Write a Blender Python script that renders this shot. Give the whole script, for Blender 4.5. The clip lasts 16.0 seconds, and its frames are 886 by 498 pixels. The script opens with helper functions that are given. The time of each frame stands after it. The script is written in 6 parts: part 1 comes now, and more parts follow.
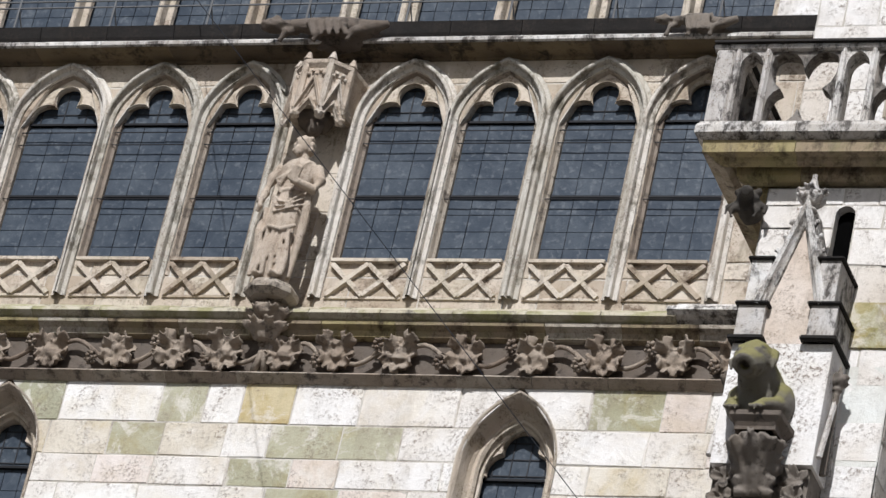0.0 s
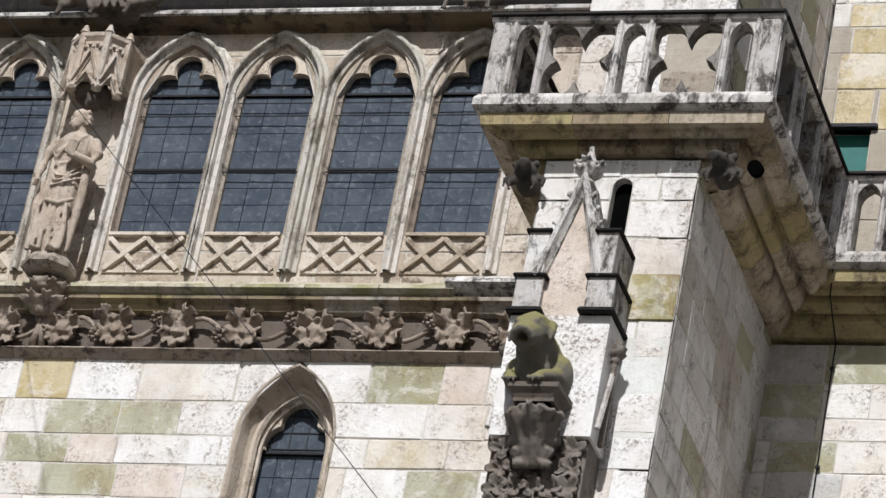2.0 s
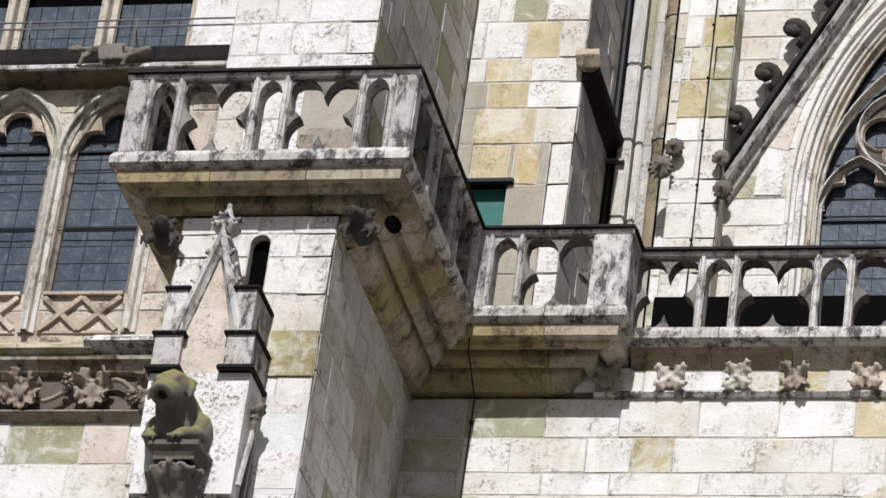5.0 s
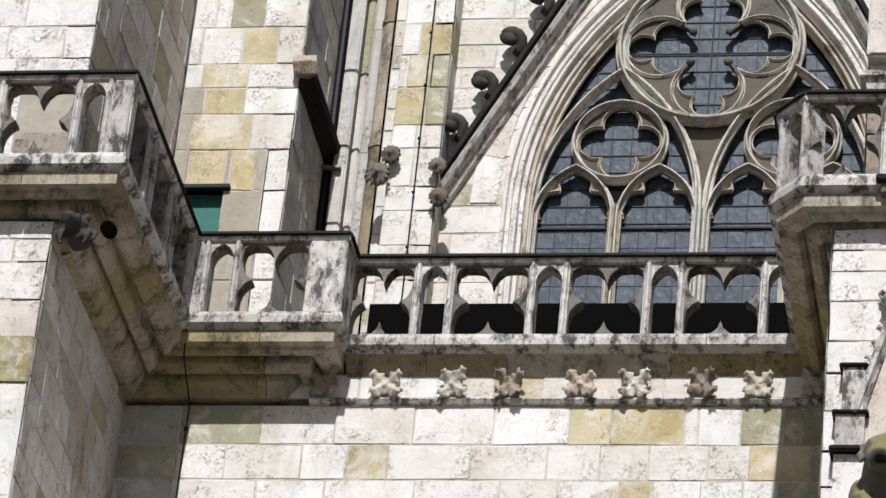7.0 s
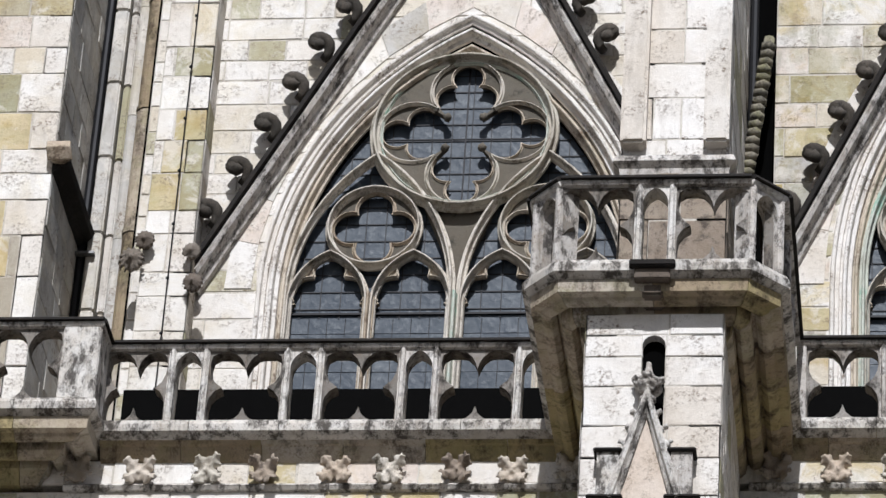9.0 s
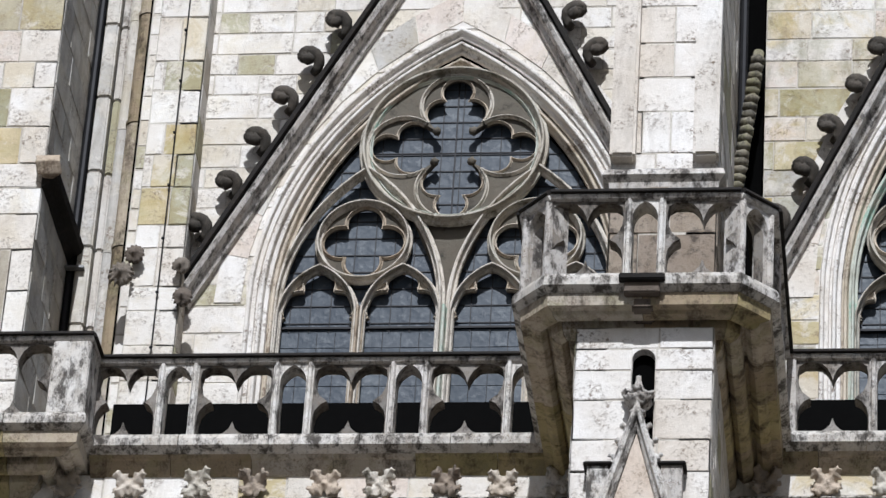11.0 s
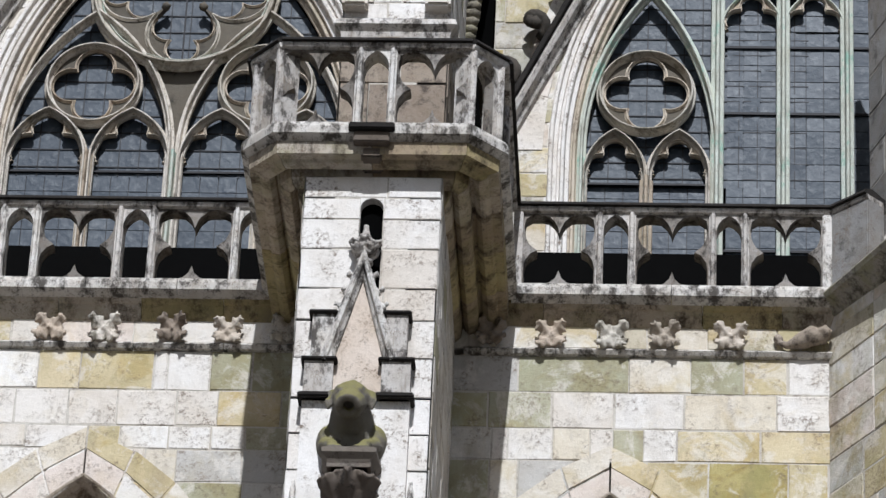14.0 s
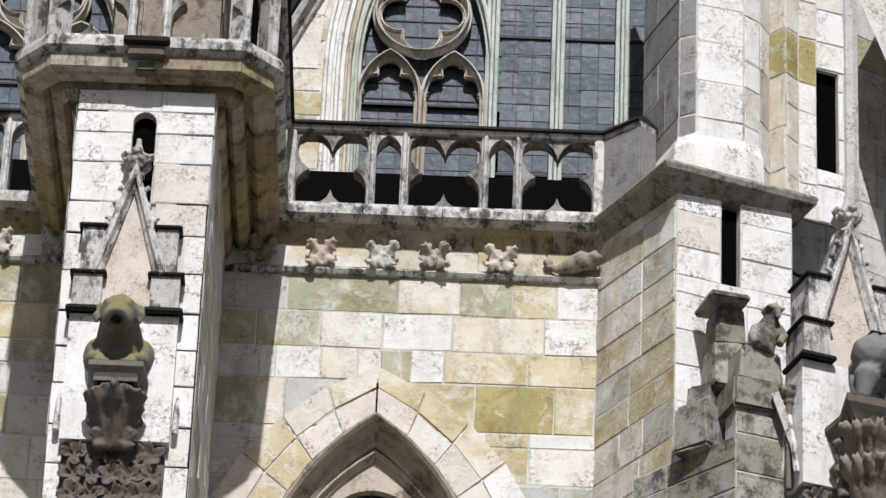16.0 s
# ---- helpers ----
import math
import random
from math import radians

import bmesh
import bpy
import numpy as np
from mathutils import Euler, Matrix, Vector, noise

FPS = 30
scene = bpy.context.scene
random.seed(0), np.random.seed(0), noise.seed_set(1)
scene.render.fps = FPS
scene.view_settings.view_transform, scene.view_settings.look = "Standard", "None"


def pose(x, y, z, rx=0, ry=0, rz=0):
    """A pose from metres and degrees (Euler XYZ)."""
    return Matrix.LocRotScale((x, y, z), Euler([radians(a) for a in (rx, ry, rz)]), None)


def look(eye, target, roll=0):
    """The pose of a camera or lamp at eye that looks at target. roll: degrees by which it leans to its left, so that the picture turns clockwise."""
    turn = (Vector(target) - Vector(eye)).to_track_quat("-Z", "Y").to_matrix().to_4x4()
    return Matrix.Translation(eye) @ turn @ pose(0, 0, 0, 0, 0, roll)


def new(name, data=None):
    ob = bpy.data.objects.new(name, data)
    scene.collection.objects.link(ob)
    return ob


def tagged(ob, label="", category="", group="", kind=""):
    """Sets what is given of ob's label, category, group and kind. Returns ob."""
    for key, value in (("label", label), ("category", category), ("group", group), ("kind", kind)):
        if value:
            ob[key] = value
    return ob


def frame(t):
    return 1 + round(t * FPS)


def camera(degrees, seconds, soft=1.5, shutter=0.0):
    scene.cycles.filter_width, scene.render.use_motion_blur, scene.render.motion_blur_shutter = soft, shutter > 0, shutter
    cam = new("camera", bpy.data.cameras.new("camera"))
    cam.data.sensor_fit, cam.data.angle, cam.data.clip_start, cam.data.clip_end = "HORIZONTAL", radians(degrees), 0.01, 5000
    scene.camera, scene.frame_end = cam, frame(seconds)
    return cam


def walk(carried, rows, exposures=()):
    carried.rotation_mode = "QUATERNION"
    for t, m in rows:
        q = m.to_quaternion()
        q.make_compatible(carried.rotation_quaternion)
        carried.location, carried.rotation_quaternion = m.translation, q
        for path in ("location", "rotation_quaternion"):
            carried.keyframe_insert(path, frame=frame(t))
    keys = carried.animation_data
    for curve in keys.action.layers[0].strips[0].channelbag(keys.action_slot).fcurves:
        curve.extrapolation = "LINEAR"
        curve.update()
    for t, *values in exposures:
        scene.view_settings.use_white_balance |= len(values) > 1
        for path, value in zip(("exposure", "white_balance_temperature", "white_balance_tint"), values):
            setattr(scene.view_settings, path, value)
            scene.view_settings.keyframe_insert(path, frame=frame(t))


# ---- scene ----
cam = camera(11.654, 16.0)

EYE = Vector((0.0, 0.0, 1.6))
# seconds, turn to the left of straight ahead, upward tilt, lean
PAN = [
    (0, 25.160, 28.928, 13.101), (0.5, 24.248, 29.042, 12.667), (1, 23.402, 29.105, 12.448), (1.5, 22.680, 29.153, 12.022),
    (2, 21.802, 29.195, 11.259), (2.5, 20.953, 29.214, 10.478), (3, 19.917, 29.469, 9.656), (3.5, 19.008, 30.378, 8.770),
    (3.7, 18.696, 30.752, 8.739), (5.8, 14.952, 30.741, 7.202), (6, 14.466, 30.794, 7.001), (6.5, 13.283, 31.002, 6.602),
    (7, 12.192, 31.277, 6.093), (7.5, 11.254, 31.444, 5.783), (8, 10.340, 31.912, 5.349), (8.5, 9.311, 32.339, 4.711),
    (9, 8.504, 32.691, 4.089), (9.2, 8.402, 32.780, 3.789), (11.5, 8.255, 32.881, 4.064), (12, 7.528, 32.450, 3.989),
    (12.5, 6.536, 32.334, 3.592), (13, 5.627, 32.132, 3.333), (13.5, 4.712, 31.736, 2.943), (14, 4.009, 31.091, 2.808),
    (14.5, 3.171, 30.762, 3.123), (15, 2.388, 30.652, 3.176), (15.5, 1.357, 30.526, 2.599), (16, 0.453, 30.158, 2.431),
]


def aim(yaw, pitch, roll):
    a, p = radians(yaw), radians(pitch)
    way = Vector((-math.sin(a) * math.cos(p), math.cos(a) * math.cos(p), math.sin(p)))
    return look(EYE, EYE + way * 40, roll)


walk(cam, [(t, aim(a, p, r)) for t, a, p, r in PAN], [(0.0, -0.03, 6150, 10), (3.5, -0.03, 6150, 10), (6.5, -0.01, 6150, 10), (8.5, -0.03, 6120, 10), (11.5, -0.1, 5950, 9), (14.5, -0.12, 5950, 9), (16.0, 0.0, 6120, 10)])

# ---- light ----
world = bpy.data.worlds.new("sky")
scene.world = world
world.use_nodes = True
wn, wl = world.node_tree.nodes, world.node_tree.links
wn.clear()
sky = wn.new("ShaderNodeTexSky")
sky.sky_type = "NISHITA"
sky.sun_disc = False
TO_SUN = Vector((0.05, -1.0, 0.97)).normalized()
sky.sun_elevation = math.asin(TO_SUN.z)
sky.sun_rotation = math.atan2(TO_SUN.x, TO_SUN.y)
sky.air_density, sky.dust_density = 1.0, 2.0
bg = wn.new("ShaderNodeBackground")
bg.inputs["Strength"].default_value = 0.06
wo = wn.new("ShaderNodeOutputWorld")
wl.new(sky.outputs[0], bg.inputs[0])
wl.new(bg.outputs[0], wo.inputs[0])
sun = new("sun", bpy.data.lights.new("sun", "SUN"))
sun.data.energy, sun.data.angle, sun.data.color = 5.0, radians(0.6), (1.0, 0.982, 0.965)
sun.matrix_world = look(TO_SUN * 80, (0, 0, 0))

# ---- materials ----


class Tree:
    """Short hand for building a node material."""

    def __init__(self, name):
        self.mat = bpy.data.materials.new(name)
        self.mat.use_nodes = True
        self.n, self.l = self.mat.node_tree.nodes, self.mat.node_tree.links
        self.bsdf = self.n["Principled BSDF"]

    def add(self, kind, **values):
        node = self.n.new(kind)
        for key, value in values.items():
            if key in node.inputs:
                self.put(node.inputs[key], value)
        return node

    def put(self, socket, value):
        if isinstance(value, bpy.types.NodeSocket):
            self.l.new(value, socket)
        else:
            socket.default_value = value

    def noise(self, vec, scale, detail=4.0, rough=0.6, distortion=0.0):
        node = self.n.new("ShaderNodeTexNoise")
        self.l.new(vec, node.inputs["Vector"])
        node.inputs["Scale"].default_value, node.inputs["Detail"].default_value = scale, detail
        node.inputs["Roughness"].default_value, node.inputs["Distortion"].default_value = rough, distortion
        return node.outputs["Fac"]

    def ramp(self, fac, stops, constant=False):
        node = self.n.new("ShaderNodeValToRGB")
        node.color_ramp.interpolation = "CONSTANT" if constant else "LINEAR"
        while len(node.color_ramp.elements) < len(stops):
            node.color_ramp.elements.new(0.5)
        for e, (p, c) in zip(node.color_ramp.elements, stops):
            e.position = p
            e.color = (*c, 1) if len(c) == 3 else c
        self.l.new(fac, node.inputs[0])
        return node.outputs[0]

    def grey(self, fac, lo, hi, a=0.0, b=1.0):
        return self.ramp(fac, [(lo, (a, a, a)), (hi, (b, b, b))])

    def mix(self, fac, a, b, blend="MIX"):
        node = self.n.new("ShaderNodeMix")
        node.data_type, node.blend_type = "RGBA", blend
        self.put(node.inputs[0], fac)
        self.put(node.inputs[6], a if isinstance(a, bpy.types.NodeSocket) else (*a, 1))
        self.put(node.inputs[7], b if isinstance(b, bpy.types.NodeSocket) else (*b, 1))
        return node.outputs[2]

    def math(self, op, a, b=0.0):
        node = self.n.new("ShaderNodeMath")
        node.operation = op
        self.put(node.inputs[0], a)
        self.put(node.inputs[1], b)
        return node.outputs[0]

    def bump(self, height, strength, distance):
        node = self.n.new("ShaderNodeBump")
        node.inputs["Strength"].default_value, node.inputs["Distance"].default_value = strength, distance
        self.l.new(height, node.inputs["Height"])
        self.l.new(node.outputs[0], self.bsdf.inputs["Normal"])

    def place(self, shift=None):
        """World position, moved by a random amount from piece to piece when shift is given."""
        pos = self.n.new("ShaderNodeNewGeometry").outputs["Position"]
        if shift is None:
            return pos
        node = self.n.new("ShaderNodeVectorMath")
        node.operation = "ADD"
        comb = self.n.new("ShaderNodeCombineXYZ")
        big = self.math("MULTIPLY", shift, 37.0)
        self.l.new(big, comb.inputs[0])
        self.l.new(big, comb.inputs[2])
        self.l.new(pos, node.inputs[0])
        self.l.new(comb.outputs[0], node.inputs[1])
        return node.outputs[0]

    def done(self, colour, rough=0.85):
        self.put(self.bsdf.inputs["Base Color"], colour)
        self.put(self.bsdf.inputs["Roughness"], rough)
        self.bsdf.inputs["Specular IOR Level"].default_value = 0.25
        return self.mat


def stone(name, shades, crust=0.5, crust_colour=(0.04, 0.036, 0.032), pits=0.6, scale=1.0, rough=0.9, lichen=0.0, island=False, soot=1.0, stain=0.0, moss=0.0, edge=0.1, runs=False):
    """Weathered masonry: a shade drawn for each piece, cloudy stains, speckled wear, black crust and a rough face."""
    t = Tree(name)
    if island:
        rnd = t.n.new("ShaderNodeNewGeometry").outputs["Random Per Island"]
    else:
        rnd = t.n.new("ShaderNodeObjectInfo").outputs["Random"]
    v, w = t.place(rnd), t.place()
    tall = t.n.new("ShaderNodeMapping")
    tall.inputs["Scale"].default_value = (1.0, 1.0, 0.28)
    t.l.new(w, tall.inputs["Vector"])
    drip = t.n.new("ShaderNodeMapping")
    drip.inputs["Scale"].default_value = (1.0, 1.0, 0.55)
    t.l.new(w, drip.inputs["Vector"])
    base = t.ramp(rnd, shades, constant=True)
    # broad changes of tone within and across pieces
    tone = t.noise(v, 1.7 * scale, 5, 0.6)
    base = t.mix(t.grey(tone, 0.36, 0.66, 0.0, 0.55), base, t.mix(1.0, base, (0.74, 0.68, 0.6), "MULTIPLY"))
    if stain:
        ooze = t.noise(v, 1.5 * scale, 8, 0.7, 0.8)
        base = t.mix(t.grey(ooze, 0.5, 0.62, 0.0, stain), base, t.mix(1.0, base, (0.78, 0.68, 0.42), "MULTIPLY"))
        pale = t.noise(v, 2.3 * scale, 8, 0.72, 0.6)
        base = t.mix(t.grey(pale, 0.52, 0.6, 0.0, 0.6), base, (0.74, 0.7, 0.64))
    # rain streaks
    rain = t.noise(tall.outputs[0], 3.4 * scale, 7, 0.68, 0.3)
    base = t.mix(t.grey(rain, 0.53, 0.68, 0.0, 0.6 * soot), base, (0.2, 0.165, 0.125))
    # flaked patches with dark speckle
    patch = t.noise(v, 2.8 * scale, 6, 0.66, 0.5)
    fine = t.noise(v, 26.0 * scale, 7, 0.78, 0.3)
    speck = t.math("MULTIPLY", t.grey(patch, 0.47, 0.62), t.grey(fine, 0.49, 0.58))
    base = t.mix(t.math("MULTIPLY", speck, pits), base, (0.17, 0.125, 0.09))
    grain = t.noise(v, 75.0, 3, 0.6)
    base = t.mix(t.grey(grain, 0.3, 0.7, 0.0, 0.22), base, t.mix(1.0, base, (0.62, 0.58, 0.54), "MULTIPLY"))
    if lichen:
        green = t.noise(v, 1.9 * scale, 7, 0.7)
        base = t.mix(t.grey(green, 0.48, 0.6, 0.0, lichen), base, (0.2, 0.2, 0.07))
    if crust:
        grime = t.noise(drip.outputs[0] if runs else w, 2.3 * scale, 10, 0.78, 0.1)
        c0 = 0.63 - 0.2 * crust
        base = t.mix(t.grey(grime, c0, c0 + edge, 0.0, 0.92), base, crust_colour)
    if moss:
        # moss grows where rain lies, on upward faces
        sep = t.n.new("ShaderNodeSeparateXYZ")
        t.l.new(t.n.new("ShaderNodeNewGeometry").outputs["Normal"], sep.inputs[0])
        tuft = t.noise(v, 7.0, 8, 0.75)
        grow = t.math("ADD", sep.outputs["Z"], t.grey(tuft, 0.35, 0.65, -0.7, 0.45))
        base = t.mix(t.grey(grow, 0.2, 0.65, 0.0, moss), base, (0.21, 0.19, 0.06))
    t.bump(t.math("ADD", t.math("MULTIPLY", patch, 1.3), t.math("MULTIPLY", fine, 0.6)), 0.6, 0.03)
    return t.done(base, rough)


WHITE, CREAM, PINK = (0.8, 0.775, 0.745), (0.7, 0.65, 0.56), (0.72, 0.645, 0.59)
GREEN, OCHRE, GREY = (0.4, 0.4, 0.29), (0.55, 0.48, 0.31), (0.52, 0.51, 0.49)
ashlar_left = stone("ashlar_left", [(0, WHITE), (0.34, CREAM), (0.44, (0.76, 0.72, 0.67)), (0.62, PINK), (0.74, GREEN), (0.87, (0.47, 0.45, 0.33))], 0.0, pits=0.7, soot=0.35, stain=0.35)
ashlar_mid = stone("ashlar_mid", [(0, WHITE), (0.3, (0.84, 0.82, 0.79)), (0.56, (0.75, 0.71, 0.65)), (0.7, PINK), (0.82, OCHRE), (0.9, (0.47, 0.46, 0.35))], 0.0, pits=0.75, soot=0.3, stain=0.3)
ashlar_right = stone("ashlar_right", [(0, WHITE), (0.22, CREAM), (0.38, (0.6, 0.55, 0.44)), (0.52, OCHRE), (0.63, GREY), (0.78, (0.48, 0.45, 0.32)), (0.9, PINK)], 0.0, pits=0.75, lichen=0.3, soot=0.8, stain=0.8)
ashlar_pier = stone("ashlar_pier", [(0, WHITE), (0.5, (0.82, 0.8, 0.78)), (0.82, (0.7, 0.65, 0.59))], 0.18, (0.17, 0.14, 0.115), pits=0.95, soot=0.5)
ashlar_upper = stone("ashlar_upper", [(0, WHITE), (0.38, (0.82, 0.8, 0.77)), (0.66, (0.72, 0.68, 0.62)), (0.82, CREAM), (0.93, (0.5, 0.48, 0.36))], 0.0, pits=0.75, soot=0.4, stain=0.25)
# darker copy of the pale ashlar for side and recessed faces in shade
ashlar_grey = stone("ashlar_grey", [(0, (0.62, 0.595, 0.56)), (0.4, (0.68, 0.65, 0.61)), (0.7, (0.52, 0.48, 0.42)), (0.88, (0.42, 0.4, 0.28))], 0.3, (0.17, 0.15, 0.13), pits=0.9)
ashlar_patch = stone("ashlar_patch", [(0, (0.52, 0.48, 0.36)), (0.3, (0.44, 0.42, 0.32)), (0.52, WHITE), (0.74, (0.5, 0.44, 0.32)), (0.88, GREY)], 0.0, pits=0.8, soot=0.6, stain=0.6)
mortar = stone("mortar", [(0, (0.6, 0.57, 0.52))], 0.4, (0.2, 0.17, 0.14), pits=0.6)
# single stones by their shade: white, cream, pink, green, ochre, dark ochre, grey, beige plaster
SHADE = {
    "w": stone("white_block", [(0, WHITE), (0.35, (0.84, 0.82, 0.79)), (0.65, (0.76, 0.72, 0.67))], 0.0, pits=0.8, soot=0.3, stain=0.2),
    "c": stone("cream_block", [(0, CREAM), (0.5, (0.72, 0.66, 0.55))], 0.0, pits=0.7, soot=0.4, stain=0.5),
    "p": stone("pink_block", [(0, PINK), (0.5, (0.76, 0.69, 0.64))], 0.0, pits=0.8, soot=0.3, stain=0.2),
    "g": stone("green_block", [(0, (0.41, 0.4, 0.285)), (0.5, (0.47, 0.455, 0.34))], 0.0, pits=0.6, soot=0.5, lichen=0.08, stain=0.5),
    "o": stone("ochre_block", [(0, (0.58, 0.5, 0.32)), (0.5, (0.64, 0.55, 0.37))], 0.0, pits=0.7, soot=0.4, lichen=0.2, stain=0.6),
    "d": stone("dark_ochre_block", [(0, (0.44, 0.38, 0.17))], 0.15, (0.16, 0.13, 0.07), pits=0.7, soot=0.6, lichen=0.4, stain=0.8),
    "y": stone("grey_block", [(0, (0.56, 0.55, 0.53)), (0.5, (0.64, 0.62, 0.58))], 0.0, pits=0.8, soot=0.6, stain=0.3),
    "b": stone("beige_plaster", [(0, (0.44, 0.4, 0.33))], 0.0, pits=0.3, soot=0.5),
}
weathered = stone("weathered", [(0, (0.66, 0.635, 0.61)), (0.35, (0.56, 0.535, 0.51)), (0.7, (0.72, 0.7, 0.67))], 0.7, (0.05, 0.043, 0.038), pits=0.95, scale=2.7, edge=0.1, runs=True)
# foiled panels: crusted stone, darkened all over for the shade of their soffits
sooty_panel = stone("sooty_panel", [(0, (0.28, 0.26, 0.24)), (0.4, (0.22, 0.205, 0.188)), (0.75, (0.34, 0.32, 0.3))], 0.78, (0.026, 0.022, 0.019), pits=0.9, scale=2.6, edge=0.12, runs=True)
ledge_stone = stone("ledge_stone", [(0, (0.6, 0.575, 0.54)), (0.5, (0.68, 0.655, 0.62))], 0.76, (0.045, 0.038, 0.032), pits=0.9, scale=2.6, edge=0.1, runs=True)
corbel_stone = stone("corbel_stone", [(0, (0.5, 0.43, 0.34)), (0.25, (0.36, 0.29, 0.2)), (0.5, (0.52, 0.47, 0.4)), (0.75, (0.42, 0.35, 0.19))], 0.68, (0.05, 0.036, 0.025), pits=0.9, lichen=0.3, scale=1.5, edge=0.14, runs=True)
black_crust = stone("black_crust", [(0, (0.019, 0.017, 0.016))], 0.3, (0.012, 0.011, 0.01), pits=0.12, soot=0.1)
tracery_stone = stone("tracery_stone", [(0, (0.58, 0.505, 0.42)), (0.4, (0.65, 0.58, 0.49)), (0.75, (0.48, 0.405, 0.325))], 0.5, (0.14, 0.1, 0.07), pits=0.8, lichen=0.12, scale=1.4)
tracery_light = stone("tracery_light", [(0, (0.68, 0.64, 0.58)), (0.5, (0.56, 0.53, 0.47))], 0.58, (0.13, 0.115, 0.085), pits=0.8, scale=1.8, runs=True)
# dark tracery tone that puts the recess shade of the plates into colour
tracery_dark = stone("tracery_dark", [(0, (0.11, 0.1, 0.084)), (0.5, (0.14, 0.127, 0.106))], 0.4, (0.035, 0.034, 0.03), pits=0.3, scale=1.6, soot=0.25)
copper_stain = stone("copper_stain", [(0, (0.6, 0.64, 0.58))], 0.5, (0.28, 0.45, 0.37), pits=0.5, scale=1.3)
carved = stone("carved", [(0, (0.36, 0.305, 0.25)), (0.4, (0.41, 0.36, 0.3)), (0.75, (0.3, 0.25, 0.205))], 0.58, (0.075, 0.06, 0.05), pits=0.6, scale=2.2)
figure_stone = stone("figure_stone", [(0, (0.52, 0.44, 0.36)), (0.5, (0.58, 0.52, 0.45))], 0.42, (0.13, 0.1, 0.075), pits=0.6, scale=2.2)
dark_carved = stone("dark_carved", [(0, (0.15, 0.125, 0.105)), (0.5, (0.2, 0.175, 0.15))], 0.45, (0.035, 0.03, 0.026), pits=0.3, scale=2.4, soot=0.3)
mossy = stone("mossy", [(0, (0.19, 0.175, 0.15))], 0.35, (0.05, 0.044, 0.036), pits=0.3, scale=2.2, lichen=0.1, soot=0.4, moss=0.7)
ashlar_dark = stone("ashlar_dark", [(0, (0.34, 0.32, 0.29)), (0.4, (0.42, 0.4, 0.36)), (0.7, (0.27, 0.25, 0.2))], 0.75, (0.06, 0.055, 0.046), pits=0.9, scale=1.5, lichen=0.45)
# grey of left-facing stones; on the pier it tones in their shade
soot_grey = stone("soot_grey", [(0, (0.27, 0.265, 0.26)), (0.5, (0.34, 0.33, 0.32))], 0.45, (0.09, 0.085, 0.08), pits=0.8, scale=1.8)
leaf_stone = stone("leaf_stone", [(0, (0.3, 0.245, 0.195)), (0.4, (0.34, 0.285, 0.23)), (0.75, (0.24, 0.19, 0.15))], 0.5, (0.06, 0.045, 0.035), pits=0.6, scale=2.2)
crocket_stone = stone("crocket_stone", [(0, (0.06, 0.054, 0.047)), (0.5, (0.09, 0.08, 0.07))], 0.3, (0.02, 0.018, 0.016), pits=0.3, scale=2.4, soot=0.3)
stone_pink = stone("stone_pink", [(0, (0.66, 0.575, 0.5))], 0.1, pits=0.8, scale=1.4)


def plain(name, colour, rough, metal=0.0, grain=0.3, scale=9.0, gloss=0.25):
    t = Tree(name)
    v = t.place()
    n = t.noise(v, scale, 6, 0.65)
    t.bsdf.inputs["Metallic"].default_value = metal
    t.bump(n, 0.25, 0.01)
    mat = t.done(t.mix(t.grey(n, 0.35, 0.7, 0.0, grain), colour, tuple(c * 0.45 for c in colour)), rough)
    t.bsdf.inputs["Specular IOR Level"].default_value = gloss
    return mat


def leaded_glass():
    t = Tree("leaded_glass")
    v = t.place()
    n, m = t.noise(v, 3.2, 5, 0.7), t.noise(v, 13.0, 4, 0.6)
    rnd = t.n.new("ShaderNodeNewGeometry").outputs["Random Per Island"]
    c = t.ramp(rnd, [(0, (0.027, 0.036, 0.05)), (0.35, (0.04, 0.052, 0.07)), (0.7, (0.032, 0.043, 0.058))], True)
    c = t.mix(t.grey(n, 0.4, 0.7, 0.0, 0.65), c, (0.095, 0.112, 0.132))
    c = t.mix(t.grey(m, 0.55, 0.68, 0.0, 0.4), c, (0.18, 0.195, 0.21))
    t.bump(m, 0.35, 0.02)
    mat = t.done(c, 0.42)
    t.bsdf.inputs["Specular IOR Level"].default_value = 0.16
    return mat


glass = leaded_glass()
lead = plain("lead", (0.035, 0.036, 0.04), 0.6, 0.3)
iron = plain("iron", (0.02, 0.02, 0.022), 0.55, 0.6)
zinc = plain("zinc", (0.2, 0.2, 0.2), 0.5, 0.5)
shutter_green = plain("shutter_green", (0.02, 0.13, 0.11), 0.5)
# near-black colour that stands for the lack of light in holes and interiors
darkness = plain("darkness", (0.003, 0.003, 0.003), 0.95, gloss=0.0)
# near-black for the dark void behind the pierced parapet
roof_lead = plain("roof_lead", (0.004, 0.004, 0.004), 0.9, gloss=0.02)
paving = stone("paving", [(0, (0.12, 0.115, 0.11))], 0.2)

# ---- building tools ----
FRONT = 37.87     # face of the aisle wall
RAIL_TOP = 24.94  # top of every parapet rail
LEDGE = 23.79     # underside of the walkway ledge


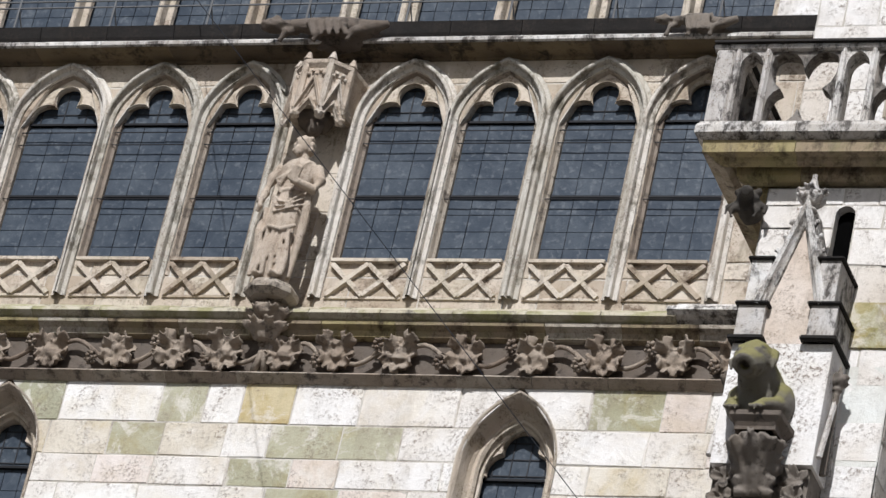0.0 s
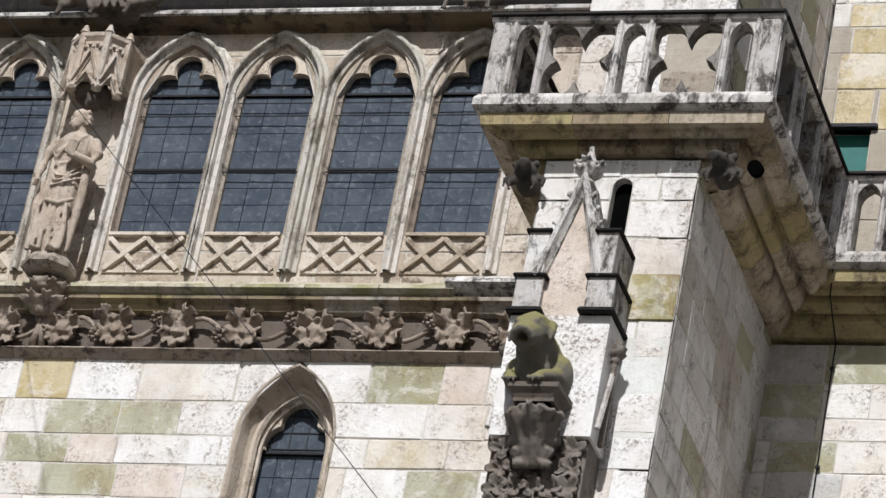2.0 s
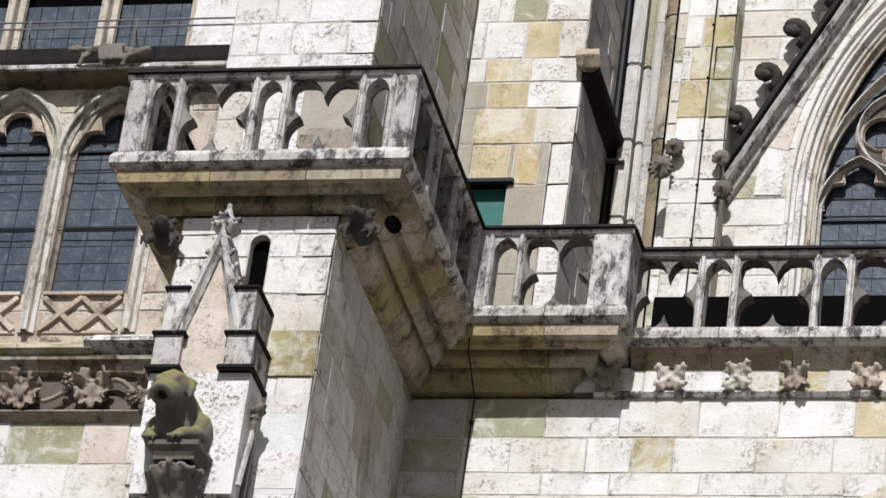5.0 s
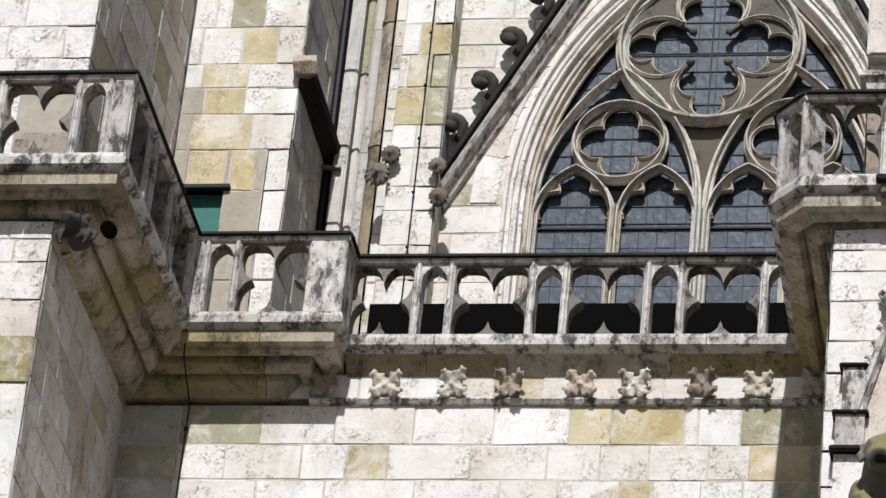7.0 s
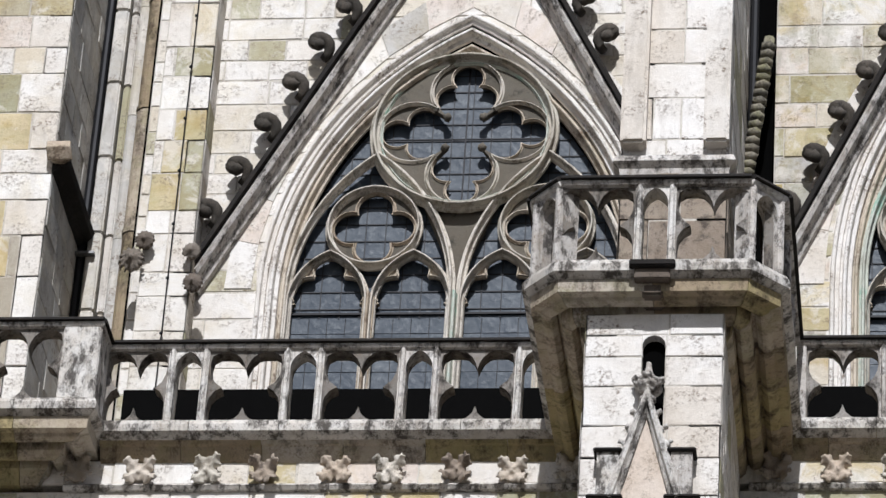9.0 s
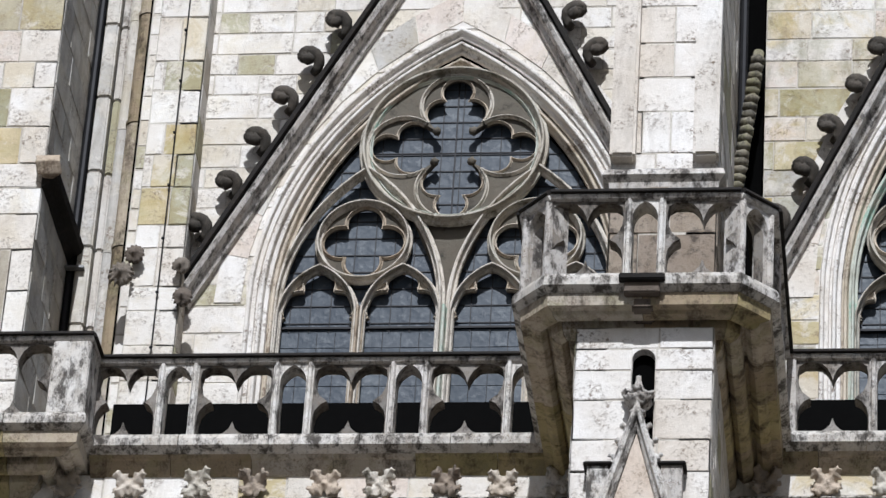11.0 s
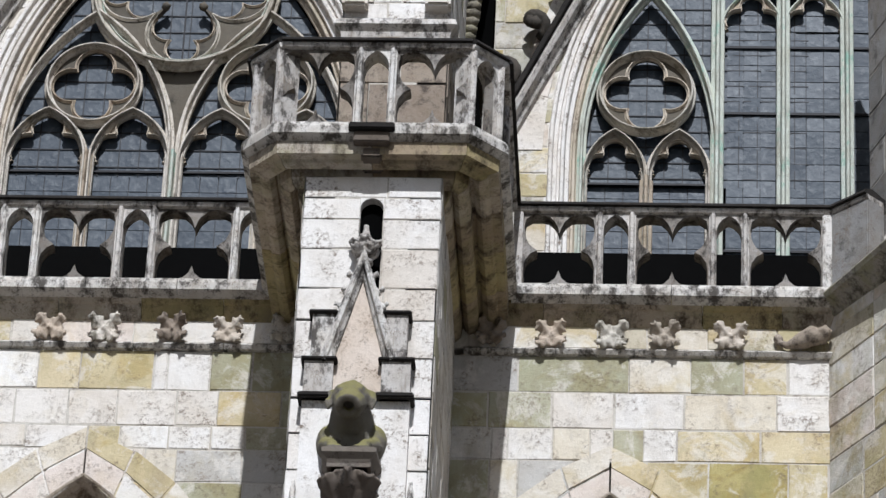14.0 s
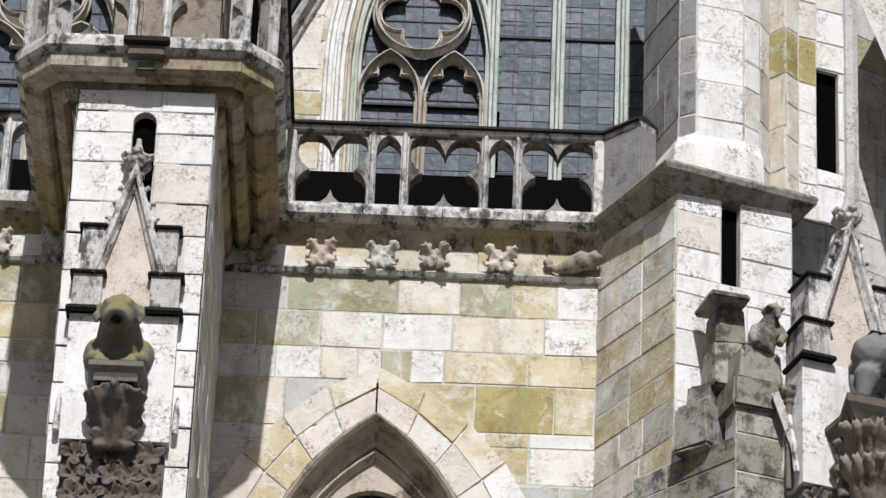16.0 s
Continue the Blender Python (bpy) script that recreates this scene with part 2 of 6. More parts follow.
def solid(name, bm, mat, parent=None, label="", smooth=False):
    bmesh.ops.remove_doubles(bm, verts=bm.verts, dist=1e-5)
    bmesh.ops.recalc_face_normals(bm, faces=bm.faces)
    me = bpy.data.meshes.new(name)
    bm.to_mesh(me)
    bm.free()
    me.materials.append(mat)
    if smooth:
        for p in me.polygons:
            p.use_smooth = True
    ob = new(name, me)
    if parent is not None:
        ob.parent = parent
        if parent.type == "EMPTY":
            ob.matrix_parent_inverse = Matrix.Translation(-Vector(parent.location))
    if label:
        ob["label"] = label
    return ob


def part(name, bm, mat, parent, label="", smooth=False):
    return solid(name, bm, mat, parent, label, smooth)


def melt(ob, voxel):
    """Joins the overlapping masses of a carving into one worn skin."""
    r = ob.modifiers.new("skin", "REMESH")
    r.mode, r.voxel_size, r.use_smooth_shade = "VOXEL", voxel, True
    return ob


def thing(name, base, label, category, group="", kind=""):
    ob = new(name)
    ob.location = base
    ob.empty_display_size = 0.2
    return tagged(ob, label, category, group, kind)


def face(bm, *pts):
    return bm.faces.new([bm.verts.new(p) for p in pts])


def box(bm, lo, hi, m=None, taper=0.0, bevel=0.0):
    """A box from corner to corner; taper draws the top in on all sides."""
    x0, y0, z0 = lo
    x1, y1, z1 = hi
    v = [bm.verts.new(p) for p in ((x0, y0, z0), (x1, y0, z0), (x1, y1, z0), (x0, y1, z0), (x0 + taper, y0 + taper, z1), (x1 - taper, y0 + taper, z1), (x1 - taper, y1 - taper, z1), (x0 + taper, y1 - taper, z1))]
    fs = [bm.faces.new([v[i] for i in q]) for q in ((3, 2, 1, 0), (4, 5, 6, 7), (0, 1, 5, 4), (1, 2, 6, 5), (2, 3, 7, 6), (3, 0, 4, 7))]
    if bevel:
        es = list({e for f in fs for e in f.edges})
        r = bmesh.ops.bevel(bm, geom=es, offset=bevel, segments=2, affect="EDGES")
        v = list({q for f in r["faces"] for q in f.verts} | {q for q in v if q.is_valid})
    if m is not None:
        for q in v:
            q.co = m @ q.co
    return bm


def tube(bm, path, radius, sides=8, cap=True):
    """A round bar along 3D points; radius is a number or a list."""
    pts = [Vector(p) for p in path]
    rs = radius if isinstance(radius, (list, tuple)) else [radius] * len(pts)
    rings, up = [], Vector((0.13, 0.31, 0.94)).normalized()
    for i, p in enumerate(pts):
        d = (pts[min(i + 1, len(pts) - 1)] - pts[max(i - 1, 0)]).normalized()
        a = d.cross(up)
        a = a.normalized() if a.length > 1e-3 else Vector((1, 0, 0))
        b = d.cross(a).normalized()
        rings.append([bm.verts.new(p + (a * math.cos(k * math.tau / sides) + b * math.sin(k * math.tau / sides)) * rs[i]) for k in range(sides)])
    for r0, r1 in zip(rings, rings[1:]):
        for k in range(sides):
            bm.faces.new((r0[k], r0[(k + 1) % sides], r1[(k + 1) % sides], r1[k]))
    if cap:
        bm.faces.new(rings[0][::-1])
        bm.faces.new(rings[-1])
    return bm


def blob(bm, c, r, rough=0.12, seed=0, squash=(1, 1, 1), turn=None, sub=2):
    """An uneven rounded lump."""
    res = bmesh.ops.create_icosphere(bm, subdivisions=sub, radius=1.0)
    for v in res["verts"]:
        n = noise.noise(v.co * 1.7 + Vector((seed * 3.1, seed, 0)))
        q = Vector((v.co.x * squash[0], v.co.y * squash[1], v.co.z * squash[2])) * (r * (1 + rough * 2 * n))
        if turn is not None:
            q = turn @ q
        v.co = q + Vector(c)
    return bm


def frond(bm, base, along, out, length, width, curl=1.0, seed=0, thick=0.018, rows=8):
    """A lobed stone leaf that springs from base, runs along one way and curls over towards out."""
    rng = random.Random(seed)
    along, out = Vector(along).normalized(), Vector(out).normalized()
    side = along.cross(out).normalized()
    p, a, grid = Vector(base), 0.0, []
    ph = rng.uniform(0, 6)
    for i in range(rows + 1):
        f = i / rows
        w = width * (0.25 + 0.85 * math.sin(math.pi * (0.12 + 0.8 * f))) * (0.78 + 0.3 * math.cos(f * 15 + ph))
        d = along * math.cos(a) + out * math.sin(a)
        n = out * math.cos(a) - along * math.sin(a)
        row = []
        for k in (-1, -0.55, 0, 0.55, 1):
            row.append(p + side * (w * k) + n * (width * (0.28 - 0.5 * abs(k)) + 0.1 * width * math.sin(9 * k + ph)))
        grid.append([[bm.verts.new(q + n * (thick * e)) for q in row] for e in (1, -1)])
        p = p + d * (length / rows)
        a += curl * (0.15 + 0.32 * f)
    for g, h in zip(grid, grid[1:]):
        for k in range(4):
            bm.faces.new((g[0][k], g[0][k + 1], h[0][k + 1], h[0][k]))
            bm.faces.new((g[1][k + 1], g[1][k], h[1][k], h[1][k + 1]))
        for k in (0, 4):
            bm.faces.new((g[0][k], h[0][k], h[1][k], g[1][k]))
    for g in (grid[0], grid[-1]):
        bm.faces.new([g[0][k] for k in range(5)] + [g[1][k] for k in range(4, -1, -1)])
    return bm


def plan_sweep(bm, path, profile, closed=False):
    """Carries a profile of (outward, height) along a line in plan; outward is to the right of the way."""
    pts = [Vector(p) for p in path]
    n = len(pts)
    rings = []
    for i, p in enumerate(pts):
        a = pts[i - 1] if (i or closed) else None
        b = pts[(i + 1) % n] if (i < n - 1 or closed) else None
        ns = []
        for s, e in ((a, p), (p, b)):
            if s is not None and e is not None:
                d = (e - s).normalized()
                ns.append(Vector((d.y, -d.x)))
        m = sum(ns, Vector((0, 0)))
        m = m / max(m.length_squared, 1e-6) * len(ns) if len(ns) == 2 else m
        rings.append([bm.verts.new((p.x + m.x * o, p.y + m.y * o, z)) for o, z in profile])
    k = len(profile)
    span = range(n if closed else n - 1)
    for i in span:
        r0, r1 = rings[i], rings[(i + 1) % n]
        for j in range(k):
            bm.faces.new((r0[j], r1[j], r1[(j + 1) % k], r0[(j + 1) % k]))
    if not closed:
        bm.faces.new(rings[0])
        bm.faces.new(rings[-1][::-1])
    return bm


def cut_path(path, length):
    """The same line with points added, so that no stretch is much longer than length."""
    out = [Vector(path[0])]
    for p, q in zip(path, path[1:]):
        p, q = Vector(p), Vector(q)
        n = max(1, round((q - p).length / length))
        out += [p.lerp(q, i / n) for i in range(1, n + 1)]
    return out


def moulding_stones(path, profile, length):
    """One mesh for each stone of a moulding, mitred at the corners, with a fine joint between stones."""
    whole = bmesh.new()
    pts = cut_path(path, length)
    plan_sweep(whole, pts, profile)
    whole.verts.ensure_lookup_table()
    k, made = len(profile), []
    rings = [[whole.verts[i * k + j].co.copy() for j in range(k)] for i in range(len(pts))]
    whole.free()
    for r0, r1 in zip(rings, rings[1:]):
        bm = bmesh.new()
        d = sum((b - a for a, b in zip(r0, r1)), Vector()) / k
        e = d.normalized() * 0.004
        v0, v1 = [bm.verts.new(p + e) for p in r0], [bm.verts.new(p - e) for p in r1]
        for j in range(k):
            bm.faces.new((v0[j], v1[j], v1[(j + 1) % k], v0[(j + 1) % k]))
        bm.faces.new(v0)
        bm.faces.new(v1[::-1])
        made.append(bm)
    return made


class Plane:
    """An upright plane: u along it, z up, d out of it towards the viewer."""

    def __init__(self, x, y, turn=0.0):
        self.o, self.turn = Vector((x, y, 0)), radians(turn)
        self.u = Vector((math.cos(self.turn), math.sin(self.turn), 0))
        self.n = Vector((math.sin(self.turn), -math.cos(self.turn), 0))

    def at(self, u, z, d=0.0):
        return self.o + self.u * u + self.n * d + Vector((0, 0, z))


def sweep(bm, pl, pts, profile, closed=False):
    """Carries a moulding of (across, outward) along a line drawn on a plane."""
    n, rings = len(pts), []
    for i, (u, z) in enumerate(pts):
        a = pts[i - 1] if (i or closed) else None
        b = pts[(i + 1) % n] if (i < n - 1 or closed) else None
        ns = []
        for s, e in ((a, (u, z)), ((u, z), b)):
            if s is not None and e is not None:
                d = Vector((e[0] - s[0], e[1] - s[1]))
                if d.length > 1e-7:
                    d.normalize()
                    ns.append(Vector((-d.y, d.x)))
        m = sum(ns, Vector((0, 0)))
        m = m / max(m.length_squared, 0.4) * len(ns) if len(ns) == 2 else m
        rings.append([bm.verts.new(pl.at(u + m.x * o, z + m.y * o, d)) for o, d in profile])
    for i in range(n if closed else n - 1):
        r0, r1 = rings[i], rings[(i + 1) % n]
        for j in range(len(profile) - 1):
            bm.faces.new((r0[j], r1[j], r1[j + 1], r0[j + 1]))
    return bm


def arch(cx, zs, hw, rise, n=10):
    """A pointed arch from the left springing over the apex to the right one."""
    R = (hw * hw + rise * rise) / (2 * hw)
    end = math.atan2(rise, R - hw)
    left = [(cx - hw + R - R * math.cos(end * i / n), zs + R * math.sin(end * i / n)) for i in range(n + 1)]
    return left + [(2 * cx - u, z) for u, z in left[-2::-1]]


def arch_half(o, z):
    """Half the width of an opening at a height."""
    cx, hw, z0, zs, rise = o
    if z <= z0 - 1e-6 or z > zs + rise:
        return 0.0
    if z <= zs:
        return hw
    R = (hw * hw + rise * rise) / (2 * hw)
    return max(0.0, math.sqrt(max(0.0, R * R - (z - zs) ** 2)) - (R - hw))


def circle(cx, cz, r, n=40):
    return [(cx + r * math.cos(k * math.tau / n), cz + r * math.sin(k * math.tau / n)) for k in range(n)]


def foils(count, dl, rl, start=0.0):
    """The outline of a foiled opening as a distance for each direction."""
    def r(a):
        best = 0.0
        for k in range(count):
            q = a - start - k * math.tau / count
            s = rl * rl - (dl * math.sin(q)) ** 2
            if s >= 0 and (math.cos(q) > 0 or rl > dl):
                best = max(best, dl * math.cos(q) + math.sqrt(s))
        return max(best, 0.02)
    return r


def plate(bm, pl, cu, cz, outer, inner, d0, d1, n=64, a0=0.0, a1=math.tau, both=False):
    """A flat pierced plate between two outlines round one centre, with the reveals of its hole."""
    ring = []
    whole = abs(a1 - a0 - math.tau) < 1e-6
    for k in range(n + (0 if whole else 1)):
        a = a0 + (a1 - a0) * k / n
        c, s, ri = math.cos(a), math.sin(a), inner(a)
        ro = max(outer(a), ri)
        ring.append([bm.verts.new(pl.at(cu + c * r, cz + s * r, d)) for r, d in ((ro, d0), (ri, d0), (ri * 0.97, (d0 + d1) / 2), (ri, d1), (ro, d1))])
    last = 5 if both else 4
    for k in range(len(ring) if whole else len(ring) - 1):
        r0, r1 = ring[k], ring[(k + 1) % len(ring)]
        for j in range(last):
            a, b = j, (j + 1) % 5
            bm.faces.new((r0[a], r1[a], r1[b], r0[b]))
    return bm


def rect_r(hw, hh):
    def r(a):
        c, s = abs(math.cos(a)), abs(math.sin(a))
        return min(hw / c if c > 1e-9 else 1e9, hh / s if s > 1e-9 else 1e9)
    return r


# ---- ashlar ----
BLOCKS = {}


def block_mesh(w0, w1, h, e0, e1, mat, depth=0.05):
    """A dressed stone: bottom from w0 to w1, top from e0 to e1, with worn edges."""
    key = (round(w0, 2), round(w1, 2), round(h, 2), round(e0, 2), round(e1, 2), mat.name)
    if key in BLOCKS:
        return BLOCKS[key]
    w0, w1, h, e0, e1 = key[:5]
    b, g = 0.011, 0.004
    rng = random.Random(str(key))
    bot = [(w0 + g, g), (w1 - g, g), (e1 - g, h - g), (e0 + g, h - g)]
    bot = [(u + rng.uniform(-0.004, 0.005), z + rng.uniform(-0.004, 0.005)) for u, z in bot]
    cu, cz = sum(p[0] for p in bot) / 4, h / 2
    vs, ring = [], []
    for lift, shrink in ((0.0, 0.0), (depth - b, 0.0), (depth, b)):
        for u, z in bot:
            j = rng.uniform(-0.007, 0.007) if shrink else 0
            uu = u - math.copysign(min(shrink * 1.1, abs(u - cu) * 0.5), u - cu) + j
            zz = z - math.copysign(min(shrink, abs(z - cz) * 0.5), z - cz) + j
            vs.append((uu, -lift + (rng.uniform(-0.005, 0.005) if shrink else 0), zz))
    fs = [(8, 9, 10, 11)]
    for lo in (0, 4):
        for k in range(4):
            fs.append((lo + k, lo + (k + 1) % 4, lo + 4 + (k + 1) % 4, lo + 4 + k))
    me = bpy.data.meshes.new("block")
    me.from_pydata(vs, [], fs)
    me.materials.append(mat)
    BLOCKS[key] = me
    return me


def ashlar(name, pl, u0, u1, z0, z1, mat, label, openings=(), course=0.4, seed=1, back=0.35, long=(0.5, 1.05), parent=None, category="wall", breaks=(), lay=()):
    """A wall of dressed blocks over a mortar core, pierced by its openings; lay gives some courses
    stone by stone, as their foot, their head and where each stone begins with its shade."""
    rng = random.Random(seed)
    courses, z = [], z0
    beds = sorted({q for low, high, _ in lay for q in (low, high)})
    while z < z1 - 0.05:
        h = round(course * rng.choice((0.88, 0.95, 1.0, 1.05, 1.14)), 2)
        for mark in sorted(set(breaks) | set(beds)):
            if z + 0.05 < mark < z + h + 0.16:
                h = round(mark - z, 3)
                break
        if z + h > z1 - 0.14:
            h = z1 - z
        courses.append((z, h))
        z += h
    core, stones = bmesh.new(), []
    for z, h in courses:
        laid = [words.split() for low, high, words in lay if low - 0.02 < z + h / 2 < high + 0.02]
        laid = [(float(a), b) for a, b in zip(laid[0][::2], laid[0][1::2])] if laid else []
        cuts = []
        for o in openings:
            a, b = arch_half(o, z + 0.002), arch_half(o, z + h - 0.002)
            if a > 0 or b > 0:
                cuts.append((o[0], a, b))
        cuts.sort()
        lo = (u0, u0)
        spans = []
        for c, a, b in cuts:
            spans.append((lo[0], c - a, lo[1], c - b))
            lo = (c + a, c + b)
        spans.append((lo[0], u1, lo[1], u1))
        for a0, a1, b0, b1 in spans:
            if max(a1 - a0, b1 - b0) < 0.05:
                continue
            fr = [pl.at(a0, z, 0), pl.at(a1, z, 0), pl.at(b1, z + h, 0), pl.at(b0, z + h, 0)]
            bk = [pl.at(a0, z, -back), pl.at(a1, z, -back), pl.at(b1, z + h, -back), pl.at(b0, z + h, -back)]
            f, k = [core.verts.new(p) for p in fr], [core.verts.new(p) for p in bk]
            core.faces.new(f)
            core.faces.new(k[::-1])
            for q in range(4):
                core.faces.new((f[q], k[q], k[(q + 1) % 4], f[(q + 1) % 4]))
            edges, u = [], max(a0, b0)
            end = min(a1, b1)
            u += rng.choice((0.3, 0.45, 0.6, 0.8)) if end - u > 1.0 else 0
            while u < end - 0.3:
                if u > max(a0, b0) + 0.2:
                    edges.append(round(u, 2))
                u += rng.choice((0.4, 0.5, 0.6, 0.7, 0.85, 1.0)) * (long[1] / 1.05)
            if laid:
                low, high = max(a0, b0) + 0.06, end - 0.06
                edges = [e for e in edges if e < laid[0][0] - 0.2] + [round(e, 2) for e, _ in laid if low < e < high] + [e for e in edges if e > laid[-1][0] + 0.5]
            marks = [(a0, b0)] + [(e, e) for e in edges] + [(a1, b1)]
            for (p, q), (r, s) in zip(marks, marks[1:]):
                mid = (p + r + q + s) / 4
                kind = [c for e, c in laid if e < mid]
                near = laid and laid[0][0] < mid < laid[-1][0] + 0.9
                stones.append((p, r, z, h, q, s, SHADE[kind[-1]] if kind and near else mat))
    if parent is None:
        ob = solid(name, core, mortar)
        tagged(ob, label, category, kind="structure")
    else:
        ob = solid(name, core, mortar, parent, label)
    for p, r, z, h, q, s, own in stones:
        me = block_mesh(0, r - p, h, q - p, s - p, own)
        st = new("stone_block", me)
        st.parent = ob
        st.matrix_basis = Matrix.LocRotScale(pl.at(p, z, -0.042 + rng.uniform(-0.004, 0.003)), Euler((0, 0, pl.turn)), None)
    return ob

# ---- ground ----
bm = bmesh.new()
face(bm, (-600, -600, 0), (600, -600, 0), (600, 600, 0), (-600, 600, 0))
tagged(solid("ground", bm, paving), "grey stone paving of the square below the cathedral", "ground", kind="structure")

# ---- walls ----
A, W = Plane(0, FRONT), Plane(0, 38.0)
LANCET_L = [(-16.56, 0.56, 18.0, 22.12, 0.87), (-22.72, 0.56, 18.0, 22.12, 0.87)]
LANCET_M = [(-6.12, 1.1, 17.0, 19.72, 2.08)]
LANCET_R = [(-0.89, 1.1, 17.0, 19.6, 2.08)]
LAY_WEST = [
    (22.54, 23.08, "-22.0 w -20.79 g -20.24 w -19.8 o -19.18 w -18.38 w -17.24 w -16.09 w -15.73 g -14.91 p -14.4 w"),
    (22.12, 22.54, "-23.0 c -22.07 c -21.31 g -20.66 c -19.91 w -19.37 g -18.52 g -17.82 w -17.12 w -15.95 w -15.01 w -14.33 p"),
    (21.76, 22.12, "-22.18 w -21.4 p -20.69 w -19.78 g -19.03 p -18.47 w -17.27 w -15.6 c -14.7 w -13.9 w"),
    (21.36, 21.76, "-22.6 w -21.79 w -20.79 w -19.81 w -19.27 g -18.4 p -17.6 w -15.8 w -15.1 g -14.3 w"),
]
LAY_MIDDLE = [
    (22.79, 23.25, "-11.4 y -10.75 g -9.88 w -9.11 w -8.29 w -7.47 w -6.69 o -6.26 o -5.51 w -5.37 w -4.94 g -4.52 g -4.0 y"),
    (22.38, 22.79, "-11.4 g -10.73 w -10.22 w -9.42 w -8.95 o -8.52 w -7.67 w -6.89 w -6.35 w -5.85 w -5.25 w -4.84 o -4.2 g"),
    (22.12, 22.38, "-11.3 y -10.75 w -9.86 w -9.15 w -8.22 w -7.35 w -6.75 w -6.12 o -5.8 w -5.31 w -4.88 w -4.54 g -4.0 y"),
    (21.75, 22.12, "-11.2 g -10.5 w -9.7 w -8.9 p -8.1 w -7.3 w -6.5 w -5.84 w -5.53 c -5.21 y -4.55 y -4.1 y"),
    (21.31, 21.75, "-11.2 y -10.4 w -9.5 w -8.8 w -7.9 c -7.2 w -5.75 o -5.19 g -4.52 y -4.0 y"),
]
LAY_EAST = [
    # white stone at -2.6 entered grey, which tones in the buttress shadow
    (22.83, 23.25, "-2.6 y -1.84 g -0.73 c -0.11 g 0.42 o 0.86 w"),
    (22.42, 22.83, "-2.6 g -2.13 g -1.49 w -0.87 w -0.17 c 0.75 w"),
    (22.06, 22.42, "-2.6 y -2.08 w -1.92 w -1.47 c -1.1 w -0.87 g -0.57 w -0.24 o 0.59 o"),
    (21.53, 22.06, "-2.6 g -2.09 c -1.81 y -1.24 y -0.53 o 0.08 d"),
    (20.96, 21.53, "-2.6 y -2.13 w -1.7 w 0.2 o 0.62 w"),
]
ashlar("wall_west", W, -25.5, -12.6, 18.5, 23.08, ashlar_left, "pale limestone wall with green and cream blocks", LANCET_L, 0.39, 11, long=(0.5, 1.0), lay=LAY_WEST)
ashlar("wall_middle", A, -11.6, -3.3, 19.5, 23.25, ashlar_mid, "sunlit limestone wall with ochre patches", LANCET_M, 0.42, 5, lay=LAY_MIDDLE)
ashlar("wall_east", A, -2.7, 1.75, 18.0, 23.25, ashlar_right, "patchy cream and ochre limestone wall", LANCET_R, 0.36, 9, lay=LAY_EAST)

# upper wall behind the walkway, with its traceried windows
C = Plane(0, 39.3)
WIN1 = (-5.72, 2.1, 24.2, 26.6, 3.62)
WIN3 = (0.84, 2.45, 24.2, 26.6, 4.35)
ashlar("clerestory_wall", C, -9.3, -3.0, 24.0, 32.6, ashlar_upper, "limestone upper wall behind the parapet walk", (WIN1,), 0.31, 21, back=0.25, long=(0.5, 0.9))
ashlar("clerestory_wall_east", C, -3.0, 4.2, 24.0, 32.6, ashlar_right, "cream and ochre upper wall behind the parapet walk", (WIN3,), 0.34, 22, back=0.25)


def slab(name, pts, z0, z1, mat, label, category="walkway", kind="structure"):
    bm = bmesh.new()
    lo = [bm.verts.new((x, y, z0)) for x, y in pts]
    hi = [bm.verts.new((x, y, z1)) for x, y in pts]
    bm.faces.new(lo[::-1])
    bm.faces.new(hi)
    for i in range(len(pts)):
        j = (i + 1) % len(pts)
        bm.faces.new((lo[i], lo[j], hi[j], hi[i]))
    return tagged(solid(name, bm, mat), label, category, kind=kind)


BALC1 = [(-13.6, 38.0), (-13.6, 34.2), (-10.65, 34.2), (-10.65, 37.2), (-9.05, 37.2), (-9.05, 37.66), (-4.38, 37.66)]
BALC2 = [(-4.38, 37.66), (-4.38, 35.02), (-4.08, 34.7), (-2.24, 34.7), (-1.93, 35.02), (-1.93, 37.66)]
EAST = [(-1.93, 37.66), (1.3, 37.66), (1.66, 37.33)]
slab("walkway_west", [(-13.5, 39.3), (-13.5, 34.4), (-10.85, 34.4), (-10.85, 37.4), (-9.25, 37.4), (-9.25, 37.8), (-4.2, 37.8), (-4.2, 39.3)], 23.77, 23.87, corbel_stone, "dark stone walkway slab behind the parapet")
slab("walkway_east", [(-4.2, 39.3), (-4.2, 35.1), (-4.0, 34.8), (-2.3, 34.8), (-2.0, 35.1), (-2.0, 37.76), (1.75, 37.76), (1.75, 39.3)], 23.77, 23.87, corbel_stone, "dark stone walkway slab behind the parapet")


def moulding(name, path, profile, mat, label, category="moulding", length=0.85):
    top = thing(name, (*path[0], profile[0][1]), label, category, "", "structure")
    for bm in moulding_stones(path, profile, length):
        part("moulding_stone", bm, mat, top)
    return top


LEDGE_P = [(0.03, 23.96), (0.06, 23.9), (0.06, 23.82), (0.0, 23.78), (-0.12, 23.74), (-0.2, 23.74), (-0.2, 23.96)]
CAVETTO = [(-0.04, 23.77), (-0.07, 23.73), (-0.1, 23.72), (-0.14, 23.66), (-0.18, 23.6), (-0.21, 23.58), (-0.44, 23.58), (-0.44, 23.77)]
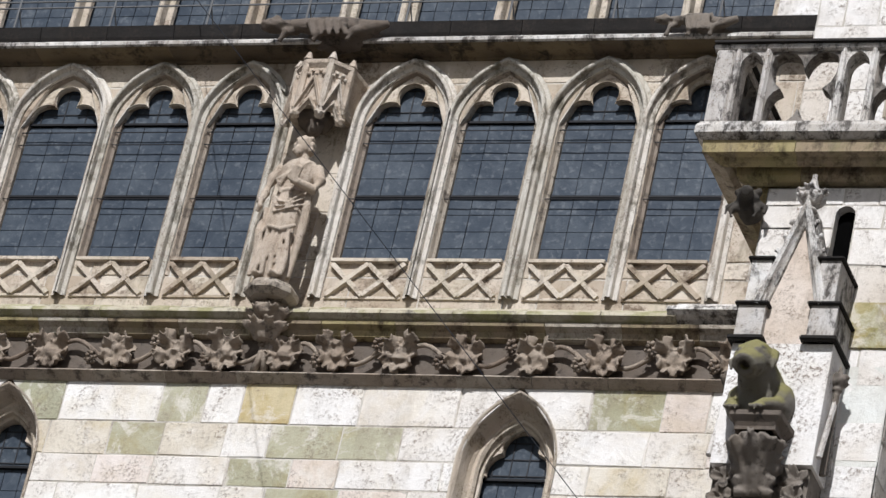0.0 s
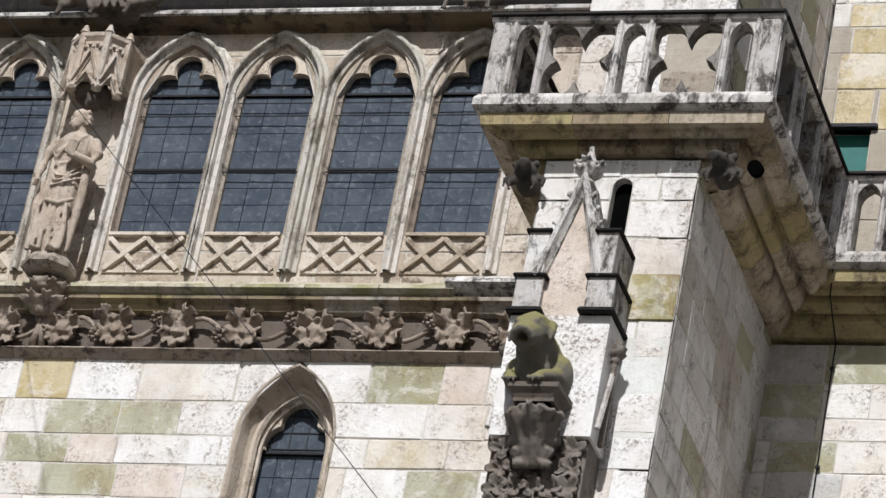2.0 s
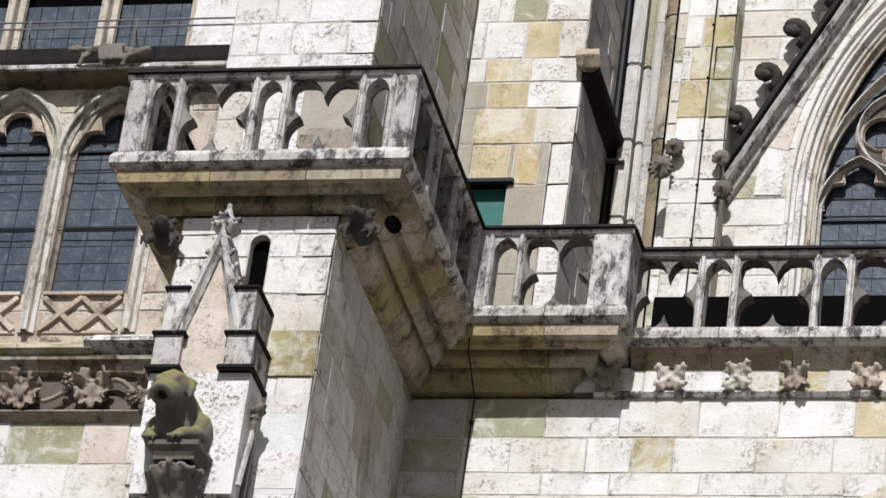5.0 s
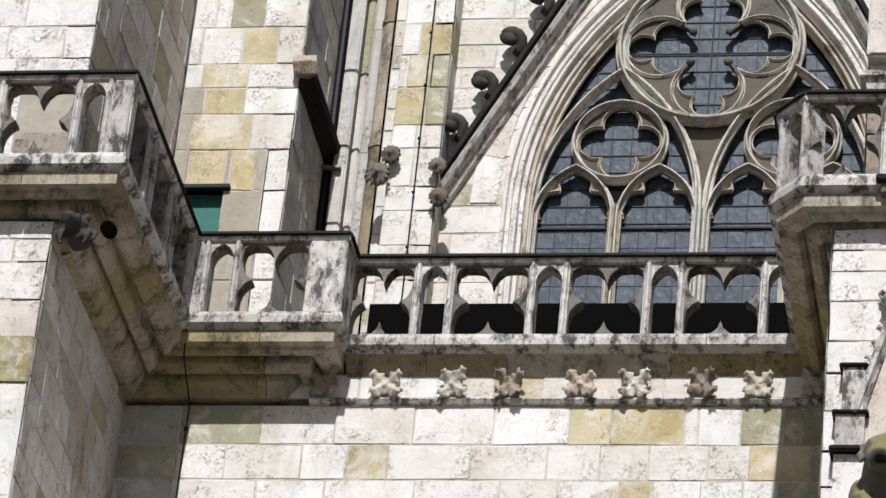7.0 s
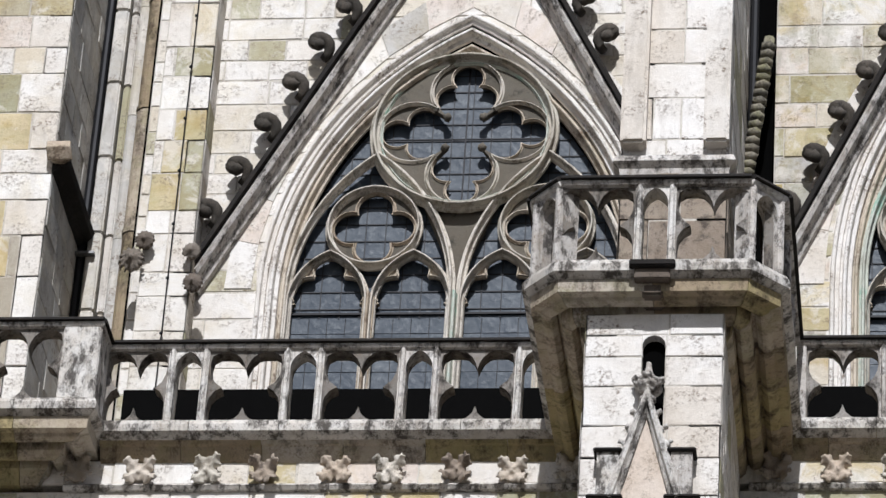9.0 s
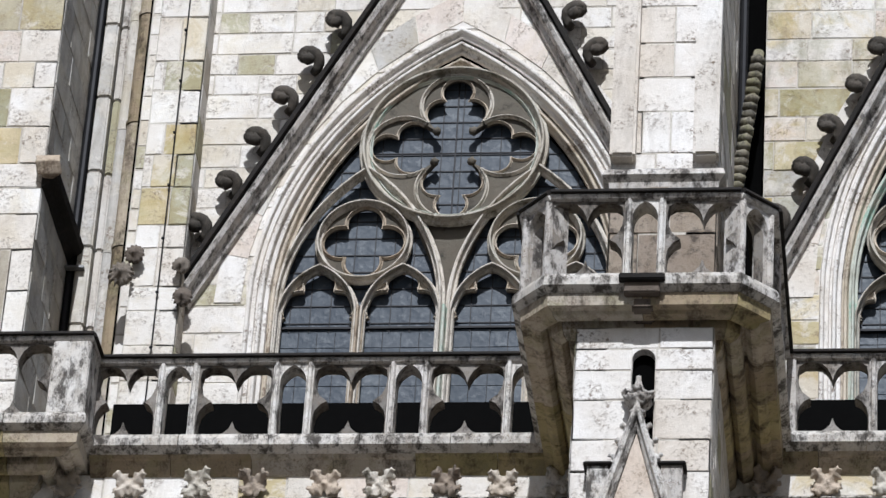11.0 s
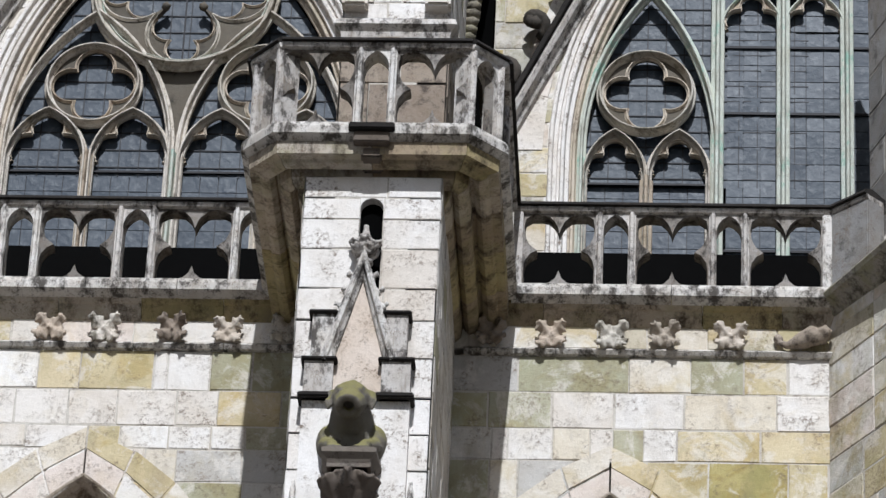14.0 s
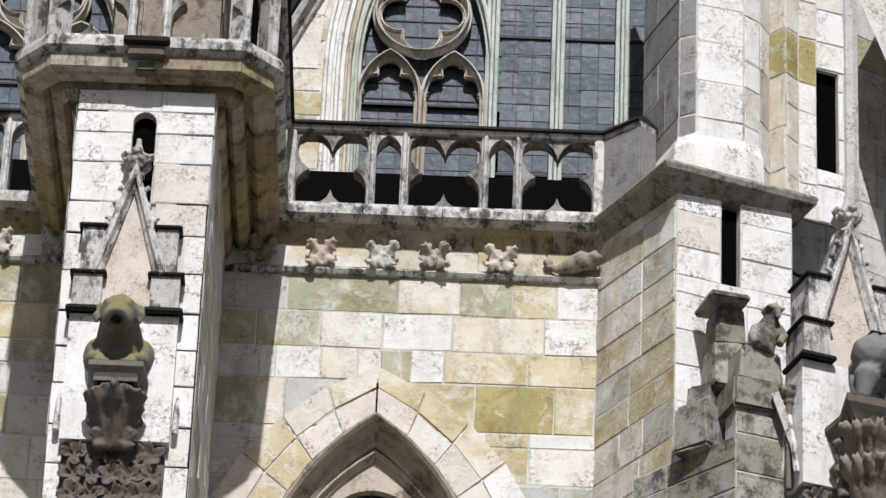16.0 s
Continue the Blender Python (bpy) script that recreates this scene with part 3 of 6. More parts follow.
CORBEL = [(-0.02, 23.77), (-0.03, 23.64), (-0.12, 23.63), (-0.14, 23.6), (-0.17, 23.585), (-0.22, 23.58), (-0.27, 23.62), (-0.28, 23.66), (-0.31, 23.66), (-0.32, 23.55), (-0.36, 23.5), (-0.42, 23.48), (-0.46, 23.52), (-0.48, 23.56), (-0.5, 23.44), (-0.56, 23.38), (-0.6, 23.3), (-0.9, 23.3), (-0.9, 23.77)]
moulding("ledge_west", BALC1, LEDGE_P, ledge_stone, "grey weathered ledge under the parapet")
moulding("ledge_turret", BALC2, LEDGE_P, ledge_stone, "grey weathered ledge under the polygonal balcony")
moulding("ledge_east", EAST, LEDGE_P, ledge_stone, "grey weathered ledge under the parapet")
moulding("cavetto_west", [(-9.05, 37.66), (-4.0, 37.66)], CAVETTO, corbel_stone, "brown hollow moulding under the ledge")
moulding("cavetto_east", [(-2.4, 37.66), (1.6, 37.66)], CAVETTO, corbel_stone, "brown hollow moulding under the ledge")
moulding("corbel_west", [(-13.6, 38.0), (-13.6, 34.2), (-10.65, 34.2), (-10.65, 37.2), (-9.05, 37.2), (-9.05, 38.0)], CORBEL, corbel_stone, "stepped brown corbel mouldings carrying the square balcony")
moulding("corbel_turret", [(-4.38, 38.0), (-4.38, 35.02), (-4.08, 34.7), (-2.24, 34.7), (-1.93, 35.02), (-1.93, 38.0)], CORBEL, corbel_stone, "stepped brown corbel mouldings carrying the polygonal balcony")
STRING = [(0.0, 23.33), (0.05, 23.32), (0.08, 23.29), (0.05, 23.25), (0.0, 23.24), (-0.1, 23.24), (-0.1, 23.33)]
moulding("string_middle", [(-9.4, FRONT), (-3.9, FRONT)], STRING, ledge_stone, "narrow string course under carved bosses")
moulding("string_east", [(-2.4, FRONT), (1.32, FRONT)], STRING, ledge_stone, "narrow string course under carved bosses")
ashlar("frieze_back_middle", A, -11.3, -3.8, 23.33, 23.62, ashlar_mid, "pale stones between carved bosses", (), 0.26, 31, back=0.2)
ashlar("frieze_back_east", A, -2.5, 1.4, 23.33, 23.62, ashlar_right, "pale stones between carved bosses", (), 0.26, 33, back=0.2)


# plain lower walls down to the square
for name, lo, hi in (("lower_wall", (-26, 38.05, 0), (4.2, 40.0, 17.95)), ("lower_wall_middle", (-11.5, 37.93, 17.95), (-3.4, 38.4, 19.48)), ("lower_buttress_west", (-12.95, 34.62, 0), (-11.36, 38.05, 18.48)), ("lower_buttress_middle", (-3.82, 35.17, 0), (-2.5, 38.05, 17.98)), ("lower_buttress_east", (1.9, 36.95, 0), (3.1, 38.05, 17.98))):
    bm = bmesh.new()
    box(bm, lo, hi, bevel=0.01)
    tagged(solid(name, bm, ashlar_pier), "plain pale stone lower wall of the cathedral", "wall", kind="structure")

# ---- parapets ----
def quad_outline(hw, hh):
    """A four-lobed opening with cusps at the middle of each side."""
    top = [(0.0, 0.46), (0.05, 0.62), (0.14, 0.78), (0.3, 0.92), (0.52, 0.97), (0.76, 0.95), (0.94, 0.85), (0.985, 0.62), (0.95, 0.36), (0.84, 0.14), (0.62, -0.03)]
    low = [(0.8, -0.12), (0.94, -0.3), (0.985, -0.5), (0.985, -0.98), (0.7, -1.0), (0.42, -0.97), (0.22, -0.9), (0.08, -0.78), (0.0, -0.58)]
    half = top + low
    pts = half + [(-u, z) for u, z in half[-2:0:-1]]
    return [(u * hw, z * hh) for u, z in pts]


def lancet_outline(hw, hh):
    a = arch(0, hh - hw * 1.5, hw, hw * 1.5, 6)
    return [(-hw, -hh)] + a + [(hw, -hh)]


def pierced(bm, pl, cu, cz, hw, hh, outline, d0, d1, slope=0.03):
    """A rectangular stone panel with a shaped hole and splayed reveals."""
    n = len(outline)
    outer = []
    for u, z in outline:
        k = min(hw / abs(u) if abs(u) > 1e-6 else 1e9, hh / abs(z) if abs(z) > 1e-6 else 1e9)
        outer.append((u * k, z * k))
    for sx in (-1, 1):
        for sz in (-1, 1):
            i = min(range(n), key=lambda i: (outer[i][0] - sx * hw) ** 2 + (outer[i][1] - sz * hh) ** 2)
            outer[i] = (sx * hw, sz * hh)
    rings = []
    for ring, d, g in ((outer, d0, 1), (outline, d0, 1), (outline, (d0 + d1) / 2, 0.975), (outline, d1, 1), (outer, d1, 1)):
        rings.append([bm.verts.new(pl.at(cu + u * g, cz + z * g, d)) for u, z in ring])
    for a, b in zip(rings, rings[1:] + rings[:1]):
        for i in range(n):
            j = (i + 1) % n
            bm.faces.new((a[i], a[j], b[j], b[i]))


def parapet(name, a, b, label, seq, z0=23.96, z1=24.83, thick=0.23, ext=(0.0, 0.0), post_mat=None):
    """A run of pierced parapet from a to b; seq lists its panels: w wide foiled, n narrow lancet, p solid post."""
    a, b = Vector(a), Vector(b)
    d = b - a
    pl = Plane(a.x, a.y, math.degrees(math.atan2(d.y, d.x)))
    top = thing(name, (a.x, a.y, z0), label, "parapet")
    share = {"v": 0.64, "w": 0.77, "n": 0.42, "p": 0.2, "q": 0.1}
    unit = d.length / sum(share[c] for c in seq)
    u, hh, cz = 0.0, (z1 - z0) / 2, (z0 + z1) / 2
    for c in seq:
        w = share[c] * unit
        bm = bmesh.new()
        if c in "vw":
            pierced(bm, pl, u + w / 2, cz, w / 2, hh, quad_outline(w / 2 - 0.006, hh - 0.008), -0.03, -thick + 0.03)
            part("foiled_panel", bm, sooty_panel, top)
        elif c == "n":
            pierced(bm, pl, u + w / 2, cz, w / 2, hh, lancet_outline(w / 2 - 0.075, hh - 0.02), -0.012, -thick)
            for s in (0.04, w - 0.04):
                sweep(bm, pl, [(u + s, z0), (u + s, z1)], [(-0.036, -0.04), (-0.03, -0.01), (-0.014, 0.016), (0.014, 0.016), (0.03, -0.01), (0.036, -0.04)])
            part("lancet_panel", bm, weathered, top)
        else:
            m = Matrix.LocRotScale(pl.at(u, z0, 0.015), Euler((0, 0, pl.turn)), None)
            box(bm, (0, 0, 0), (w, thick + 0.03, z1 - z0), m, bevel=0.012)
            part("post", bm, post_mat or weathered, top)
        u += w
    bm = bmesh.new()
    e0, e1 = a - d.normalized() * ext[0], b + d.normalized() * ext[1]
    plan_sweep(bm, [e0, e1], [(0.02, z1 + 0.045), (-thick, z1 + 0.045), (-thick - 0.06, z1 + 0.045), (-thick - 0.04, z1 + 0.09), (-0.06, z1 + 0.13), (0.05, z1 + 0.09), (0.07, z1 + 0.05)])
    part("coping", bm, black_crust, top, "black weathered coping")
    bm = bmesh.new()
    plan_sweep(bm, [e0, e1], [(0.03, z1 + 0.045), (0.035, z1 + 0.02), (0.02, z1 + 0.0), (-0.01, z1 - 0.012), (-thick, z1 - 0.012), (-thick, z1 + 0.045)])
    part("rail", bm, weathered, top)
    return top


parapet("parapet", (-13.6, 34.2), (-10.65, 34.2), "pierced stone parapet with a black coping, front of the square balcony", "pnwnwnp", ext=(0.03, 0.03))
parapet("parapet", (-10.65, 34.22), (-10.65, 37.2), "pierced stone parapet in shade along the square balcony", "pwnwnwp")
parapet("parapet", (-13.6, 38.0), (-13.6, 34.22), "pierced stone parapet on the far side of the square balcony", "pwnwnwnwp")
parapet("parapet", (-10.65, 37.2), (-9.05, 37.2), "short pierced parapet with one solid corner post", "qnwpp", ext=(0, 0.03))
parapet("parapet", (-9.05, 37.2), (-9.05, 37.66), "narrow solid parapet return", "pp")
parapet("parapet", (-9.05, 37.66), (-4.38, 37.66), "long pierced stone parapet with foiled openings and black coping", "vnwnwnwn", ext=(0.0, 0.0))
for p, q, s in zip(BALC2, BALC2[1:], ("wnwnw", "n", "wnw", "n", "wnwnw")):
    parapet("parapet", p, q, "grey pierced parapet panel of the polygonal balcony", s)
parapet("parapet", (-1.93, 37.66), (1.3, 37.66), "pierced stone parapet with foiled openings between buttresses", "qwnwnwq")
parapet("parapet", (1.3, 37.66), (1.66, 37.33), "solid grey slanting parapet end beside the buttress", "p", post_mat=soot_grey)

# ---- buttresses ----


def buttress(name, x0, x1, y0, y1, z0, z1, mat_f, mat_s, label, seed, slot=None, course=0.38):
    top = thing(name, (x0, y0, z0), label, "buttress")
    f = Plane(x0, y0)
    op = [slot] if slot else ()
    ashlar("front_face", f, 0, x1 - x0, z0, z1, mat_f, "", op, course, seed, back=0.3, parent=top, long=(0.4, 0.75), breaks=(slot[2], slot[3]) if slot else ())
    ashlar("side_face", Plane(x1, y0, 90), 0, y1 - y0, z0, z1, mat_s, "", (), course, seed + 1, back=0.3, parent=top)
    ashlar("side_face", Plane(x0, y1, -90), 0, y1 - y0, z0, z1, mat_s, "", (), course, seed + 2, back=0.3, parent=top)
    if slot:
        # black box just inside the slot, its shade given as colour
        bm = bmesh.new()
        box(bm, (x0 + slot[0] - 0.16, y0 + 0.11, slot[2] - 0.1), (x0 + slot[0] + 0.16, y0 + 0.2, slot[3] + 0.12))
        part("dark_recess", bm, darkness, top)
        r, zc = slot[1], slot[3] - slot[1]
        for k in (-1, 1):
            bm = bmesh.new()
            rim = [(k * r * 1.02, slot[3] + 0.004)] + [(k * r * math.cos(a), zc + r * math.sin(a)) for a in [math.pi / 2 * i / 6 for i in range(6, -1, -1)]]
            v0, v1 = [bm.verts.new(f.at(slot[0] + u, z, 0.002)) for u, z in rim], [bm.verts.new(f.at(slot[0] + u, z, -0.12)) for u, z in rim]
            bm.faces.new(v0)
            for i in range(len(rim)):
                j = (i + 1) % len(rim)
                bm.faces.new((v0[i], v1[i], v1[j], v0[j]))
            part("slot_spandrel", bm, mat_f, top)
    return top


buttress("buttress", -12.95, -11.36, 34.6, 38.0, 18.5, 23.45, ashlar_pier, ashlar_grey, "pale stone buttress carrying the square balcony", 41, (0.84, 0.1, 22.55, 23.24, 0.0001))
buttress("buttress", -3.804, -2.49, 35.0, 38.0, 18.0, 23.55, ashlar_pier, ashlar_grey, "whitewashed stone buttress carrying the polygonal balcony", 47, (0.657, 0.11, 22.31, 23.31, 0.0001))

t = thing("spout_bracket", (-3.16, 34.6, 23.6), "dark stone spout bracket under the polygonal balcony", "bracket")
bm = bmesh.new()
box(bm, (-3.38, 34.56, 23.83), (-2.94, 35.0, 23.9), bevel=0.012)
part("lip", bm, black_crust, t)
bm = bmesh.new()
box(bm, (-3.33, 34.62, 23.72), (-2.99, 35.0, 23.83), bevel=0.01)
box(bm, (-3.26, 34.72, 23.6), (-3.06, 35.1, 23.72), bevel=0.02)
part("bracket", bm, dark_carved, t)

# repairs on the western buttress: an ochre stone and a skim of pale plaster
for b in [o for o in bpy.data.objects if o.name == "buttress"]:
    bm = bmesh.new()
    box(bm, (-12.0, 34.572, 21.62), (-11.37, 34.7, 22.14), bevel=0.012)
    part("repair_stone", bm, stone("ochre_stone", [(0, (0.46, 0.4, 0.22))], 0.3, (0.13, 0.11, 0.06), lichen=0.5, stain=0.6), b, "mossy ochre repair stone")
    bm = bmesh.new()
    rng = random.Random(4)
    side = [(rng.uniform(-0.03, 0.03), 20.35 + 0.12 * k) for k in range(10)]
    rim = [(-11.365, z) for _, z in side] + [(-11.86 + u + 0.1 * (z < 20.6), z) for u, z in side[::-1]]
    f, g = [bm.verts.new((u, 34.592, z)) for u, z in rim], [bm.verts.new((u, 34.64, z)) for u, z in rim]
    bm.faces.new(f)
    for k in range(20):
        bm.faces.new((f[k], g[k], g[(k + 1) % 20], f[(k + 1) % 20]))
    part("plaster_patch", bm, stone("pale_plaster", [(0, (0.74, 0.75, 0.72))], 0.0, pits=0.15, soot=0.3), b, "pale smooth plaster patch")


# ---- carving ----
def leaf(bm, pl, u, z, size, lobes=5, seed=0, lift=0.4, turn=0.3, sharp=0.6):
    """A crumpled lobed leaf or petal boss that swells out of its wall."""
    rng = random.Random(seed)
    rows, n = 6, lobes * 8
    ph = [rng.uniform(0, 6) for _ in range(3)]
    rings = []
    for k in range(rows + 1):
        f = k / rows
        ring = []
        for i in range(n):
            a = math.tau * i / n
            lob = abs(math.cos(lobes / 2 * (a - turn))) ** sharp
            r = size * f * (0.42 + 0.58 * lob) * (1 + 0.1 * math.sin(3 * a + ph[0]))
            d = size * lift * (math.sin(min(1.0, f * 1.15) * math.pi * 0.5) * (0.55 + 0.6 * lob * f) + 0.22 * math.sin(a * lobes + ph[1]) * f + 0.18 * math.sin(a * 11 + ph[2]) * f * f)
            if k == 0:
                d = size * lift * 0.35
            ring.append(bm.verts.new(pl.at(u + r * math.cos(a), z + r * math.sin(a), max(d, 0.01))))
        rings.append(ring)
    rings.append([bm.verts.new(pl.at(u + (v.co - pl.at(u, z, 0)).dot(pl.u) * 0.8, z + (v.co.z - z) * 0.8, -0.02)) for v in rings[-1]])
    for a, b in zip(rings, rings[1:]):
        for i in range(n):
            j = (i + 1) % n
            bm.faces.new((a[i], a[j], b[j], b[i]))
    return bm


def poly_r(pts, cu, cz):
    """The distance from a point to an outline round it, for each direction."""
    def r(a):
        c, s = math.cos(a), math.sin(a)
        best = 0.0
        for (u0, z0), (u1, z1) in zip(pts, pts[1:] + pts[:1]):
            du, dz = u1 - u0, z1 - z0
            den = c * dz - s * du
            if abs(den) < 1e-9:
                continue
            t = ((u0 - cu) * dz - (z0 - cz) * du) / den
            k = ((u0 - cu) * s - (z0 - cz) * c) / den
            if t > 0 and -1e-6 <= k <= 1 + 1e-6:
                best = max(best, t)
        return best
    return r


PANES = {}


def pane_mesh(w, h):
    key = (round(w, 3), round(h, 3))
    if key not in PANES:
        me = bpy.data.meshes.new("pane")
        w, h = key
        me.from_pydata([(-w / 2, 0, -h / 2), (w / 2, 0, -h / 2), (w / 2, 0, h / 2), (-w / 2, 0, h / 2), (-w / 2, 0.012, -h / 2), (w / 2, 0.012, -h / 2), (w / 2, 0.012, h / 2), (-w / 2, 0.012, h / 2)], [], [(0, 1, 2, 3), (0, 4, 5, 1), (1, 5, 6, 2), (2, 6, 7, 3), (3, 7, 4, 0)])
        me.materials.append(glass)
        PANES[key] = me
    return PANES[key]


def glazing(pl, parent, u0, u1, z0, z1, d, cols, rows, seed, tilt=0.012):
    """Rows of small panes in lead, each set a little out of true, with a dark lead sheet behind."""
    rng = random.Random(seed)
    w, h = (u1 - u0) / cols, (z1 - z0) / rows
    me = pane_mesh(w - 0.009, h - 0.009)
    for i in range(cols):
        for j in range(rows):
            p = new("pane", me)
            p.parent = parent
            p.matrix_parent_inverse = Matrix.Translation(-Vector(parent.location))
            p.matrix_basis = Matrix.LocRotScale(pl.at(u0 + (i + 0.5) * w, z0 + (j + 0.5) * h, d), Euler((rng.uniform(-tilt, tilt) * 2, 0, pl.turn + rng.uniform(-tilt, tilt) * 2)), None)
    bm = bmesh.new()
    face(bm, *[pl.at(u, z, d - 0.02) for u, z in ((u0, z0), (u1, z0), (u1, z1), (u0, z1))])
    part("lead_sheet", bm, lead, parent)


def head_glass(pl, parent, pts, d, step=0.2):
    """Glass behind pierced stonework, with its lead lines."""
    bm = bmesh.new()
    bm.faces.new([bm.verts.new(pl.at(u, z, d)) for u, z in pts])
    part("head_glass", bm, glass, parent)
    us, zs = [p[0] for p in pts], [p[1] for p in pts]
    bm = bmesh.new()
    u = min(us) + step / 2
    while u < max(us):
        box(bm, (0, 0, 0), (0.012, 0.01, max(zs) - min(zs)), Matrix.Translation(pl.at(u, min(zs), d + 0.012)))
        u += step
    z = min(zs) + step / 2
    while z < max(zs):
        box(bm, (0, 0, 0), (max(us) - min(us), 0.01, 0.012), Matrix.Translation(pl.at(min(us), z, d + 0.012)))
        z += step
    part("lead_lines", bm, lead, parent)


def bar(bm, pl, u0, z0, u1, z1, w, d0, d1):
    """A square bar drawn on a plane."""
    a = Vector((u1 - u0, z1 - z0)).normalized()
    n = Vector((-a.y, a.x)) * w / 2
    q = [(u0 + n.x, z0 + n.y), (u0 - n.x, z0 - n.y), (u1 - n.x, z1 - n.y), (u1 + n.x, z1 + n.y)]
    f = [bm.verts.new(pl.at(u, z, d1)) for u, z in q]
    b = [bm.verts.new(pl.at(u, z, d0)) for u, z in q]
    bm.faces.new(f)
    for i in range(4):
        bm.faces.new((f[i], b[i], b[(i + 1) % 4], f[(i + 1) % 4]))


ROLL = [(-0.5, 0.0), (-0.46, 0.3), (-0.34, 0.36), (-0.2, 0.42), (-0.13, 0.92), (-0.07, 1.0), (0.07, 1.0), (0.13, 0.92), (0.2, 0.42), (0.34, 0.36), (0.46, 0.3), (0.5, 0.0)]


def roll(w, d, base=0.0):
    return [(o * w, base + e * d) for o, e in ROLL]


# ---- west gallery ----
G, G2 = Plane(0, 38.1), Plane(0, 38.02)
GLASS = [(-23.57, -22.6), (-22.35, -21.43), (-21.17, -20.33), (-19.18, -18.26), (-18.03, -17.14), (-16.83, -15.94), (-15.68, -14.77), (-24.75, -23.82)]
ops = [((a + b) / 2, (b - a) / 2 + 0.02, 24.7, 26.5, 0.72) for a, b in GLASS]
ashlar("gallery_wall", G, -26.0, -13.2, 23.9, 27.45, tracery_stone, "cream stone gallery wall between tall windows", ops, 0.55, 61, back=0.3, breaks=(24.7, 26.5))
LOBES = (foils(1, 0.25, 0.17, math.pi / 2), foils(1, 0.23, 0.205, -0.15), foils(1, 0.23, 0.205, math.pi + 0.15), lambda q: 0.13)
for k, (a, b) in enumerate(GLASS):
    cx, hw = (a + b) / 2, (b - a) / 2
    w = thing("window_%d" % (k + 1), (cx, 38.1, 24.2), "tall pointed window with leaded glass and trefoil head in cream stone", "window", "gallery windows", "structure")
    line = [(a - 0.12, 24.2), (a - 0.12, 26.5)] + arch(cx, 26.5, hw + 0.12, 0.82, 10)[1:-1] + [(b + 0.12, 26.5), (b + 0.12, 24.2)]
    bm = bmesh.new()
    sweep(bm, G, line, roll(0.17, 0.12, 0.0))
    part("arch_moulding", bm, tracery_light, w)
    bm = bmesh.new()
    inner = [(a, 24.7), (a, 26.5)] + arch(cx, 26.5, hw, 0.7, 10)[1:-1] + [(b, 26.5), (b, 24.7)]
    sweep(bm, G, inner, [(0.06, 0.01), (0.02, 0.0), (0.0, -0.05), (-0.03, -0.07), (-0.03, -0.2)])
    part("inner_moulding", bm, carved, w)
    bm = bmesh.new()
    out = arch(cx, 26.5, hw - 0.02, 0.7, 10)
    c0 = 26.66
    o_r = poly_r([(a, 26.3)] + out + [(b, 26.3)], cx, c0)
    plate(bm, G2, cx, c0, o_r, lambda q: max(f(q) for f in LOBES), -0.12, -0.19, 64, math.radians(-4), math.radians(184))
    part("cusped_head", bm, tracery_stone, w)
    bm = bmesh.new()
    sweep(bm, G2, [(cx + math.cos(q) * max(f(q) for f in LOBES), c0 + math.sin(q) * max(f(q) for f in LOBES)) for q in [math.radians(2 + 4 * i) for i in range(45)]], roll(0.03, 0.04, -0.125))
    part("cusp_moulding", bm, tracery_stone, w)
    glazing(G2, w, a + 0.01, b - 0.01, 24.72, 25.6, -0.2, 3, 4, k)
    glazing(G2, w, a + 0.01, b - 0.01, 25.62, 26.58, -0.2, 3, 4, k + 50)
    head_glass(G2, w, [(a, 26.6)] + [p for p in arch(cx, 26.5, hw, 0.72, 8) if p[1] > 26.6] + [(b, 26.6)], -0.205, 0.29)
    bm = bmesh.new()
    for z in (25.61, 26.6, 24.74):
        bar(bm, G2, a - 0.02, z, b + 0.02, z, 0.026, -0.2, -0.17)
    for z in (25.54, 26.45, 26.28):
        bar(bm, G2, a - 0.03, z, b + 0.03, z, 0.01, -0.12, -0.11)
    part("glazing_bars", bm, iron, w)
    # pierced panel of crossed bars under the sill
    bm = bmesh.new()
    m = (a + b) / 2
    for u0, u1 in ((a + 0.02, m), (m, b - 0.02)):
        bar(bm, G, u0, 24.23, u1, 24.64, 0.055, 0.0, 0.06)
        bar(bm, G, u0, 24.64, u1, 24.23, 0.055, 0.0, 0.055)
    bar(bm, G, a, 24.68, b, 24.68, 0.04, 0.0, 0.07)
    bar(bm, G, a, 24.21, b, 24.21, 0.03, 0.0, 0.03)
    part("crossed_panel", bm, tracery_stone, w, "tan crossed stone bars")

SILL = [(0.0, 24.1), (0.12, 24.0), (0.3, 23.9), (0.33, 23.84), (0.28, 23.8), (0.2, 23.77), (0.12, 23.72), (0.0, 23.7), (-0.2, 23.7), (-0.2, 24.1)]
moulding("gallery_sill", [(-26, 38.1), (-14.9, 38.1)], SILL, stone("mossy_sill", [(0, (0.5, 0.46, 0.36))], 0.42, (0.11, 0.1, 0.08), lichen=0.7), "mossy sloping sill under the gallery windows")
moulding("sill_step", [(-15.0, 38.08), (-12.9, 38.08)], [(o + 0.03, z + 0.06) for o, z in SILL], weathered, "raised grey end of the gallery sill")
moulding("gallery_hollow", [(-26, 38.0), (-12.9, 38.0)], [(0.16, 23.78), (0.15, 23.74), (0.08, 23.7), (0.05, 23.64), (0.0, 23.62), (-0.1, 23.62), (-0.1, 23.78)], corbel_stone, "brown hollow moulding over the leaf frieze")
moulding("frieze_base", [(-26, 38.0), (-12.95, 38.0)], [(0.0, 23.16), (0.1, 23.15), (0.13, 23.12), (0.08, 23.08), (0.03, 23.04), (-0.1, 23.04), (-0.1, 23.16)], carved, "brown moulding under the leaf frieze")
# ground in a darker brown, with the shade behind the leaves toned in
bm = bmesh.new()
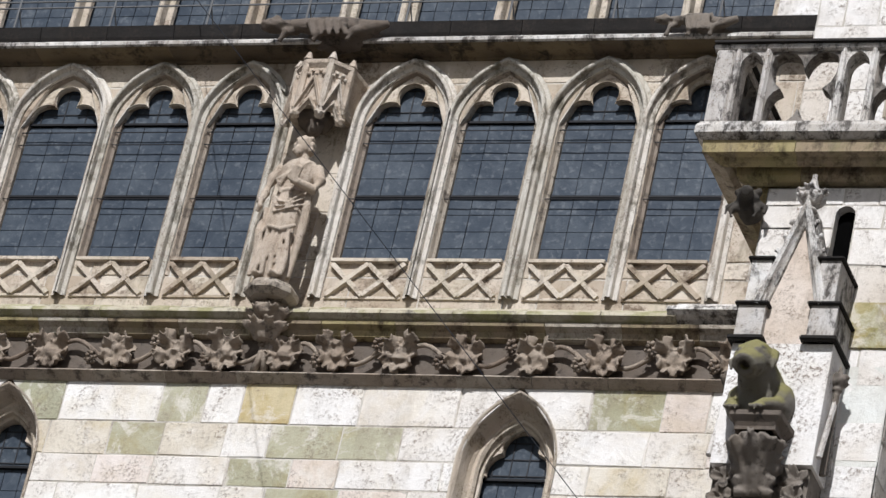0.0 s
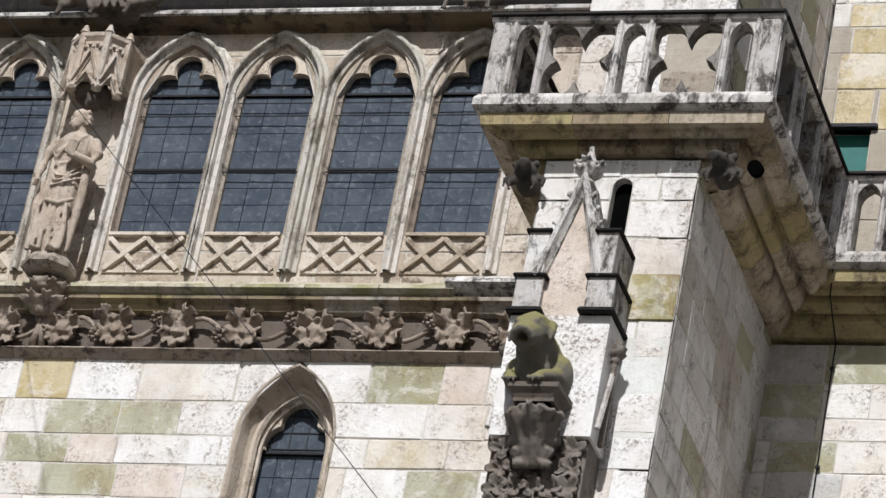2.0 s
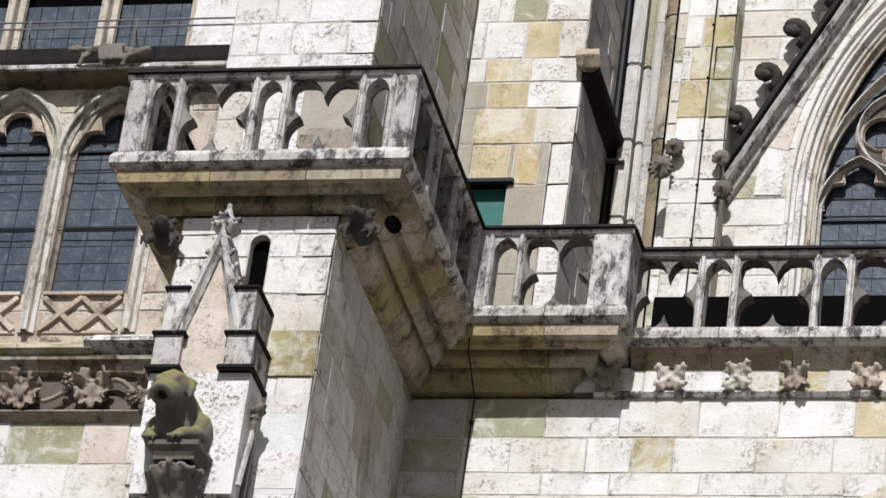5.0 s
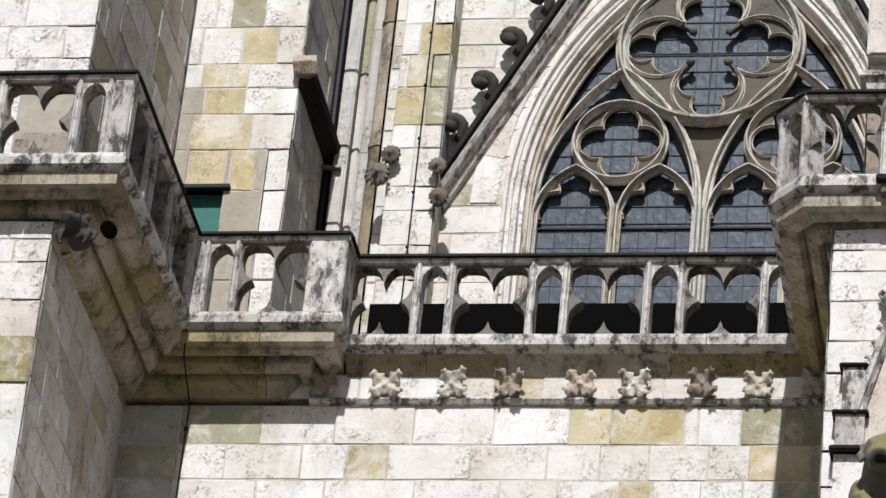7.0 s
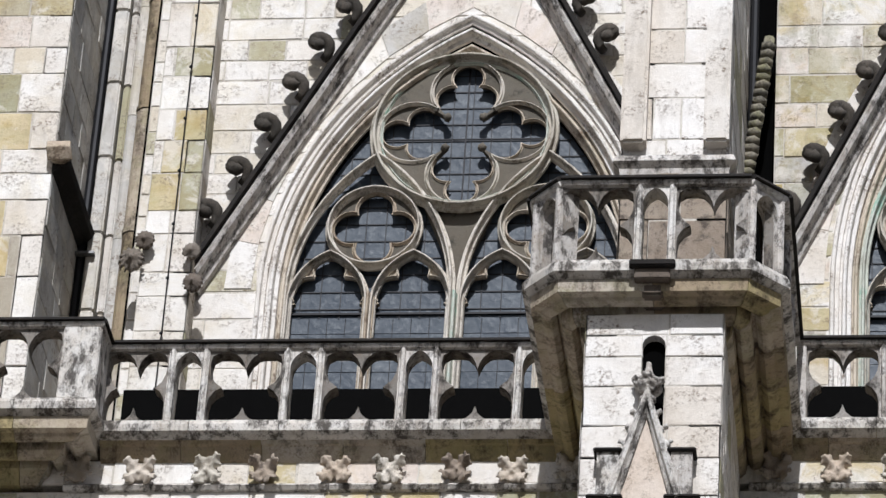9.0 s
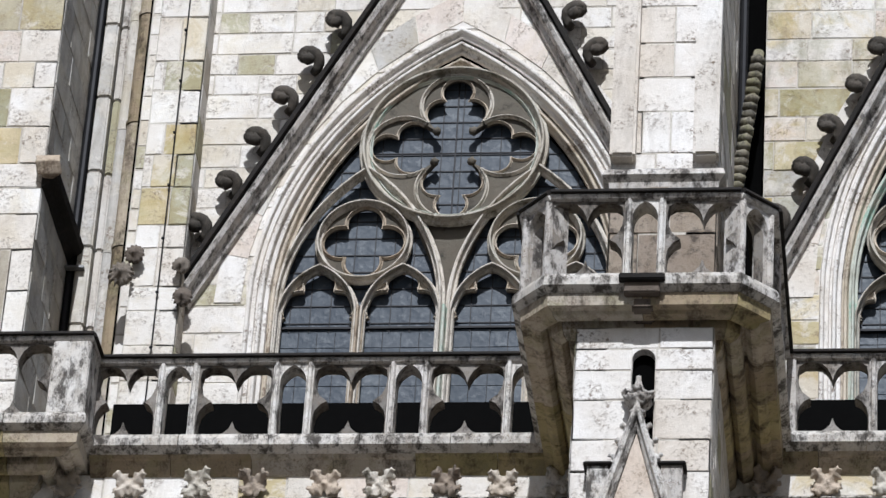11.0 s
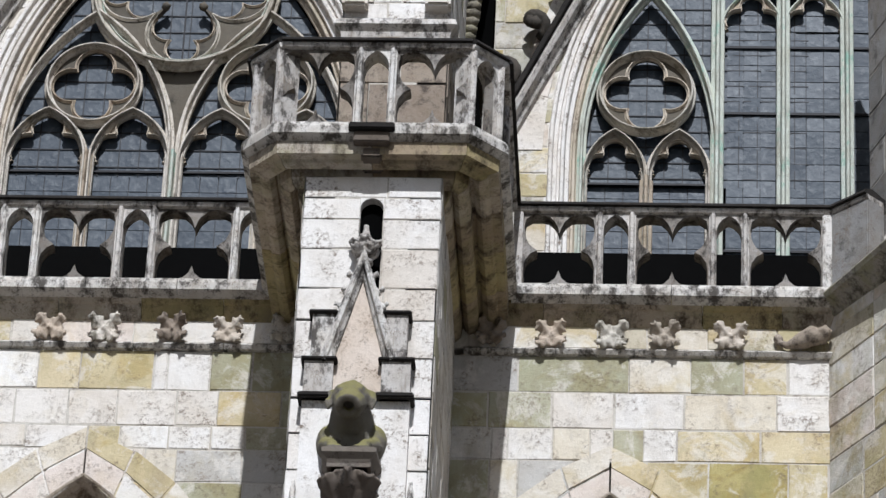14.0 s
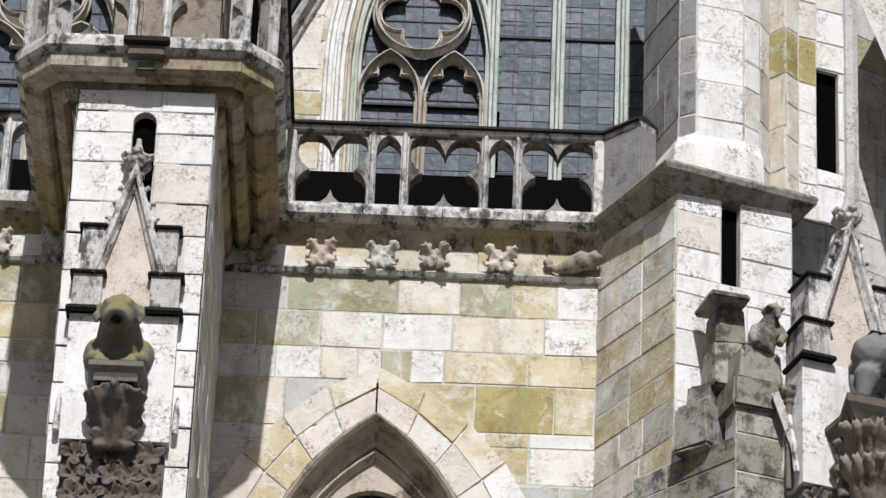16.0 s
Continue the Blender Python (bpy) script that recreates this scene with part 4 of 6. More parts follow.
box(bm, (-26, 38.03, 23.1), (-12.9, 38.3, 23.75))
tagged(solid("frieze_ground", bm, dark_carved), "brown stone ground of the leaf frieze", "frieze", kind="structure")

W2 = Plane(0, 38.03)
LEAVES = [-24.9, -23.9, -23.0, -22.27, -21.43, -20.73, -20.12, -19.4, -18.77, -18.03, -17.25, -16.44, -15.65, -14.86, -14.15, -13.5]
for k, x in enumerate(LEAVES):
    t = thing("carved_leaf", (x, 38.03, 23.4), "brown carved stone oak leaf in the frieze", "carving", "leaf frieze")
    bm = bmesh.new()
    rng = random.Random(k)
    for j, (du, dz, ln, wd, cu) in enumerate(((-0.75, 1, 0.3, 0.13, 0.75), (0.75, 1, 0.3, 0.13, 0.75), (-1, -0.2, 0.24, 0.12, 0.6), (1, -0.3, 0.24, 0.12, 0.6), (-0.4, -1, 0.24, 0.12, 0.55), (0.5, -1, 0.25, 0.12, 0.55), (0.05, 1, 0.17, 0.1, 0.9))):
        du += rng.uniform(-0.25, 0.25)
        frond(bm, W2.at(x, 23.38, 0.05), W2.u * du + Vector((0, 0, dz)) + W2.n * 0.25, W2.n, ln * rng.uniform(0.85, 1.15), wd, cu, k * 9 + j)
    blob(bm, W2.at(x, 23.38, 0.1), 0.09, 0.35, k + 9, (1.1, 0.9, 1.1))
    melt(part("leaf", bm, leaf_stone, t, smooth=True), 0.014)
    bm = bmesh.new()
    nx = (LEAVES + [-12.8])[k + 1]
    s = 1 if k % 2 else -1
    path = [W2.at(x + (nx - x) * i / 9, 23.4 + s * 0.13 * math.sin(math.pi * i / 9 * 1.6), 0.07 + 0.04 * math.sin(math.pi * i / 9)) for i in range(10)]
    tube(bm, path, 0.028, 7)
    tube(bm, [path[5], path[5] + Vector((0.05, -0.03, -0.06 * s)), path[5] + Vector((0.06, -0.03, -0.11 * s))], 0.018, 6)
    part("vine", bm, leaf_stone, t, smooth=True)
    bm = bmesh.new()
    for j in range(14):
        a, q = j * 2.4, (j - 6.5) / 7
        blob(bm, path[5] + Vector((0.06 + 0.05 * math.cos(a) * math.sqrt(1 - q * q), -0.03 + 0.05 * math.sin(a) * math.sqrt(1 - q * q), -0.15 * s + 0.075 * q)), 0.026, 0.1, j, sub=1)
    part("cone", bm, leaf_stone, t, smooth=True)

# cornice, gutter rail and the range of windows above it
# sooty brown taken darker still, so the soffit reads as shaded
moulding("gallery_cornice", [(-27, 38.1), (-13.1, 38.1)], [(-0.1, 27.36), (0.04, 27.36), (0.05, 27.39), (0.27, 27.4), (0.3, 27.42), (0.31, 27.48), (0.24, 27.54), (-0.3, 27.54), (-0.3, 27.36)], stone("cornice_stone", [(0, (0.2, 0.155, 0.095)), (0.5, (0.15, 0.118, 0.08))], 0.7, (0.03, 0.024, 0.018), pits=0.5, soot=0.5, runs=True), "sooty brown stone cornice above the gallery windows")
moulding("cornice_lip", [(-27, 38.1), (-13.1, 38.1)], [(0.31, 27.425), (0.33, 27.44), (0.33, 27.48), (0.25, 27.545), (0.2, 27.545), (0.2, 27.425)], weathered, "pale lip of the gallery cornice streaked with black")
moulding("gutter", [(-27, 38.1), (-13.1, 38.1)], [(0.22, 27.54), (0.25, 27.6), (0.28, 27.74), (0.2, 27.78), (0.1, 27.66), (-0.6, 27.66), (-0.6, 27.54)], black_crust, "black weathered stone gutter")
rail_t = thing("gutter_rail", (-27, 37.95, 27.8), "thin grey iron rail along the gutter", "railing")
bm = bmesh.new()
for z in (28.1, 28.19):
    tube(bm, [(-27, 37.95, z), (-13.6, 37.95, z)], 0.012, 6)
part("rail", bm, zinc, rail_t)
for i in range(11):
    x = -26.5 + i * 1.26
    bm = bmesh.new()
    tube(bm, [(x, 37.95, 27.75), (x, 37.95, 28.22)], 0.014, 6)
    tube(bm, [(x, 37.95, 28.1), (x + 0.02, 38.2, 27.75)], 0.01, 6)
    part("stanchion", bm, zinc, rail_t)
U = Plane(0, 39.5)
# black box behind the panes instead of an unlit room
bm = bmesh.new()
box(bm, (-28, 39.8, 27.5), (-14.6, 40.1, 33))
tagged(solid("upper_wall_west", bm, darkness), "dark wall core behind the upper windows", "wall", kind="structure")
MULL = [-26.5, -25.3, -24.12, -22.96, -21.74, -20.51, -19.73, -18.5, -17.32, -16.16, -15.04]
for k, (a, b) in enumerate(zip(MULL, MULL[1:])):
    w = thing("window_%d" % (k + 20), (a, 39.5, 28), "upper window of leaded glass between slender stone mullions", "window", "upper windows", "structure")
    glazing(U, w, a + 0.08, b - 0.08, 28.0, 29.6, -0.15, 5, 7, k + 90)
    bm = bmesh.new()
    sweep(bm, U, [(b, 27.6), (b, 32)], roll(0.24, 0.2, -0.1))
    part("mullion", bm, tracery_stone, w)
slab("wall_return_west", [(-15.0, 39.3), (-13.1, 39.3), (-13.1, 40), (-15.0, 40)], 27.5, 32, ashlar_pier, "pale wall beside the upper windows", "wall")

# black sheets close the openings and stand for unlit interiors
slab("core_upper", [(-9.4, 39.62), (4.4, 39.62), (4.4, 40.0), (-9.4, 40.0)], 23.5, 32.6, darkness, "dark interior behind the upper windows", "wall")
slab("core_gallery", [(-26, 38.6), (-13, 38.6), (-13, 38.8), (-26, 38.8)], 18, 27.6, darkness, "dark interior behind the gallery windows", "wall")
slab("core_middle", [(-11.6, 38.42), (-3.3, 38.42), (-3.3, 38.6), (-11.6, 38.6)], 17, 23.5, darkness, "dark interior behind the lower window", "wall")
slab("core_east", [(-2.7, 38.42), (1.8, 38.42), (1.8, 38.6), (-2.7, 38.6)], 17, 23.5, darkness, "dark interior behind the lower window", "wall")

# ---- lancets of the lower wall ----


def lancet(name, pl, o, label, depth=0.3, voussoirs=0, vw=0.3):
    cx, hw, z0, zs, rise = o
    w = thing(name, pl.at(cx, z0), label, "window", "lower windows", "structure")
    bm = bmesh.new()
    lo = [(cx - hw, z0)] + arch(cx, zs, hw, rise, 12) + [(cx + hw, z0)]
    sweep(bm, pl, lo, [(0.02, 0.03), (0.0, 0.02), (-0.03, -0.02), (-0.07, -depth * 0.55), (-0.1, -depth * 0.7), (-0.14, -depth * 0.66), (-0.17, -depth * 0.78), (-0.17, -depth - 0.1)])
    part("splayed_jamb", bm, tracery_stone, w)
    ih, ir = hw - 0.14, rise * (hw - 0.14) / hw
    bm = bmesh.new()
    sweep(bm, pl, [(cx - ih, z0)] + arch(cx, zs, ih, ir, 12) + [(cx + ih, z0)], roll(0.12, 0.1, -depth - 0.02))
    part("roll_moulding", bm, tracery_stone, w)
    cz = zs + ir * 0.3
    out = [(cx - ih, zs - 0.1)] + arch(cx, zs, ih, ir, 10) + [(cx + ih, zs - 0.1)]
    bm = bmesh.new()
    plate(bm, pl, cx, cz, poly_r(out, cx, cz), foils(3, ih * 0.42, ih * 0.5, math.pi / 2), -depth - 0.02, -depth - 0.12, 48, math.radians(-25), math.radians(205))
    part("cusped_head", bm, tracery_stone, w)
    head_glass(pl, w, [(cx - ih, zs - 0.02)] + arch(cx, zs, ih, ir, 8)[1:-1] + [(cx + ih, zs - 0.02)], -depth - 0.13)
    glazing(pl, w, cx - ih, cx + ih, z0 + 1.5, zs, -depth - 0.125, 4, 10, 7)
    bm = bmesh.new()
    bar(bm, pl, cx - ih, zs + 0.02, cx + ih, zs + 0.02, 0.03, -depth - 0.13, -depth - 0.08)
    part("glazing_bars", bm, iron, w)
    if voussoirs:
        rng = random.Random(3)
        rim = lambda g: arch(cx, zs, hw + g, rise + g * 0.85, voussoirs)
        for near, far, keep in ((0.03, vw, 1.0), (vw + 0.03, 2 * vw, 0.75)):
            ins, outs = rim(near), rim(far)
            for i in range(2 * voussoirs):
                if rng.random() > keep:
                    continue
                k = rng.uniform(0.92, 1.12)
                q = [ins[i], ins[i + 1], (outs[i + 1][0] * k + ins[i + 1][0] * (1 - k), outs[i + 1][1] * k + ins[i + 1][1] * (1 - k)), (outs[i][0] * k + ins[i][0] * (1 - k), outs[i][1] * k + ins[i][1] * (1 - k))]
                c = (sum(p[0] for p in q) / 4, sum(p[1] for p in q) / 4)
                q = [(c[0] + (u - c[0]) * 0.95, c[1] + (z - c[1]) * 0.95) for u, z in q]
                bm = bmesh.new()
                f, b = [bm.verts.new(pl.at(u, z, 0.02 + rng.uniform(-0.004, 0.004))) for u, z in q], [bm.verts.new(pl.at(u, z, -0.05)) for u, z in q]
                bm.faces.new(f)
                for e in range(4):
                    bm.faces.new((f[e], b[e], b[(e + 1) % 4], f[(e + 1) % 4]))
                part("voussoir", bm, SHADE[rng.choice("wwwpcoo")], w)
    return w


for k, o in enumerate(LANCET_L):
    lancet("window_%d" % (40 + k), W, o, "small pointed window set deep in the pale wall")
lancet("window_44", A, LANCET_M[0], "broad pointed window with brown mouldings below the string course", 0.34, 6, 0.33)
lancet("window_45", A, LANCET_R[0], "broad pointed window with brown mouldings and a ring of arch stones", 0.34, 6, 0.33)

# ---- traceried windows of the upper wall ----


def tracery_window(name, cx, hw, zs, rise, label):
    pl = Plane(0, 39.3)
    w = thing(name, (cx, 39.3, 24.2), label, "window", "traceried windows", "structure")
    for i, (g, ww, dd, base, mat) in enumerate(((0.06, 0.13, 0.12, -0.14, tracery_stone), (0.18, 0.15, 0.13, -0.08, ashlar_pier), (0.31, 0.15, 0.09, -0.03, ashlar_pier))):
        h = hw + g
        r = rise * (h / hw) ** 0.55 + g * 0.55
        bm = bmesh.new()
        sweep(bm, pl, [(cx - h, 24.0)] + arch(cx, zs, h, r, 16) + [(cx + h, 24.0)], roll(ww, dd, base))
        part("arch_moulding", bm, mat, w)
    # ring of arch stones between the mouldings and the gable
    rng = random.Random(int(cx * 10))
    h0, h1, n = hw + 0.4, hw + 0.7, 8
    rim = lambda h: arch(cx, zs, h, rise * (h / hw) ** 0.55 + (h - hw) * 0.55, n)
    ins, outs = rim(h0), rim(h1)
    for i in range(2 * n):
        q = [ins[i], ins[i + 1], outs[i + 1], outs[i]]
        m = (sum(p[0] for p in q) / 4, sum(p[1] for p in q) / 4)
        q = [(m[0] + (u - m[0]) * 0.985, m[1] + (z - m[1]) * 0.985) for u, z in q]
        bm = bmesh.new()
        f, b = [bm.verts.new(pl.at(u, z, 0.022)) for u, z in q], [bm.verts.new(pl.at(u, z, -0.05)) for u, z in q]
        bm.faces.new(f)
        for e in range(4):
            bm.faces.new((f[e], b[e], b[(e + 1) % 4], f[(e + 1) % 4]))
        part("voussoir", bm, SHADE[rng.choice("wwpwy")], w)
    return w, Plane(0, 39.22)


def ring(w, pl, cx, cz, r, ww, d, base, mat=None, name="ring"):
    bm = bmesh.new()
    sweep(bm, pl, circle(cx, cz, r, 48), roll(ww, d, base), closed=True)
    part(name, bm, mat or tracery_light, w)


def subarch(w, pl, cx, hw, zs, rise, ww=0.09, d=0.13, base=-0.22, z0=24.2, mat=None):
    bm = bmesh.new()
    sweep(bm, pl, [(cx - hw, z0), ] + arch(cx, zs, hw, rise, 12) + [(cx + hw, z0)], roll(ww, d, base))
    part("sub_arch", bm, mat or tracery_light, w)


def light_head(w, pl, cx, hw, zs, rise):
    cz = zs + rise * 0.32
    out = [(cx - hw, zs - 0.12)] + arch(cx, zs, hw, rise, 10) + [(cx + hw, zs - 0.12)]
    lobes = (foils(1, hw * 0.6, hw * 0.44, math.pi / 2), foils(1, hw * 0.5, hw * 0.5, -0.15), foils(1, hw * 0.5, hw * 0.5, math.pi + 0.15))
    inner = lambda q: max(max(f(q) for f in lobes), hw * 0.28)
    bm = bmesh.new()
    plate(bm, pl, cx, cz, poly_r(out, cx, cz), inner, -0.2, -0.27, 48, math.radians(-25), math.radians(205))
    part("cusped_head", bm, tracery_stone, w)
    bm = bmesh.new()
    sweep(bm, pl, [(cx + math.cos(q) * inner(q), cz + math.sin(q) * inner(q)) for q in [math.radians(-20 + 4 * i) for i in range(56)]], roll(0.035, 0.04, -0.21))
    part("cusp_moulding", bm, tracery_stone, w)


def oculus(w, pl, cx, cz, r):
    ring(w, pl, cx, cz, r, 0.085, 0.13, -0.22)
    bm = bmesh.new()
    inner = lambda q, g=foils(4, r * 0.5, r * 0.42, 0): max(g(q), r * 0.3)
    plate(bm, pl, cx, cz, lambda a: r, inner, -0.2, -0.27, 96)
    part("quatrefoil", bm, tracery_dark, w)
    bm = bmesh.new()
    sweep(bm, pl, [(cx + math.cos(q) * inner(q), cz + math.sin(q) * inner(q)) for q in [math.tau * i / 96 for i in range(96)]], roll(0.045, 0.045, -0.21), closed=True)
    part("foil_moulding", bm, tracery_stone, w)


# west window: four lights, two small roses and one large
w, pl = tracery_window("window_50", -5.72, 1.83, 26.6, 3.15, "large gothic window with a quatrefoil rose above four lights")
for c in (-7.12, -6.2, -5.23, -4.31):
    subarch(w, pl, c, 0.43, 26.45, 0.66)
    light_head(w, pl, c, 0.41, 26.45, 0.62)
    glazing(pl, w, c - 0.4, c + 0.4, 24.7, 26.4, -0.3, 4, 7, int(c * 10))
for c in (-6.67, -4.77):
    oculus(w, pl, c, 27.45, 0.5)
    subarch(w, pl, c, 0.9, 26.6, 1.78, 0.1, 0.12, -0.19)
ring(w, pl, -5.74, 28.69, 1.0, 0.12, 0.14, -0.18, tracery_light)
ring(w, pl, -5.74, 28.69, 0.93, 0.04, 0.05, -0.17, copper_stain, "inner_ring")
bm = bmesh.new()
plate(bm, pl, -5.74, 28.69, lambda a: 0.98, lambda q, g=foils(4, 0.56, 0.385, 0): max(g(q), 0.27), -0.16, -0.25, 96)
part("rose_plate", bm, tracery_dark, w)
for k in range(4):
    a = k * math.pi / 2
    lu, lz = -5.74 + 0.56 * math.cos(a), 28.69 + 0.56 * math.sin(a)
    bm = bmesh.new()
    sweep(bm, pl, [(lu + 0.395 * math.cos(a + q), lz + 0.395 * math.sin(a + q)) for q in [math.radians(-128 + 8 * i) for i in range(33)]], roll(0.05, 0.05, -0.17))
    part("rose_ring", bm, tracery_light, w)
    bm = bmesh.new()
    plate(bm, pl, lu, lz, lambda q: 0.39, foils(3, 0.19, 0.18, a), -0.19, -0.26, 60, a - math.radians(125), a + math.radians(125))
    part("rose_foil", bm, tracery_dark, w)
    bm = bmesh.new()
    g = foils(3, 0.19, 0.18, a)
    sweep(bm, pl, [(lu + math.cos(q) * g(q), lz + math.sin(q) * g(q)) for q in [a + math.radians(-125 + 5 * i) for i in range(51)]], roll(0.035, 0.04, -0.2))
    part("foil_moulding", bm, tracery_stone, w)
    bm = bmesh.new()
    blob(bm, pl.at(-5.74 + 0.29 * math.cos(a + 0.785), 28.69 + 0.29 * math.sin(a + 0.785), -0.16), 0.05, 0.2, k)
    part("cusp_boss", bm, tracery_dark, w, smooth=True)
bm = bmesh.new()
bar(bm, pl, -5.74, 27.7, -5.74, 29.7, 0.018, -0.3, -0.285)
bar(bm, pl, -6.75, 28.69, -4.73, 28.69, 0.012, -0.3, -0.288)
for c in (-7.12, -6.2, -5.23, -4.31):
    for z in (26.4, 25.9, 25.4):
        bar(bm, pl, c - 0.43, z, c + 0.43, z, 0.025, -0.3, -0.27)
part("glazing_bars", bm, iron, w)
bm = bmesh.new()
for u in (-6.66, -5.72, -4.77):
    sweep(bm, pl, [(u, 24.2), (u, 26.55)], roll(0.13, 0.16, -0.2))
    part("mullion", bm, copper_stain if u == -5.72 else tracery_stone, w)
    bm = bmesh.new()
bm.free()
head_glass(pl, w, [(-7.55, 26.35)] + arch(-5.72, 26.6, 1.83, 3.15, 14)[1:-1] + [(-3.9, 26.35)], -0.3, 0.22)
bm = bmesh.new()
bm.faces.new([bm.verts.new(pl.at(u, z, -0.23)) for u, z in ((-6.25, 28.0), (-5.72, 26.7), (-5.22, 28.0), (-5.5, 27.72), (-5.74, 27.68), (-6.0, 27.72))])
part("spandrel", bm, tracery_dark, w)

# east window: a pair of lights under an oculus beside tall lights
w, pl = tracery_window("window_51", 0.84, 2.18, 26.6, 3.9, "large gothic window with green-stained mullions and tall leaded lights")
for c in (-0.965, -0.275):
    subarch(w, pl, c, 0.325, 26.35, 0.56, 0.08)
    light_head(w, pl, c, 0.3, 26.35, 0.52)
    glazing(pl, w, c - 0.29, c + 0.29, 24.7, 26.35, -0.3, 3, 8, int(c * 30))
oculus(w, pl, -0.64, 27.42, 0.5)
subarch(w, pl, -0.6, 0.72, 26.7, 2.02, 0.1, 0.12, -0.18, mat=copper_stain)
oculus(w, pl, 0.84, 29.25, 0.5)
for c, a, b in ((0.5, 0.23, 0.78), (1.18, 0.9, 1.47), (1.9, 1.6, 2.2)):
    glazing(pl, w, a, b, 24.7, 28.3, -0.3, 3, 17, int(c * 10), 0.02)
    glazing(pl, w, a, b, 28.32, 30.0, -0.3, 3, 8, int(c * 11), 0.02)
for u, m in ((0.13, copper_stain), (0.84, copper_stain), (1.53, copper_stain), (-0.62, tracery_stone)):
    bm = bmesh.new()
    sweep(bm, pl, [(u, 24.2), (u, 26.3 if u < 0 else 30.6)], roll(0.15, 0.18, -0.22))
    part("mullion", bm, m, w, "green copper-stained mullion" if u > 0 else "")
for c in (0.5, 1.18):
    subarch(w, pl, c, 0.33, 28.25, 0.52, 0.07, 0.09, -0.24, 28.1, copper_stain)
    light_head(w, pl, c, 0.3, 28.25, 0.5)
bm = bmesh.new()
for z in (25.5, 27.24, 28.1):
    bar(bm, pl, 0.2, z, 2.0, z, 0.03, -0.3, -0.275)
for c in (-0.965, -0.275):
    bar(bm, pl, c - 0.3, 26.3, c + 0.3, 26.3, 0.025, -0.3, -0.24)
part("glazing_bars", bm, iron, w)
head_glass(pl, w, [(-1.34, 26.3)] + [p for p in arch(0.84, 26.6, 2.18, 3.9, 14)[1:16]] + [(0.84, 26.3)], -0.31, 0.2)


# ---- gables over the windows, with crockets ----
def crocket(parent, pl, u, z, s, side, seed):
    """A curled bud that hooks away from the gable."""
    bm = bmesh.new()
    path, rad = [], []
    for i in range(12):
        f = i / 11
        a = math.radians(-60 + 300 * f)
        rr = s * (0.55 - 0.38 * f)
        path.append(pl.at(u + side * (-(rr * math.cos(a)) + s * 0.35 - s * 0.25 * f), z + rr * math.sin(a) + s * 0.05, 0.1 + s * 0.55 * f))
        rad.append(s * (0.16 + 0.12 * math.sin(math.pi * f)))
    tube(bm, path, rad, 8)
    blob(bm, path[-1], s * 0.24, 0.2, seed)
    part("crocket", bm, crocket_stone, parent, "dark curled crocket", smooth=True)


def gable(pl, pts, crockets, side, label):
    g = thing("gable", pl.at(*pts[0]), label, "gable")
    bm = bmesh.new()
    sweep(bm, pl, pts, [(0.06, 0.0), (0.06, 0.2), (0.02, 0.25), (-0.02, 0.22), (-0.04, 0.12), (-0.09, 0.08), (-0.1, 0.0)])
    part("raking_moulding", bm, weathered, g)
    bm = bmesh.new()
    sweep(bm, pl, pts, [(0.12, -0.02), (0.14, 0.2), (0.12, 0.27), (0.07, 0.27), (0.06, 0.1)])
    part("raking_cap", bm, black_crust, g, "black raking cap")
    for k, (u, z) in enumerate(crockets):
        s = side if side else (-1 if u < pts[1][0] else 1)
        crocket(g, pl, u, z, 0.29, s, k)
    return g


gable(C, [(-8.6, 26.55), (-5.76, 32.15), (-3.75, 28.2)], [(-7.07, 30.2), (-7.35, 29.7), (-7.6, 29.16), (-7.87, 28.61), (-8.14, 28.03), (-8.43, 27.47), (-4.49, 30.27), (-4.23, 29.76)], 0, "steep gable over the window with dark crockets")
gable(C, [(-2.2, 26.65), (0.84, 33.3), (2.2, 30.4)], [(-0.99, 29.7), (-1.23, 29.2), (-1.53, 28.67), (-1.8, 28.11), (-2.1, 27.5)], 0, "steep gable over the east window with dark crockets")
# black blocks added where an unlit void shows through the parapet
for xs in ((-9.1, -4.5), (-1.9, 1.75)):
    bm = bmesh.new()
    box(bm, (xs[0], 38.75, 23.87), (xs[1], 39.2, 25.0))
    tagged(solid("gutter_cover", bm, roof_lead), "black block standing in for a dark void at the foot of the wall", "gutter", kind="structure")


# ---- statues, gargoyles and pinnacles ----
def fused(name, bm, mat, base, label, category, voxel=0.025, smooth=4, group=""):
    """One carved stone figure: overlapping masses melted into a single skin."""
    ob = solid(name, bm, mat, smooth=True)
    me = ob.data
    shift = Matrix.Translation(-Vector(base))
    me.transform(shift)
    ob.location = base
    r = ob.modifiers.new("skin", "REMESH")
    r.mode, r.voxel_size, r.use_smooth_shade = "VOXEL", voxel, True
    if smooth:
        s = ob.modifiers.new("worn", "SMOOTH")
        s.factor, s.iterations = 0.5, smooth
    return tagged(ob, label, category, group)


